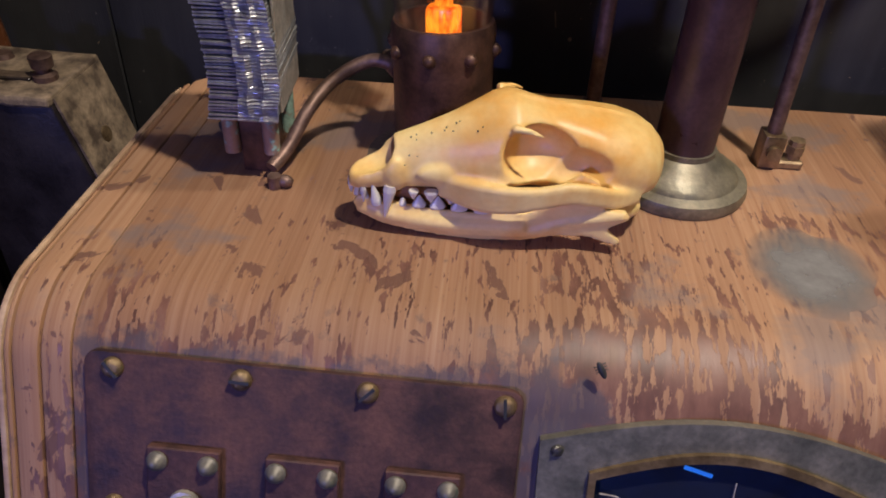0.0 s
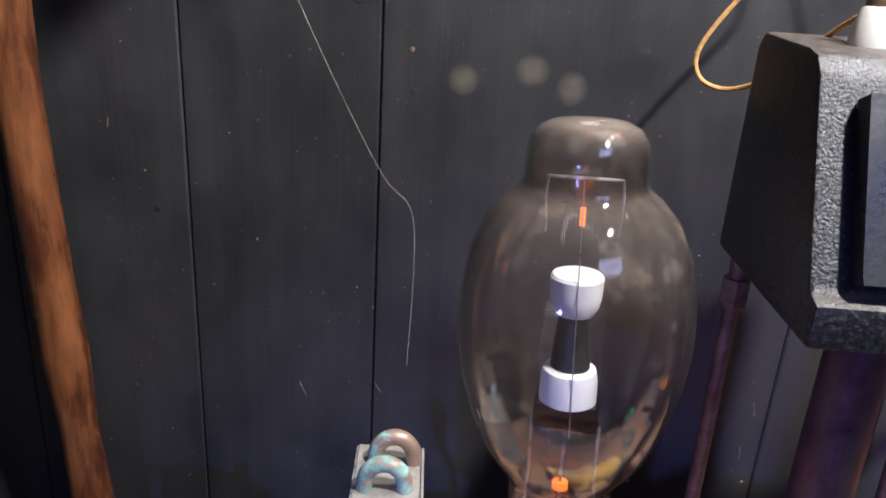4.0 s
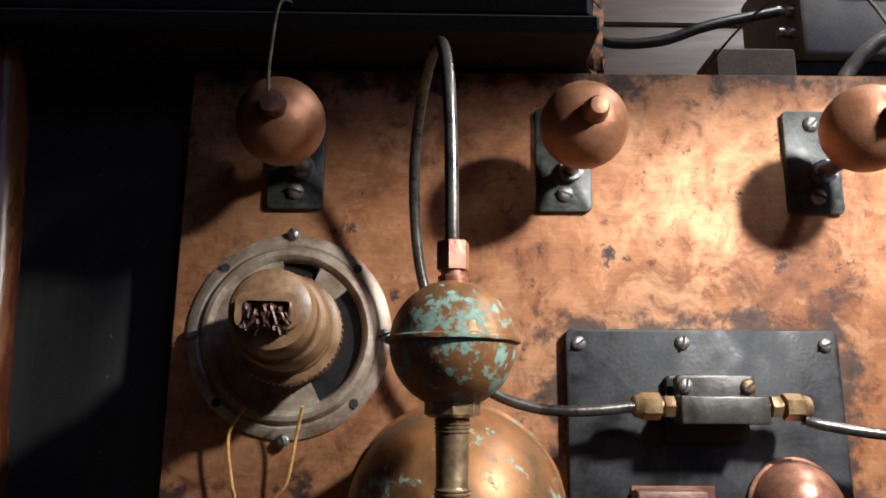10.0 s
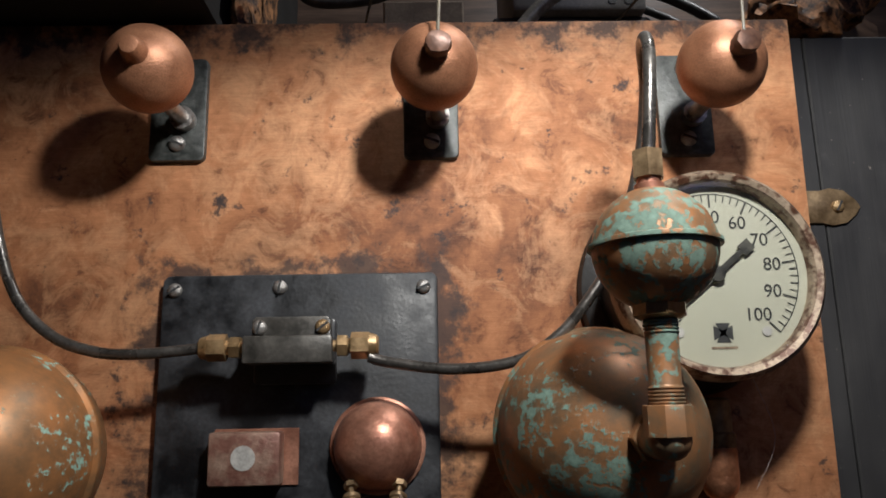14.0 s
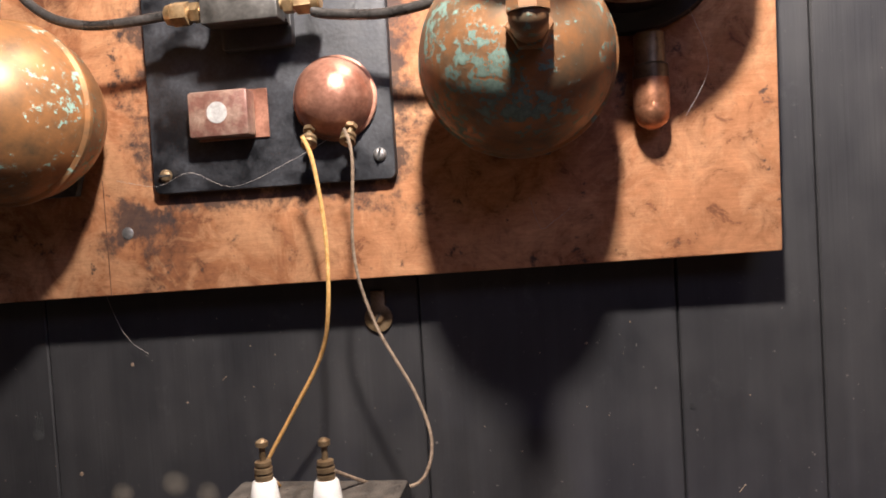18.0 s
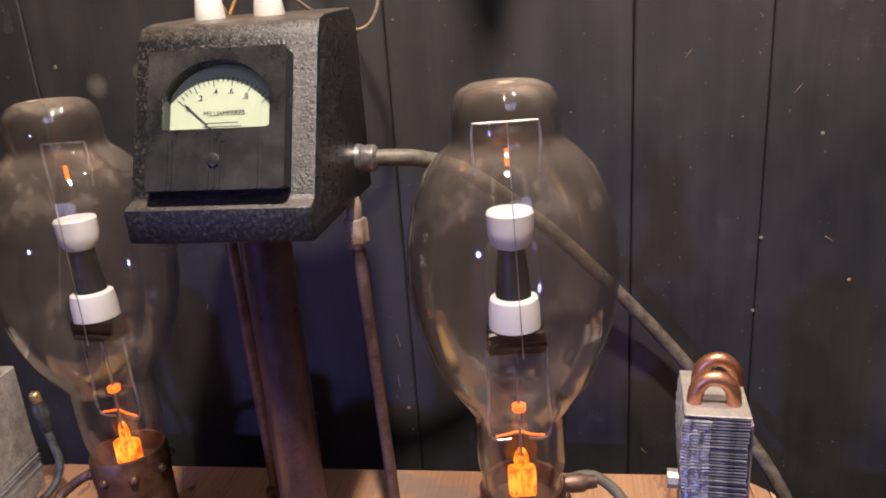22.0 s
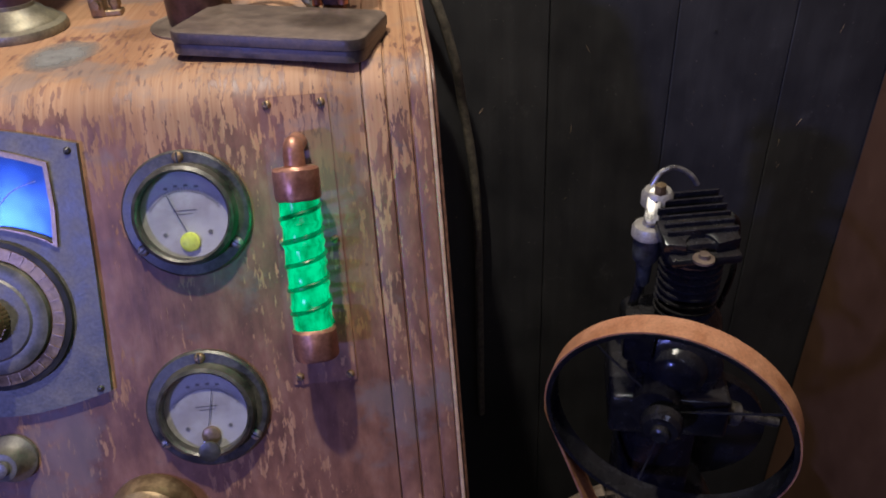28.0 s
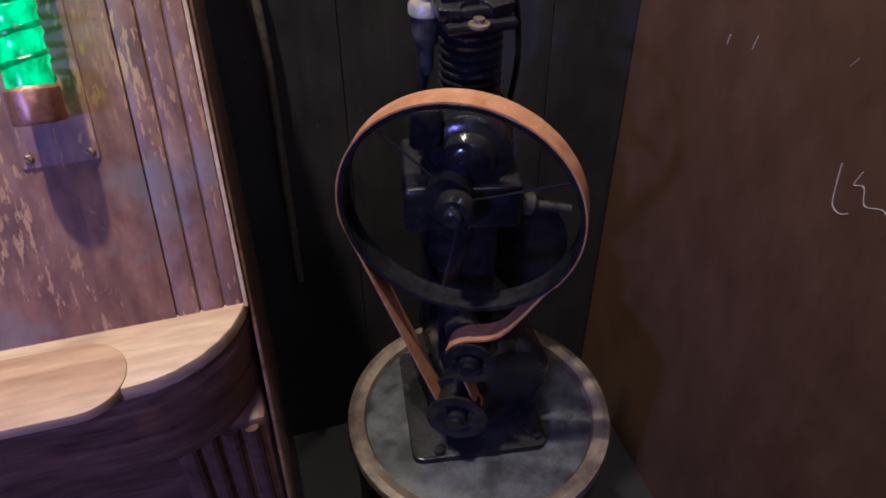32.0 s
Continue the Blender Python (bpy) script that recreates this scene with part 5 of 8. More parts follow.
# cords from the small dome down to the meter box
for pts, k, lab in ((((0.19, 0.5, 1.727), (0.196, 0.5, 1.71), (0.1995, 0.505, 1.664), (0.197, 0.508, 1.615), (0.185, 0.522, 1.582), (0.158, 0.532, 1.54), (0.136, 0.535, 1.504), (0.137, 0.532, 1.486), (0.152, 0.525, 1.481), (0.165, 0.5, 1.492), (0.174, 0.46, 1.518), (0.179, 0.43, 1.533)), "cord_yellow", "yellow braided cotton cord hanging to the meter box"),
                    (((0.2175, 0.5, 1.73), (0.2215, 0.5, 1.71), (0.2165, 0.508, 1.65), (0.226, 0.515, 1.604), (0.25, 0.51, 1.56), (0.26, 0.505, 1.53), (0.255, 0.5, 1.508), (0.242, 0.495, 1.503), (0.227, 0.47, 1.515), (0.214, 0.443, 1.532)), "cord_brown", "brown braided cord looping to the meter box")):
    bm = B()
    hose(bm, pts, 0.0014 if k == "cord_yellow" else 0.0011, 8, 8)
    single("cotton_cord", bm, M[k], lab, "cord", "meter cords")


# ---- things on the cabinet top ----
def heat_sink(m, fins, pipes_mat, fin_mat, label, wave):
    ob = thing("heat_sink", m, label, "heat sink", "heat sinks on the cabinet")
    w, d, h, z0 = 0.033, 0.05, 0.098 if wave > 0.0015 else 0.105, 0.037
    bm = B()
    t = 0.0009
    box(bm, -w / 2, w / 2, -d / 2, d / 2, 0, t)
    fin = to_mesh("fin", bm, M[fin_mat], False)
    jit = min(1.0, wave * 450)
    for k in range(fins):
        f = new("fin", fin)
        f.parent = ob
        u = k / (fins - 1)
        f.matrix_local = pose(wave * math.sin(u * 6) + jit * random.uniform(-0.0004, 0.0004), jit * random.uniform(-0.0006, 0.0006), z0 + u * h, jit * random.uniform(-0.9, 0.9), jit * random.uniform(-1.3, 1.3), random.uniform(-0.8, 0.8))
    bm = B()
    box(bm, -w / 2, w / 2, -d / 2, d / 2, z0 + h + 0.001, z0 + h + 0.002, 0.0003)
    part("top_plate", bm, M["alu_dusty"], ob, "dusty top plate")
    for x in (-0.0065, 0.0065):
        bm = B()
        zt = z0 + h
        y = x * 1.7
        sx = 0.003 if x > 0 else -0.001
        hose(bm, [(sx - 0.01, y, 0.012), (sx - 0.01, y, zt - 0.02), (sx - 0.0098, y, zt + 0.006), (sx - 0.006, y, zt + 0.0145), (sx, y, zt + 0.017), (sx + 0.006, y, zt + 0.0145), (sx + 0.0098, y, zt + 0.006), (sx + 0.01, y, zt - 0.02), (sx + 0.01, y, 0.012)], 0.0042, 12, 6)
        part("heat_pipe", bm, M[pipes_mat], ob)
    bm = B()
    box(bm, -0.007, 0.011, -0.012, 0.014, 0.0, 0.036, 0.002, 2)
    part("base_block", bm, M["socket"], ob, "dark copper base block")
    bm = B()
    box(bm, w / 2 + 0.0005, w / 2 + 0.002, -0.02, 0.024, z0 + 0.002, z0 + 0.1, 0.0004)
    part("side_plate", bm, M["alu_dusty"], ob, "dusty side plate")
    bm = B()  # crumpled foil edge where the fins are folded over
    x0, x1 = (-0.002, w / 2 + 0.0006) if wave > 0.0015 else (-w / 2 - 0.0006, -0.003)
    rows = 2 * fins
    net = []
    for i in range(rows + 1):
        u = i / rows
        line = []
        for k in range(9):
            x = x0 + (x1 - x0) * k / 8
            p = Vector((x + wave * math.sin(u * 6), -d / 2 - 0.0012 - 0.0006 * (i % 2), z0 + u * h))
            p.y += (0.0016 if wave > 0.0015 else 0.0007) * noise.noise(p * 210) - 0.0008 * (k in (2, 5))
            p.x += 0.0008 * noise.noise(p * 160 + Vector((5, 0, 0)))
            line.append(bm.verts.new(p))
        net.append(line)
    for a, b in zip(net, net[1:]):
        for k in range(8):
            bm.faces.new((a[k], a[k + 1], b[k + 1], b[k]))
    bmesh.ops.solidify(bm, geom=bm.faces[:], thickness=0.0003)
    part("folded_foil", bm, M["alu"], ob, "crumpled shiny fin edges", smooth=False)
    bm = B()
    rod(bm, (-w / 2 - 0.006, 0.008, z0 + 0.044), (-w / 2, 0.008, z0 + 0.044), 0.006, 10)
    part("clip", bm, M["alu_dusty"], ob, "bent clip")
    return ob


heat_sink(on_top(-0.021, 0.397, 0, 4), 58, "heat_green", "alu_fin", "aluminium fin heat sink with verdigris pipe loops", 0.0022)
heat_sink(on_top(0.4565, 0.39, 0, -4), 56, "heat_copper", "alu_fin", "aluminium fin heat sink with bright copper pipe loops", 0.0012)


def big_tube(m, lab, up, drop, lean):
    """A large lamp-shaped glass tube on a dark socket, with reflectors and a neon glow inside."""
    ob = thing("glass_tube", m, lab, "vacuum tube", "large glass tubes")
    bm = B()
    lathe(bm, [(0.041, 0), (0.041, 0.0018), (0.026, 0.0025)], None, 40)
    part("flange", bm, M["drum_rim"], ob, "dull tan mounting flange")
    for a in (20, 140, 260):
        screw(ob, pose(0.034 * math.cos(radians(a)), 0.034 * math.sin(radians(a)), 0.0018), 0.0032, "dark_steel", a)
    bm = B()
    lathe(bm, [(0.0245, 0.002), (0.0255, 0.004), (0.0255, 0.055), (0.0262, 0.06), (0.0262, 0.074), (0.025, 0.077), (0.0225, 0.077), (0.0225, 0.062), (0, 0.062)], None, 36)
    for a in range(0, 360, 45):
        ellipsoid(bm, (0.0262 * math.cos(radians(a)), 0.0262 * math.sin(radians(a)), 0.064), (0.0035, 0.0035, 0.0035), 8, 6)
    part("socket", bm, M["socket"], ob, "rusty brown socket")
    bm = B()
    prof = [(0.0238, 0.075), (0.0245, 0.085), (0.0265, 0.095), (0.0272, 0.108), (0.0276, 0.124), (0.0282, 0.13), (0.035, 0.139), (0.043, 0.152), (0.0505, 0.17), (0.0562, 0.192), (0.0585, 0.214), (0.0572, 0.236), (0.0528, 0.256), (0.0455, 0.272), (0.0365, 0.282), (0.0305, 0.2865), (0.0287, 0.291), (0.0287, 0.2985), (0.0283, 0.3045), (0.0268, 0.31), (0.0235, 0.3145), (0.0178, 0.3172), (0.009, 0.3184), (0, 0.3186)]
    t = bmesh.new()
    lathe(t, prof, None, 48)
    t.faces.ensure_lookup_table()
    bad = [f for f in t.faces if len(f.verts) > 4]
    bmesh.ops.delete(t, geom=bad, context="FACES_ONLY")
    merge(bm, t)
    env = part("glass_envelope", bm, M["glass_tube"], ob, "dusty clear glass envelope")
    env.visible_shadow = False
    bm = B()
    t = bmesh.new()
    lathe(t, [(max(r - 0.0014, 0), z - (0.0014 if z > 0.27 else 0)) for r, z in prof[:-1]] + [(0, 0.3164)], None, 48)
    bmesh.ops.delete(t, geom=[f for f in t.faces if len(f.verts) > 4], context="FACES_ONLY")
    merge(bm, t)
    inner_wall = part("glass_inner_wall", bm, M["glass_clear"], ob, "clear inner face of the glass")
    inner_wall.visible_shadow = False
    bm = B()
    lathe(bm, [(0.0122, 0.251), (0.0132, 0.2495), (0.0128, 0.24), (0.012, 0.235), (0.0095, 0.2305), (0.005, 0.2287), (0, 0.2285)], None, 28)
    part("upper_cup", bm, M["white_enamel"], ob, "white ceramic cup")
    bm = B()
    lathe(bm, [(0.0, 0.23), (0.0075, 0.229), (0.0088, 0.218), (0.0102, 0.201), (0, 0.2)], None, 24)
    part("dark_core", bm, M["dark_core"], ob)
    bm = B()
    lathe(bm, [(0.0105, 0.2015), (0.0135, 0.2), (0.0145, 0.195), (0.0148, 0.183)], None, 28)
    part("lower_cup", bm, M["white_enamel"], ob, "white ceramic skirt")
    bm = B()
    box(bm, -0.0165, 0.0165, -0.009, 0.009, 0.168, 0.182, 0.0012)
    rod(bm, (-0.013, -0.009, 0.174), (0.017, -0.009, 0.174), 0.002, 8)
    part("mica_block", bm, M["mica"], ob, "brown mica block")
    bm = B()
    for x in (-0.0175, 0.0175):
        hose(bm, [(x, 0.004, 0.298), (x * 1.05, 0.004, 0.288), (x * 1.0, 0.004, 0.27)], 0.0008, 6)
        hose(bm, [(x, 0, 0.168), (x, 0, 0.14), (x * 1.02, 0, 0.112), (x * 0.3, 0, 0.109)], 0.0009, 6)
    rod(bm, (-0.0175, 0.004, 0.298), (0.0175, 0.004, 0.298), 0.0008, 6)
    rod(bm, (0, -0.0005, 0.08), (0, -0.0005, 0.168), 0.0009, 6)
    rod(bm, (0.003, -0.015, 0.168), (0.0, -0.012, 0.3), 0.0003, 5)
    part("support_wires", bm, M["steel"], ob)
    bm = B()
    box(bm, -0.0085, 0.0085, -0.005, 0.005, 0.0625, 0.0815, 0.0022, 2)
    for x in (-0.0055, -0.0018, 0.0018, 0.0055):
        box(bm, x - 0.0007, x + 0.0007, -0.0062, -0.0048, 0.065, 0.08, 0.0003)
    hose(bm, [(-0.0032, 0, 0.0805), (-0.0034, 0, 0.0885), (0, 0, 0.0945), (0.0034, 0, 0.0885), (0.0032, 0, 0.0805)], 0.0011, 8, 5)
    ellipsoid(bm, (0, 0, 0.085), (0.0026, 0.0026, 0.005), 10, 8)
    neon = part("neon_glow", bm, M["orange"], ob, "glowing orange neon electrode")
    neon.matrix_local = pose(0, 0, up)
    bm = B()
    lathe(bm, [(0.0, 0.1275), (0.0042, 0.1285), (0.0042, 0.132), (0, 0.133)], None, 14)
    hose(bm, [(-0.0145, 0.0, 0.1112), (-0.006, 0.0, 0.1128), (0, 0.0, 0.114), (0.006, 0.0, 0.1118), (0.0145, 0.0, 0.1108)], 0.0007, 6, 4)
    rod(bm, (0, 0.002, 0.275), (0, 0.002, 0.284), 0.0013, 6)
    part("filament", bm, M["orange_dim"], ob, "orange glowing filament")
    turn = m.to_quaternion().to_matrix().to_4x4()
    for p in ob.children:
        if not p.name.startswith(("flange", "screw")):
            if p.name.startswith(("upper", "lower", "dark", "mica", "support", "filament")):
                p.matrix_basis = pose(0, 0, drop)
            p.matrix_basis = turn.inverted() @ lean @ turn @ p.matrix_basis
    return ob


big_tube(on_top(0.0745, 0.415, 0, -10), "large dusty glass vacuum tube glowing orange in a rusty socket", 0.002, -0.008, pose(0, 0, 0, -2.6, -2.1, 0))
big_tube(on_top(0.3495, 0.395, 0, 8), "large dusty glass vacuum tube with orange glow beside the heat sink", 0.006, -0.002, pose(0, 0, 0, -0.8, -0.5, 0))

# meter box on its post
stand = thing("milliammeter", on_top(0.2, 0.41), "black wrinkle-painted milliammeter box on a brown pipe stand", "meter")
bm = B()
lathe(bm, [(0.036, 0), (0.037, 0.003), (0.036, 0.007), (0.031, 0.009), (0.029, 0.012), (0.024, 0.0145), (0.021, 0.018), (0.0165, 0.021), (0.0165, 0.024)], None, 40)
part("brass_foot", bm, M["foot_bronze"], stand, "turned brass foot")
bm = B()
lathe(bm, [(0.0152, 0.02), (0.0152, 0.235), (0.0165, 0.236), (0.0165, 0.246)], None, 28)
part("pipe_post", bm, M["post"], stand, "brown painted pipe")
bm = B()
side = [(-0.055, 0.246), (0.066, 0.246), (0.066, 0.352), (0.06, 0.359), (0.006, 0.357), (-0.004, 0.355), (-0.0105, 0.348), (-0.0462, 0.268), (-0.055, 0.265)]
t = bmesh.new()
slab_x(t, side, -0.053, 0.051, 0.0)
bmesh.ops.recalc_face_normals(t, faces=t.faces[:])
bmesh.ops.bevel(t, geom=t.edges[:], offset=0.0022, segments=2, affect="EDGES", profile=0.5)
merge(bm, t)
part("box_case", bm, M["wrinkle"], stand, "black wrinkle-finish sloping case")
fa = 23.8
face = pose(0.0, -0.0302, 0.3052, 90 - fa, 0, 0)
bm = B()
outer, wn = [], []
for k in range(120):
    a = 2 * math.pi * k / 120 + 0.013
    c, sn = math.cos(a), math.sin(a)
    r = min(0.038 / max(abs(c), 1e-6), (0.027 if sn > 0 else 0.0475) / max(abs(sn), 1e-6))
    outer.append((r * c, 0.01 + r * sn))
    r = min(0.0295 / max(abs(c), 1e-6), (0.0215 if sn > 0 else 0.0155) / max(abs(sn), 1e-6))
    arch = -0.0135 * sn + math.sqrt((0.0135 * sn) ** 2 + 0.0345 ** 2 - 0.0135 ** 2)
    r = min(r, arch)
    wn.append((r * c, 0.01 + r * sn))
frame_prism(bm, outer, wn, 0.0005, 0.0105, face)
part("meter_bezel", bm, M["bakelite"], stand, "black bakelite meter front")
bm = B()
for x in (-0.026, -0.0235, -0.003, 0.0, 0.003, 0.0235, 0.026):
    box(bm, x - 0.0006, x + 0.0006, -0.037, -0.011, 0.0104, 0.0111, m=face)
lathe(bm, [(0.0035, 0.0104), (0.0035, 0.0116), (0.0026, 0.012), (0, 0.0118)], face @ pose(0, -0.022, 0), 18)
part("bezel_ribs", bm, M["bakelite"], stand)
bm = B()
box(bm, -0.0375, 0.0375, -0.004, 0.037, 0.0008, 0.0022, m=face)
part("meter_card", bm, M["paper_green"], stand, "pale green milliampere card")
bm = B()
for k in range(21):
    a = radians(140 - 100 * k / 20)
    r0 = 0.0285 if k % 4 == 0 else 0.0305
    q = face @ pose(0, -0.009, 0.0023) @ pose(0, 0, 0, 0, 0, math.degrees(a))
    box(bm, r0, 0.0335, -0.00022, 0.00022, 0, 0.0002, m=q)
q = face @ pose(0, -0.009, 0.0028) @ pose(0, 0, 0, 0, 0, 138)
box(bm, 0.002, 0.0285, -0.0003, 0.0003, 0, 0.0003, m=q)
for y, w in ((-0.0005, 0.018), (-0.0025, 0.022)):
    box(bm, -w / 2, w / 2, y - 0.0002, y + 0.0002, 0.0022, 0.0024, m=face)
part("scale_marks", bm, M["ink"], stand, "black scale and needle")
lettering("MILLIAMPERES", 0.0037, M["ink"], stand, face @ pose(0.001, 0.0045, 0.0024))
for k, w in ((0, "0"), (4, ".2"), (8, ".4"), (12, ".6"), (16, ".8")):
    a = radians(140 - 100 * k / 20)
    lettering(w, 0.0045, M["ink"], stand, face @ pose(0.0255 * math.cos(a), -0.009 + 0.0255 * math.sin(a), 0.0024))
bm = B()
prism(bm, rrect(0.064, 0.044, 0.006, 4, 0, 0.016), 0.0075, 0.0082, face)
g = part("meter_glass", bm, M["glass_clear"], stand)
g.visible_shadow = False
for x in (-0.022, 0.0135):
    bm = B()
    q = pose(x, 0.02, 0.3572)
    lathe(bm, [(0.0088, 0), (0.0088, 0.002), (0.0067, 0.0155), (0.0055, 0.0168), (0, 0.0168)], q, 24)
    ins = part("insulator", bm, M["porcelain"], stand, "white porcelain terminal insulator")
    bm = B()
    lathe(bm, [(0.005, 0.0168), (0.005, 0.0195), (0.0028, 0.02), (0.005, 0.021), (0.005, 0.0235), (0.003, 0.024), (0.0046, 0.025), (0.0046, 0.027), (0.0017, 0.0275), (0.0017, 0.0345), (0.0034, 0.0355), (0.0034, 0.038), (0.0013, 0.0395), (0, 0.0395)], q, 18)
    part("terminal_nut", bm, M["brass_old"], ins, "tarnished brass terminal")
bm = B()
q = pose(0.051, 0.038, 0.27, 0, 90, 0)
lathe(bm, [(0.009, 0), (0.009, 0.003), (0.0075, 0.004), (0.0082, 0.006), (0.0082, 0.011), (0.006, 0.013)], q, 22)
part("cable_gland", bm, M["steel"], stand, "chromed cable gland")

# rods with foot clamps behind the meter post
for x, y, top, lab in ((0.255, 0.44, 1.41, "thin rusty rod clamped to the cabinet top beside the post"), (0.157, 0.46, 1.41, "thin dark rod standing behind the meter post")):
    rd = thing("support_rod", on_top(x, y), lab, "rod", "support rods")
    lean = -0.0065 if x > 0.2 else -0.003
    bm = B()
    rod(bm, (0, 0, 0.012), (lean, -0.003, top - TOP_Z - 0.03), 0.0042, 12)
    part("shaft", bm, M["rod"], rd)
    bm = B()
    box(bm, -0.006, 0.006, -0.007, 0.007, 0, 0.02, 0.0015, 2)
    rod(bm, (0, -0.0105, 0.011), (0, -0.006, 0.011), 0.004, 12)
    if x > 0.2:
        box(bm, 0.004, 0.019, -0.006, 0.006, 0, 0.005, 0.001)
        rod(bm, (0.014, 0, 0.004), (0.014, 0, 0.016), 0.0042, 10)
        prism(bm, hexagon(0.0052, 10), 0.008, 0.013, pose(0.014, 0, 0))
    part("foot_clamp", bm, M["brass_old" if x > 0.2 else "rod"], rd, "small screw clamp")
    bm = B()
    zt = top - TOP_Z - 0.034
    prism(bm, hexagon(0.0075, 15), zt + 0.002, zt + 0.017, pose(lean, -0.003, 0), 0.0012)
    lathe(bm, [(0.0052, zt - 0.002), (0.0058, zt), (0.0058, zt + 0.002)], pose(lean, -0.003, 0), 14)
    lathe(bm, [(0.0045, zt + 0.017), (0.005, zt + 0.021), (0.005, zt + 0.026), (0.0038, zt + 0.03)], pose(lean, -0.003, 0), 14)
    part("union_nut", bm, M["ring" if x > 0.2 else "rod"], rd, "dull hexagon union nut")

# tin on the front right
tin = thing("flat_tin", on_top(0.421, 0.329, 0.001, -15) @ pose(0, 0, 0, -3, 2, 0), "closed flat tarnished tin box with rounded corners", "tin")
bm = B()
prism(bm, rrect(0.142, 0.079, 0.012, 6), 0, 0.008, None, 0.0008)
part("tin_base", bm, M["tin"], tin)
bm = B()
prism(bm, rrect(0.1436, 0.0806, 0.0125, 6), 0.0085, 0.0165, None, 0.002)
part("tin_lid", bm, M["tin"], tin)
bm = B()
lathe(bm, [(0.031, 0.0164), (0.0335, 0.0169), (0.03, 0.0171), (0.0, 0.0168)], pose(0.032, 0.004, 0), 36, 0.75)
for v in bm.verts:
    v.co.x += 0.002 * noise.noise(v.co * 90)
    v.co.y += 0.003 * noise.noise(v.co * 70 + Vector((3, 0, 0)))
M["brown_film"] = film_mat("brown_stain", (0.045, 0.027, 0.018), 0.95, 75)
part("stain_ring", bm, M["brown_film"], tin, "dried stain on the lid")


# ---- skull ----
def baked(bm, mods):
    """The mesh of bm after voxel remeshing and smoothing."""
    me = bpy.data.meshes.new("tmp")
    bmesh.ops.recalc_face_normals(bm, faces=bm.faces[:])
    bm.to_mesh(me)
    bm.free()
    ob = new("tmp", me)
    for kind, value in mods:
        md = ob.modifiers.new(kind, kind)
        if kind == "REMESH":
            md.mode, md.voxel_size = "VOXEL", value
        elif kind == "SMOOTH":
            md.factor, md.iterations = 0.5, value
    bpy.context.view_layer.update()
    res = bpy.data.meshes.new_from_object(ob.evaluated_get(bpy.context.evaluated_depsgraph_get()))
    bpy.data.objects.remove(ob)
    out = bmesh.new()
    out.from_mesh(res)
    bpy.data.meshes.remove(res)
    return out


skull = thing("animal_skull", on_top(0.0365, 0.3475, 0, 11) @ Matrix.Diagonal((0.94, 0.93, 0.87, 1)), "yellowed fox-sized skull prop with closed toothed jaws", "skull")
SECT = [  # back, centre height, half width above, half width below, up, down (mm)
    (0, 29, 4, 5, 3.5, 4), (4, 31, 8, 9, 7, 6), (12, 34, 9.5, 11.5, 13, 8), (20, 36, 10, 13, 17, 9), (34, 37, 11, 15, 22, 10), (48, 38, 14, 19, 27, 10),
    (60, 40, 19, 24, 31, 11), (70, 42, 24, 26, 34.5, 13), (78, 44, 27, 24, 34, 15), (87, 46, 25, 21, 28.5, 17), (96, 46, 22, 21, 26, 20), (107, 46, 23, 24, 24.5, 22),
    (120, 45, 26, 28, 23, 23), (132, 44, 26.5, 29, 21.5, 22), (142, 43, 23.5, 27, 19, 21), (149, 41, 18, 21, 16, 18), (154, 39, 10, 12, 12, 12), (156.5, 38, 4, 5, 5, 5)]
bm = B()
n = 30
rings = []
for x, zc, wu, wl, up, dn in SECT:
    ring_v = []
    for k in range(n):
        a = 2 * math.pi * k / n
        c, sn = math.cos(a), math.sin(a)
        w = wl + (wu - wl) * (0.5 + 0.5 * sn)
        v = Vector((x, w * math.copysign(abs(c) ** 0.9, c), zc + (up if sn > 0 else dn) * math.copysign(abs(sn) ** 0.9, sn))) / 1000
        ring_v.append(bm.verts.new(v))
    rings.append(ring_v)
for a, b in zip(rings, rings[1:]):
    for i in range(n):
        j = (i + 1) % n
        bm.faces.new((a[i], a[j], b[j], b[i]))
bm.faces.new(rings[0])
bm.faces.new(rings[-1])
bm = baked(bm, [("REMESH", 0.0013)])
PITS = ((0.087, 0.0285, 0.0545, 0.0165, 0.0235, 0.0165), (0.101, 0.033, 0.0475, 0.019, 0.0185, 0.0145))
for v in bm.verts:
    for px, py, pz, rx, ry, rz in PITS:
        k = 1 - ((v.co.x - px) / (rx if v.co.x < px else 1.25 * rx)) ** 2 - ((v.co.z - pz) / rz) ** 2
        if k > 0:
            deep = py - ry * math.sqrt(k)
            if abs(v.co.y) > deep:
                v.co.y = math.copysign(deep, v.co.y)
    k = 1 - (v.co.y / 0.0125) ** 2 - ((v.co.z - 0.046) / 0.012) ** 2
    if k > 0 and v.co.x < 0.03:
        v.co.x = max(v.co.x, 0.006 + 0.019 * math.sqrt(k))
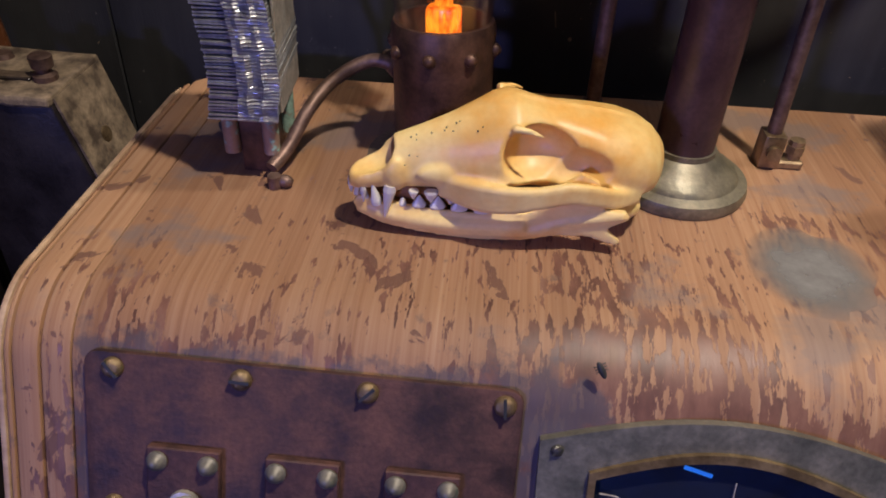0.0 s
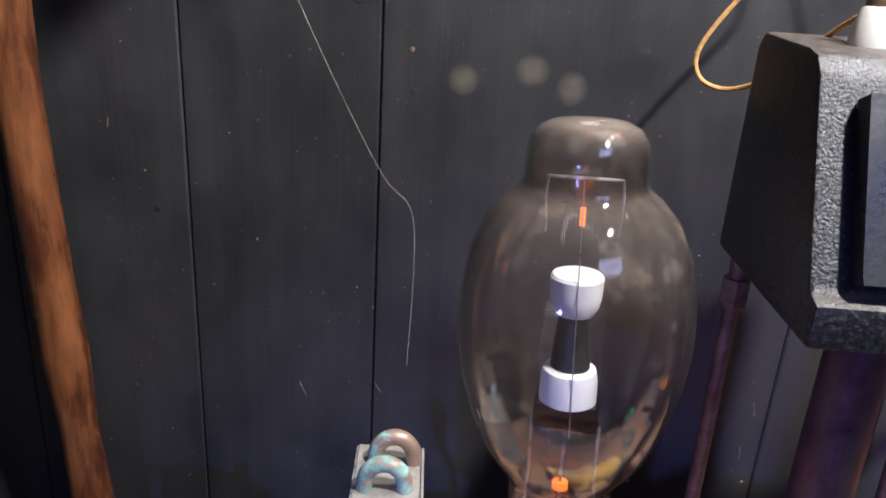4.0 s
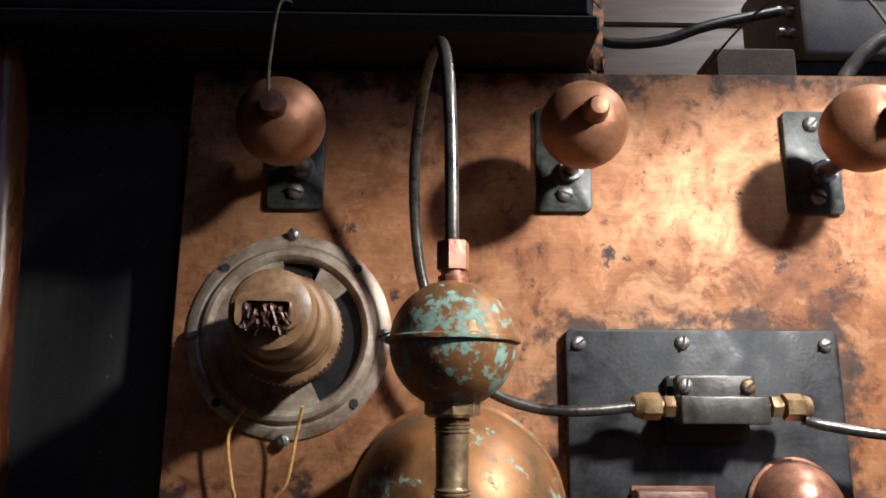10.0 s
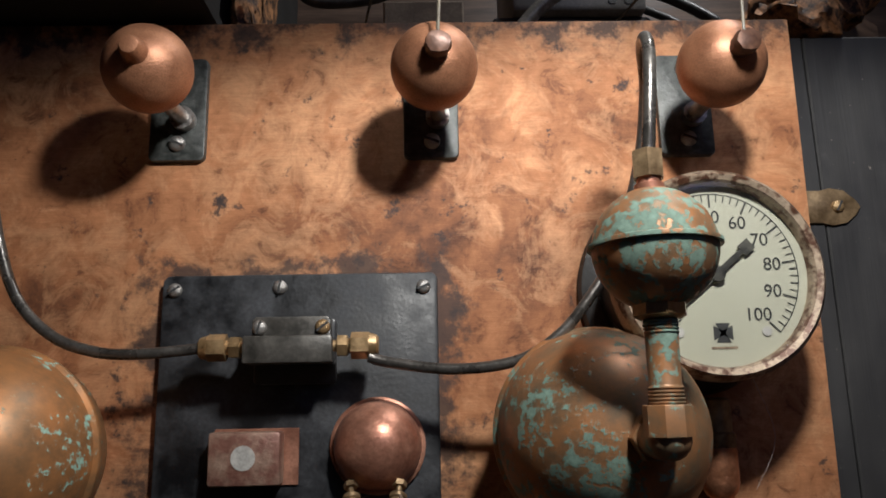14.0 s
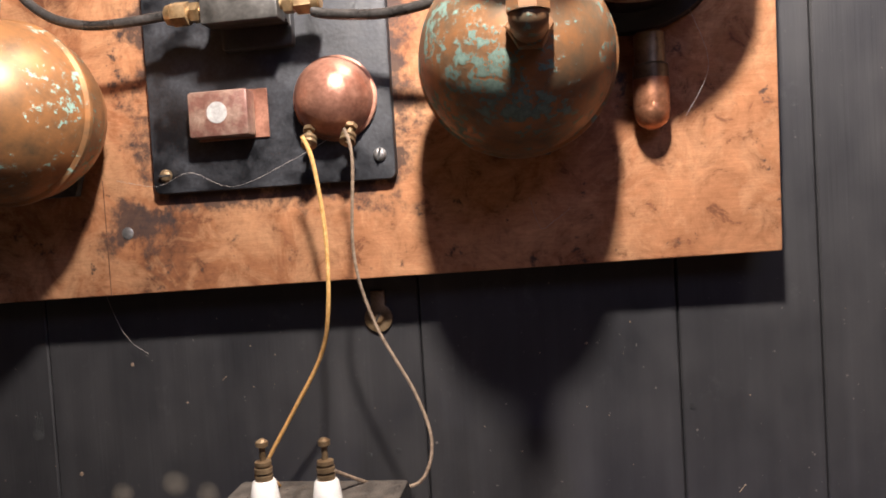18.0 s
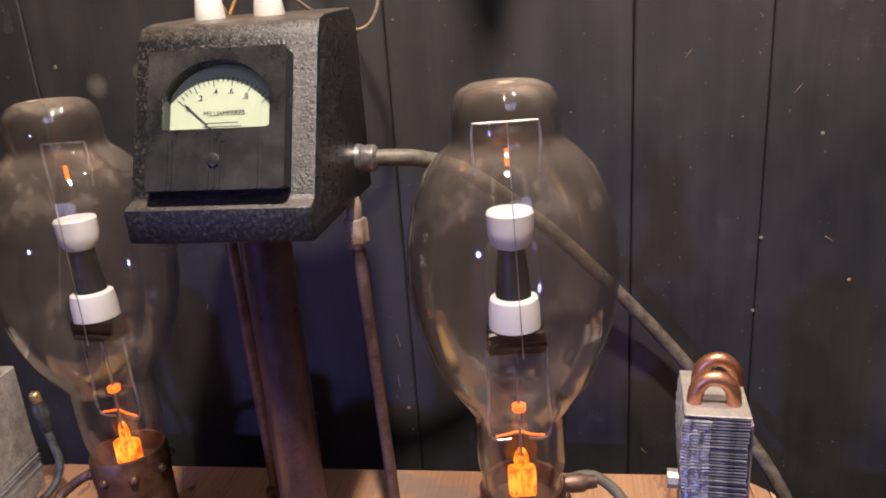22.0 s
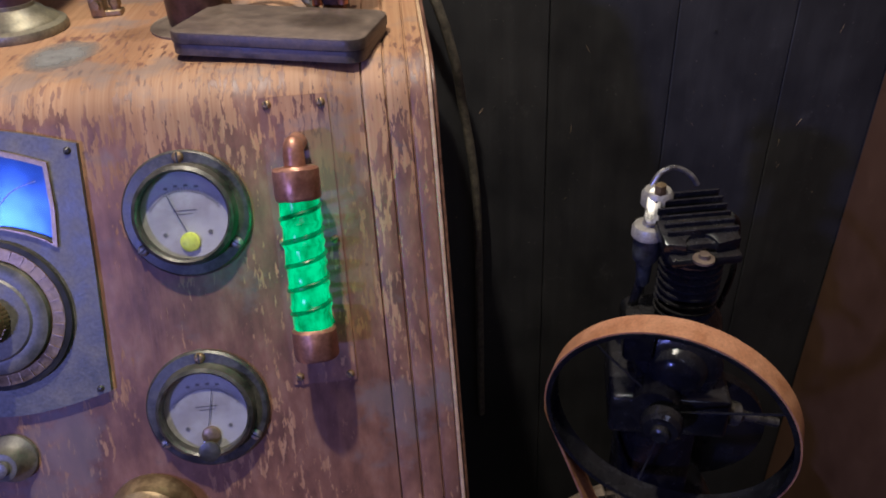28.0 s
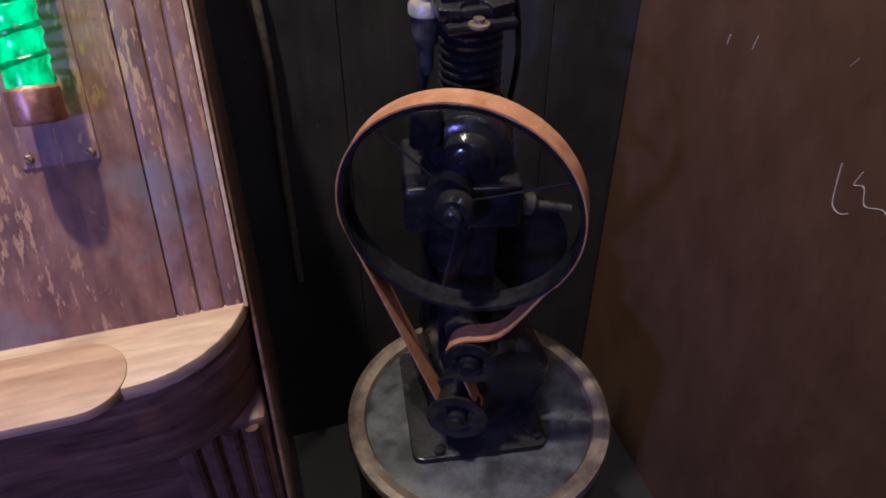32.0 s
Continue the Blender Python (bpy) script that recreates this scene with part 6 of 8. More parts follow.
for sd_ in (-1, 1):  # cheek arches, eye rim spikes, ear bones
    for dz in (-0.006, -0.003, 0.0, 0.003):
        hose(bm, [(0.044, sd_ * 0.0125, 0.0335 + 0.8 * dz), (0.06, sd_ * 0.0235, 0.034 + 1.2 * dz), (0.074, sd_ * 0.0298, 0.0352 + 1.1 * dz), (0.088, sd_ * 0.0325, 0.0375 + 0.8 * dz), (0.102, sd_ * 0.0335, 0.0405 + 0.8 * dz), (0.115, sd_ * 0.0325, 0.038 + 0.8 * dz), (0.127, sd_ * 0.029, 0.0335 + 0.7 * dz), (0.14, sd_ * 0.022, 0.0315 + 0.6 * dz)], 0.0034, 10, 6, 0.0024)
    hose(bm, [(0.074, sd_ * 0.0215, 0.0695), (0.082, sd_ * 0.0245, 0.069), (0.088, sd_ * 0.0258, 0.0665)], 0.0026, 10, 5, 0.0009)
    ellipsoid(bm, (0.134, sd_ * 0.0165, 0.02), (0.0105, 0.008, 0.0085), 14, 10)
    ellipsoid(bm, (0.0225, sd_ * 0.0105, 0.037), (0.006, 0.0034, 0.01), 12, 8)
    ellipsoid(bm, (0.045, sd_ * 0.0145, 0.039), (0.013, 0.0035, 0.006), 12, 8)
hose(bm, [(0.08, 0, 0.0765), (0.1, 0, 0.0715), (0.128, 0, 0.066), (0.148, 0, 0.0575)], 0.0016, 8, 6)
bm = baked(bm, [("REMESH", 0.0011), ("SMOOTH", 9)])
part("cranium", bm, M["bone"], skull, "smooth yellow cranium")
random.seed(21)
bm = B()
for k in range(16):
    px, ang = random.uniform(0.02, 0.072), random.uniform(0.1, 0.95)
    zt = 0.053 + (px - 0.02) * 0.42
    yy = (0.006 + 0.012 * ang) * (1 + (px - 0.02) * 9)
    ellipsoid(bm, (px, -yy * 0.8, zt - 0.013 * ang ** 1.6), (random.uniform(0.0003, 0.0005),) * 3, 6, 4)
dots = part("dirt_dots", bm, M["ink"], skull, "tiny black dirt dots")
tagged(dots, "tiny black dirt dots", kind="stuff")
# dark bodies fill the nose opening and mouth; their shade is in the colour
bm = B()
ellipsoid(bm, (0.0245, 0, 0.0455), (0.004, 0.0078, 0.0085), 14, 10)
part("nose_cavity", bm, M["bone_dark"], skull, "nose cavity filled with a shade-dark colour")
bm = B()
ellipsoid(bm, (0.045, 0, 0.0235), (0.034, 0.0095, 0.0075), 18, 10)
part("palate", bm, M["bone_dark"], skull, "shade-dark red-brown filling behind the teeth")
jaw_line = [(90, 25), (86, 21), (60, 17.5), (34, 17.5), (16, 20), (4, 22), (1.5, 17), (5, 11), (16, 5), (36, 1.5), (60, 0), (84, 3), (100, 9), (115, 10.5), (128, 6.5), (131, 9), (123, 16.5), (133, 24), (131, 28), (121, 27.5), (116, 44), (108, 48), (100, 40)]
bm = B()
for sd_ in (-1, 1):
    def jy(x, o):
        return sd_ * (0.0035 + 0.00021 * x + (0.000035 * (x - 60) if x > 60 else 0) + o)
    t = bmesh.new()
    lo = [t.verts.new((x / 1000, jy(x, -0.0016), z / 1000)) for x, z in jaw_line]
    hi = [t.verts.new((x / 1000, jy(x, 0.0019), z / 1000)) for x, z in jaw_line]
    t.faces.new(lo)
    t.faces.new(hi)
    for i in range(len(lo)):
        j = (i + 1) % len(lo)
        t.faces.new((lo[i], lo[j], hi[j], hi[i]))
    bmesh.ops.recalc_face_normals(t, faces=t.faces[:])
    merge(bm, t)
    hose(bm, [(0.006, 0, 0.0145), (0.02, sd_ * 0.0065, 0.0115), (0.05, sd_ * 0.0142, 0.0095), (0.085, sd_ * 0.0225, 0.0125)], 0.0064, 12, 6, 0.0048)
    hose(bm, [(0.05, sd_ * 0.0142, 0.006), (0.085, sd_ * 0.0225, 0.009), (0.105, sd_ * 0.0272, 0.018), (0.13, sd_ * 0.0335, 0.0255)], 0.0042, 10, 6, 0.0032)
bm = baked(bm, [("REMESH", 0.0011), ("SMOOTH", 4)])
part("lower_jaw", bm, M["bone"], skull, "pale lower jaw bone")
bm = B()
lathe(bm, [(0.0, 0), (0.9, 0.0), (1.0, 0.18), (0.62, 0.55), (0.2, 0.92), (0, 1.0)], None, 9)
tooth = to_mesh("tooth", bm, M["tooth"])


def add_tooth(x, y, z, w, d, h, lean=0.0):
    t = new("tooth", tooth)
    t.parent = skull
    t.matrix_local = pose(x, y, z, 0, lean, 0) @ Matrix.Diagonal((w, d, h, 1))


for s in (-1, 1):
    for k in range(3):
        add_tooth(0.001 + 0.003 * k, s * (0.0016 + 0.003 * k), 0.0285, 0.0017, 0.0015, -0.008 - 0.001 * k)
        add_tooth(0.0035 + 0.0025 * k, s * (0.0015 + 0.0022 * k), 0.0195, 0.0014, 0.0013, 0.006)
    add_tooth(0.020, s * 0.0115, 0.0315, 0.0033, 0.0026, -0.0205, 8)
    add_tooth(0.0135, s * 0.0092, 0.0185, 0.0028, 0.0024, 0.0135, -10)
    for x, w, h in ((0.031, 0.0026, 0.006), (0.0395, 0.0038, 0.0075), (0.049, 0.0042, 0.008), (0.060, 0.006, 0.0105), (0.0705, 0.0055, 0.0075), (0.078, 0.0035, 0.005)):
        add_tooth(x, s * (0.0118 + 0.00013 * (x * 1000 - 25)), 0.029, w, 0.0024, -h)
    for x, w, h in ((0.026, 0.0022, 0.005), (0.034, 0.0038, 0.007), (0.043, 0.0042, 0.0075), (0.0535, 0.0046, 0.008), (0.066, 0.0065, 0.0095), (0.0775, 0.004, 0.005)):
        add_tooth(x, s * (0.0035 + 0.00021 * x * 1000), 0.0175, w, 0.0022, h)

# ---- sloping front of the cabinet ----
plate2 = thing("control_plate", on_front(0.0322, -0.112), "dark patinated copper control plate with screw heads", "plate")
bm = B()
prism(bm, rrect(0.181, 0.19, 0.006, 5), 0, 0.0026, None, 0.0006)
part("plate_sheet", bm, M["plate_copper"], plate2, "violet-brown patinated sheet")
for x in (-0.078, -0.0245, 0.0275, 0.083):
    screw(plate2, pose(x, 0.0885, 0.0026), 0.0046, "brass_old", 20 + 900 * x)
for y in (0.026, -0.038, -0.085):
    for x in (-0.079, 0.083):
        screw(plate2, pose(x, y, 0.0026), 0.0042, "brass_old", 60 * y * 40)
for x in (-0.0152, 0.0349, 0.0846):
    sw = thing("jack_switch", on_front(x, -0.082, 0.0026), "small blued steel switch plate with a toggle nut", "switch", "switches on the control plate")
    bm = B()
    box(bm, -0.0155, 0.0155, -0.027, 0.0265, 0, 0.004, 0.0006)
    part("switch_plate", bm, M["plate_copper"], sw)
    for a, b in ((-0.0108, 0.0205), (0.0108, 0.0205), (-0.0108, -0.0215), (0.0108, -0.0215)):
        bm = B()
        lathe(bm, [(0.0044, 0.004), (0.0044, 0.0052), (0.0036, 0.0058), (0.0028, 0.0078), (0.0012, 0.009), (0, 0.0092)], pose(a, b, 0), 14)
        part("dome_screw", bm, M["bezel"], sw)
    bm = B()
    lathe(bm, [(0.0068, 0.004), (0.0068, 0.0065), (0.0052, 0.007), (0.0052, 0.0125), (0.0033, 0.0128), (0.0033, 0.006), (0, 0.006)], pose(0.001, 0.0015, 0), 18)
    part("toggle_nut", bm, M["alu_dusty"], sw, "worn nickel bushing")

esc = thing("tuning_dial", on_front(0.2065, -0.124), "bronze radio escutcheon with cracked blue-reflecting dial window and tuning disc", "tuning dial")
bm = B()
HW = 0.076
top = [(-HW + 2 * HW * k / 16, 0.088 + 0.0145 * math.sin(math.pi * k / 16)) for k in range(17)]
bot = [(HW * 0.93 - 2 * HW * 0.93 * k / 16, -0.089 - 0.0125 * math.sin(math.pi * k / 16)) for k in range(17)]
outer = top[::-1] + [(-HW * 0.975, 0.0), ] + bot[::-1] + [(HW * 0.975, 0.0)]
win_top = [(-0.0525 + 0.105 * k / 16, 0.0745 + 0.0125 * math.sin(math.pi * k / 16)) for k in range(17)]
win_bot = [(0.05 - 0.1 * k / 16, 0.0215 + 0.0155 * math.sin(math.pi * k / 16) ** 0.8) for k in range(17)]
inner = win_top[::-1] + [(-0.0525, 0.045)] + win_bot[::-1] + [(0.0525, 0.045)]
frame_prism(bm, outer, inner, 0, 0.0045)
part("escutcheon", bm, M["bezel"], esc, "grey-green bronze plate")
bm = B()
frame_prism(bm, [(x * 1.055, 0.05 + (y - 0.05) * 1.1) for x, y in inner], inner, 0.0045, 0.007)
part("window_lip", bm, M["brass_old"], esc, "raised worn lip round the window")
# the card is no lamp; its weak emission stands for blue reflected in the pane
bm = B()
prism(bm, [(x * 1.02, 0.05 + (y - 0.05) * 1.03) for x, y in inner], -0.0004, 0.0003)
part("lit_card", bm, M["blue_dial"], esc, "dark dial card with a faint painted blue glow")
# reflection of a lamp in the pane, made as a small glowing strip
bm = B()
box(bm, -0.036, -0.024, 0.0735, 0.0752, 0.0004, 0.0008, m=pose(0, 0, 0, 0, 0, -14))
part("lamp_reflection", bm, M["blue_bright"], esc, "glowing blue strip painted as a lamp's reflection")
bm = B()
random.seed(4)
for k in range(10):
    a = radians(random.uniform(15, 80))
    p = (-0.05 + random.uniform(0, 0.006), 0.066 - 0.004 * k)
    L = random.uniform(0.012, 0.034)
    hose(bm, [(p[0], p[1], 0.0024), (p[0] + L * 0.5, p[1] - L * 0.25 + 0.003, 0.0026), (p[0] + L, p[1] - L * 0.8, 0.0024)], 0.00035, 5, 3)
for x0, x1 in ((0.002, 0.004), (0.004, 0.02), (0.006, 0.044)):
    hose(bm, [(x0, 0.038, 0.0024), ((x0 + x1) / 2, 0.058, 0.0026), (x1, 0.078 - x1 * 0.3, 0.0024)], 0.0003, 5, 3)
part("cracks", bm, M["dust_fluff"], esc, "white cracks in the dial window")
bm = B()
prism(bm, [(x * 0.995, y) for x, y in inner], 0.0018, 0.0022)
g = part("window_glass", bm, M["glass_hazy"], esc, "grimy cracked window pane")
g.visible_shadow = False
disc = pose(0.0, -0.026, 0.0045)
bm = B()
lathe(bm, [(0.0545, 0), (0.0545, 0.0035), (0.051, 0.0042), (0.049, 0.0028)], disc, 48)
part("ring_groove", bm, M["bakelite"], esc)
bm = B()
lathe(bm, [(0.0505, 0.001), (0.0505, 0.0048), (0.0425, 0.0056), (0.0415, 0.004)], disc, 48)
for k in range(34):
    a = radians(k * 360 / 34)
    box(bm, 0.0425, 0.0498, -0.0004, 0.0004, 0.0046, 0.0058, m=disc @ pose(0, 0, 0, 0, 0, math.degrees(a)))
part("band_ring", bm, M["brass_old"], esc, "worn numbered ring")
bm = B()
lathe(bm, [(0.0412, 0.003), (0.0408, 0.009), (0.037, 0.0105), (0.031, 0.0102), (0.0295, 0.0115), (0.02, 0.0125), (0.0, 0.013)], disc, 48)
part("tuning_disc", bm, M["bezel"], esc, "grey metal tuning disc")
bm = B()
lathe(bm, [(0.0165, 0.012), (0.0168, 0.02), (0.0155, 0.023), (0.0115, 0.0235), (0.011, 0.034), (0.009, 0.0365), (0, 0.037)], disc, 30)
knob = part("tuning_knob", bm, M["brass_old"], esc, "knurled brass knob with dark centre")
bm = B()
for k in range(36):
    box(bm, 0.0163, 0.0174, -0.0007, 0.0007, 0.0128, 0.0205, m=disc @ pose(0, 0, 0, 0, 0, k * 10))
tagged(part("knurling", bm, M["brass_old"], knob), "fine knurling", kind="stuff")
bm = B()
lathe(bm, [(0.0082, 0.0), (0.0088, 0.012), (0.007, 0.018), (0.0045, 0.019), (0.0045, 0.025), (0, 0.026)], pose(-0.029, -0.073, 0.0045), 18)
part("side_knob", bm, M["brass_old"], esc)
for x, y in ((-0.069, 0.0845), (0.0695, 0.0835), (0.0635, -0.0865), (-0.0635, -0.0865)):
    screw(esc, pose(x, y, 0.0045), 0.0026, "dark_steel", 40)
bm = B()
for a in (70, 112):
    box(bm, 0.021, 0.026, -0.0008, 0.0008, 0.0105, 0.0145, m=disc @ pose(0, 0, 0, 0, 0, a))
part("pointer_pins", bm, M["heat_copper"], esc)


def round_meter(m, lab, needle, dot):
    ob = thing("panel_meter", m, lab, "meter", "round meters on the cabinet")
    bm = B()
    lathe(bm, [(0.0445, 0), (0.0445, 0.003), (0.043, 0.0045), (0.036, 0.005), (0.0345, 0.013), (0.032, 0.0145), (0.0305, 0.013), (0.0305, 0.006)], None, 48)
    part("bezel", bm, M["meter_bezel"], ob, "dark blackened bronze bezel")
    bm = B()
    lathe(bm, [(0.0307, 0.0035), (0.0307, 0.006), (0, 0.0061)], None, 40)
    part("card", bm, M["paper_violet"], ob, "pale meter card")
    bm = B()
    for k in range(31):
        a = radians(145 - 110 * k / 30)
        q = pose(0, -0.012, 0.0062) @ pose(0, 0, 0, 0, 0, math.degrees(a))
        box(bm, 0.0285 if k % 5 else 0.027, 0.031, -0.00014, 0.00014, 0, 0.0002, m=q)
        box(bm, 0.0283, 0.0286, -0.001, 0.001, 0, 0.0002, m=q)
    part("scale_marks", bm, M["faded_print"], ob, "fine faded scale arc")
    bm = B()
    q = pose(0, -0.012, 0.0075) @ pose(0, 0, 0, 0, 0, needle)
    box(bm, 0.0, 0.0285, -0.00022, 0.00022, 0, 0.0003, m=q)
    part("needle", bm, M["ink"], ob, "thin dark needle")
    bm = B()
    for x in (-0.011, -0.004, 0.003, 0.01):
        box(bm, x - 0.0014, x + 0.0014, 0.0195 - 12 * x * x, 0.021 - 12 * x * x, 0.0062, 0.0064)
    for y, w in ((0.003, 0.016), (0.0005, 0.011)):
        box(bm, -w / 2, w / 2, y - 0.0003, y + 0.0003, 0.0062, 0.0064)
    for x in (-0.0155, 0.0155):
        lathe(bm, [(0.0016, 0.0061), (0.0016, 0.0066), (0, 0.0067)], pose(x, -0.013, 0), 10)
    part("printing", bm, M["faded_print"], ob, "faded bars of print")
    bm = B()
    lathe(bm, [(0.0068, 0.0061), (0.0068, 0.008), (0.005, 0.0088), (0, 0.009)], pose(0.001, -0.019, 0), 20)
    part("hub_cover", bm, M["yellow_glow" if dot else "brass_old"], ob, "yellow hub cover" if dot else "dark brass hub cover")
    if not dot:
        bm = B()
        lathe(bm, [(0.0078, 0.0125), (0.0078, 0.0145), (0.0045, 0.0155), (0, 0.0152)], pose(0, -0.029, 0), 20)
        part("zero_screw", bm, M["meter_bezel"], ob)
    bm = B()
    lathe(bm, [(0.0306, 0.0118), (0.0306, 0.0122), (0, 0.0124)], None, 36)
    g = part("glass", bm, M["glass_clear"], ob)
    g.visible_shadow = False
    for a in (90, 215, 325):
        screw(ob, pose(0.0395 * math.cos(radians(a)), 0.0395 * math.sin(radians(a)), 0.0045), 0.004, "steel" if a != 90 else "brass_old", a)
    return ob


round_meter(on_front(0.3485, -0.0905), "round panel meter with pale dial and yellow dot", 112, True)
round_meter(on_front(0.343, -0.234), "round panel meter with violet-lit dial and dark hub", 78, False)

tube = thing("green_tube_lamp", on_front(0.4285, -0.1205), "glowing green glass tube between copper caps on a plate", "lamp")
bm = B()
prism(bm, rrect(0.047, 0.207, 0.002, 3, 0.0015, 0.001), 0.0, 0.0014, pose(0, 0, -TOP_Z) @ tube.matrix_world)
plate3 = part("back_plate", bm, M["veneer"], tube, "thin worn back plate")
plate3.matrix_local = tube.matrix_world.inverted() @ pose(0, 0, TOP_Z)
for x, y in ((-0.0165, 0.0995), (0.02, 0.0985), (-0.0165, 0.004), (0.02, 0.003), (-0.0165, -0.0965), (0.02, -0.0975)):
    screw(tube, pose(x, y, 0.0016), 0.003, "brass", 30 + y * 800)
q = pose(0.0015, 0, 0.026, -90, 0, 0)
bm = B()
prof = [(0.0132, -0.053), (0.0136, -0.05)]
for k in range(5):
    z = -0.038 + k * 0.0145
    prof += [(0.0132, z - 0.002), (0.0142, z), (0.0145, z + 0.0014), (0.0136, z + 0.003)]
lathe(bm, prof + [(0.0136, 0.033), (0.0132, 0.037)], q, 28)
for v in bm.verts:
    v.co += 0.0006 * noise.noise_vector(v.co * 120)
gg = part("green_glass", bm, M["green"], tube, "lit green ribbed glass")
gg.visible_shadow = False
# sunken coil for the glass ribs; their darker bands are put in its dim glow
bm = B()
hose(bm, [q @ Vector((0.0132 * math.cos(0.5 * k), 0.0132 * math.sin(0.5 * k), -0.05 + 0.0013 * k)) for k in range(64)], 0.0019, 8, 3)
part("coiled_wire", bm, M["dark_green"], tube, "dim green coil standing for the darker ribs of the glass")
lamp("tube_lamp", "POINT", tube.matrix_world @ pose(0.0015, 0.005, 0.026), 0.08, (0.02, 1.0, 0.3), 0.008)
for z0, z1, k in ((0.036, 0.058, "copper_small"), (-0.074, -0.052, "copper_small")):
    bm = B()
    lathe(bm, [(0.0146, z0), (0.0154, z0 + 0.002), (0.0154, z1 - 0.002), (0.0138, z1)], q, 28)
    for v in bm.verts:
        v.co += 0.0005 * noise.noise_vector(v.co * 240)
    part("end_cap", bm, M[k], tube, "hammered copper cap")
bm = B()
ellipsoid(bm, (0.0015, 0.069, 0.024), (0.0072, 0.0095, 0.0072), 14, 10)
rod(bm, (0.0015, 0.056, 0.026), (0.0015, 0.068, 0.025), 0.0072, 14)
rod(bm, (0.0015, 0.071, 0.024), (0.0015, 0.073, 0.0016), 0.0068, 14)
part("elbow_fitting", bm, M["copper_small"], tube, "copper elbow into the cabinet")

for x, sl, r, k, lab in ((0.197, -0.2585, 0.0185, "bezel", "small dark control knob"), (0.292, -0.316, 0.034, "brass_old", "large domed brass knob")):
    bm = B()
    if k == "bezel":
        lathe(bm, [(r, 0), (r, 0.003), (r * 0.72, 0.007), (r * 0.6, 0.011), (r * 0.58, 0.017), (r * 0.3, 0.018)], None, 30)
    else:
        lathe(bm, [(r, 0), (r, 0.006), (r * 0.94, 0.01), (r * 0.9, 0.02), (r * 0.78, 0.024), (r * 0.5, 0.0265), (0, 0.027)], None, 40)
    kn = part("control_knob", bm, M[k], cab, lab)
    kn.matrix_local = pose(0, 0, -TOP_Z) @ on_front(x, sl)
    bm = B()
    if k == "bezel":
        lathe(bm, [(0.006, 0.017), (0.006, 0.021), (0.0035, 0.022), (0, 0.0215)], None, 18)
        part("centre_cap", bm, M["steel"], kn)
    else:
        lathe(bm, [(0.006, 0), (0.006, 0.006), (0, 0.008)], pose(r * 0.8, -0.002, 0.012, 0, 70, 0), 14)
        part("set_screw", bm, M["bezel"], kn)

# ---- cables and small parts on the cabinet top ----
for pts, r, k, lab in (
        (((0.262, 0.448, 1.428), (0.29, 0.455, 1.425), (0.32, 0.475, 1.408), (0.37, 0.53, 1.35), (0.43, 0.553, 1.28), (0.475, 0.557, 1.225), (0.512, 0.54, 1.182), (0.543, 0.525, 1.13), (0.562, 0.53, 1.06), (0.57, 0.545, 1.0), (0.578, 0.55, 0.94), (0.583, 0.553, 0.87), (0.583, 0.555, 0.76), (0.58, 0.556, 0.5)), 0.0052, "cable_grey", "black rubber cable from the meter box down behind the cabinet"),
        (((0.376, 0.415, 1.224), (0.392, 0.421, 1.223), (0.408, 0.416, 1.213), (0.422, 0.403, 1.192), (0.434, 0.392, 1.173), (0.444, 0.388, 1.162)), 0.0036, "cable_grey", "grey-green cable from the tube socket to the heat sink"),
        (((0.05, 0.426, 1.203), (0.037, 0.43, 1.2055), (0.025, 0.428, 1.202), (0.012, 0.42, 1.194), (0.003, 0.406, 1.184), (-0.004, 0.391, 1.171), (-0.01, 0.379, 1.165)), 0.0036, "rod", "brown cable from the tube socket to the heat sink")):
    bm = B()
    hose(bm, pts, r, 12, 8)
    single("cable", bm, M[k], lab, "cable", "cables")
for x, y, z, ax, lab in ((0.374, 0.412, 1.223, 40, "dusty cable plug at a tube socket"), (0.05, 0.425, 1.203, 150, "rusty cable plug at a tube socket")):
    bm = B()
    q = pose(x, y, z, 0, 90, ax - 30)
    lathe(bm, [(0.0055, 0), (0.006, 0.003), (0.006, 0.011), (0.0045, 0.014), (0.004, 0.02)], q, 16)
    single("cable_plug", bm, M["rod"], lab, "plug", "cable plugs")
plug = thing("cable_connector", pose(-0.0285, 0.47, 1.16), "brass-tipped grey connector on a dusty blue-grey cable", "connector")
bm = B()
lathe(bm, [(0.0026, 0.078), (0.0042, 0.0785), (0.0042, 0.0855), (0.003, 0.087), (0, 0.0872)], pose(0, 0, 0, 0, -6, 0), 14)
part("brass_tip", bm, M["brass"], plug, "bright brass tip")
bm = B()
lathe(bm, [(0.0035, 0.052), (0.0052, 0.056), (0.0062, 0.066), (0.006, 0.072), (0.0045, 0.078), (0, 0.0785)], pose(0, 0, 0, 0, -6, 0), 16)
part("connector_body", bm, M["bracket"], plug, "blue-grey connector body")
bm = B()
hose(bm, [(-0.006, 0, 0.053), (-0.002, -0.002, 0.04), (0.003, -0.006, 0.026), (0.002, -0.018, 0.012), (-0.008, -0.036, 0.004), (-0.022, -0.05, 0.003)], 0.0032, 10, 8)
part("cable_tail", bm, M["bracket"], plug)
# small fitting behind the left heat sink
bm = B()
ellipsoid(bm, (-0.002, 0.373, 1.1615), (0.0045, 0.0035, 0.0035), 10, 8)
rod(bm, (-0.007, 0.372, 1.158), (-0.007, 0.372, 1.165), 0.0036, 12)
single("copper_joint", bm, M["rod"], "small oxidised copper joint beside the heat sink", "fitting")

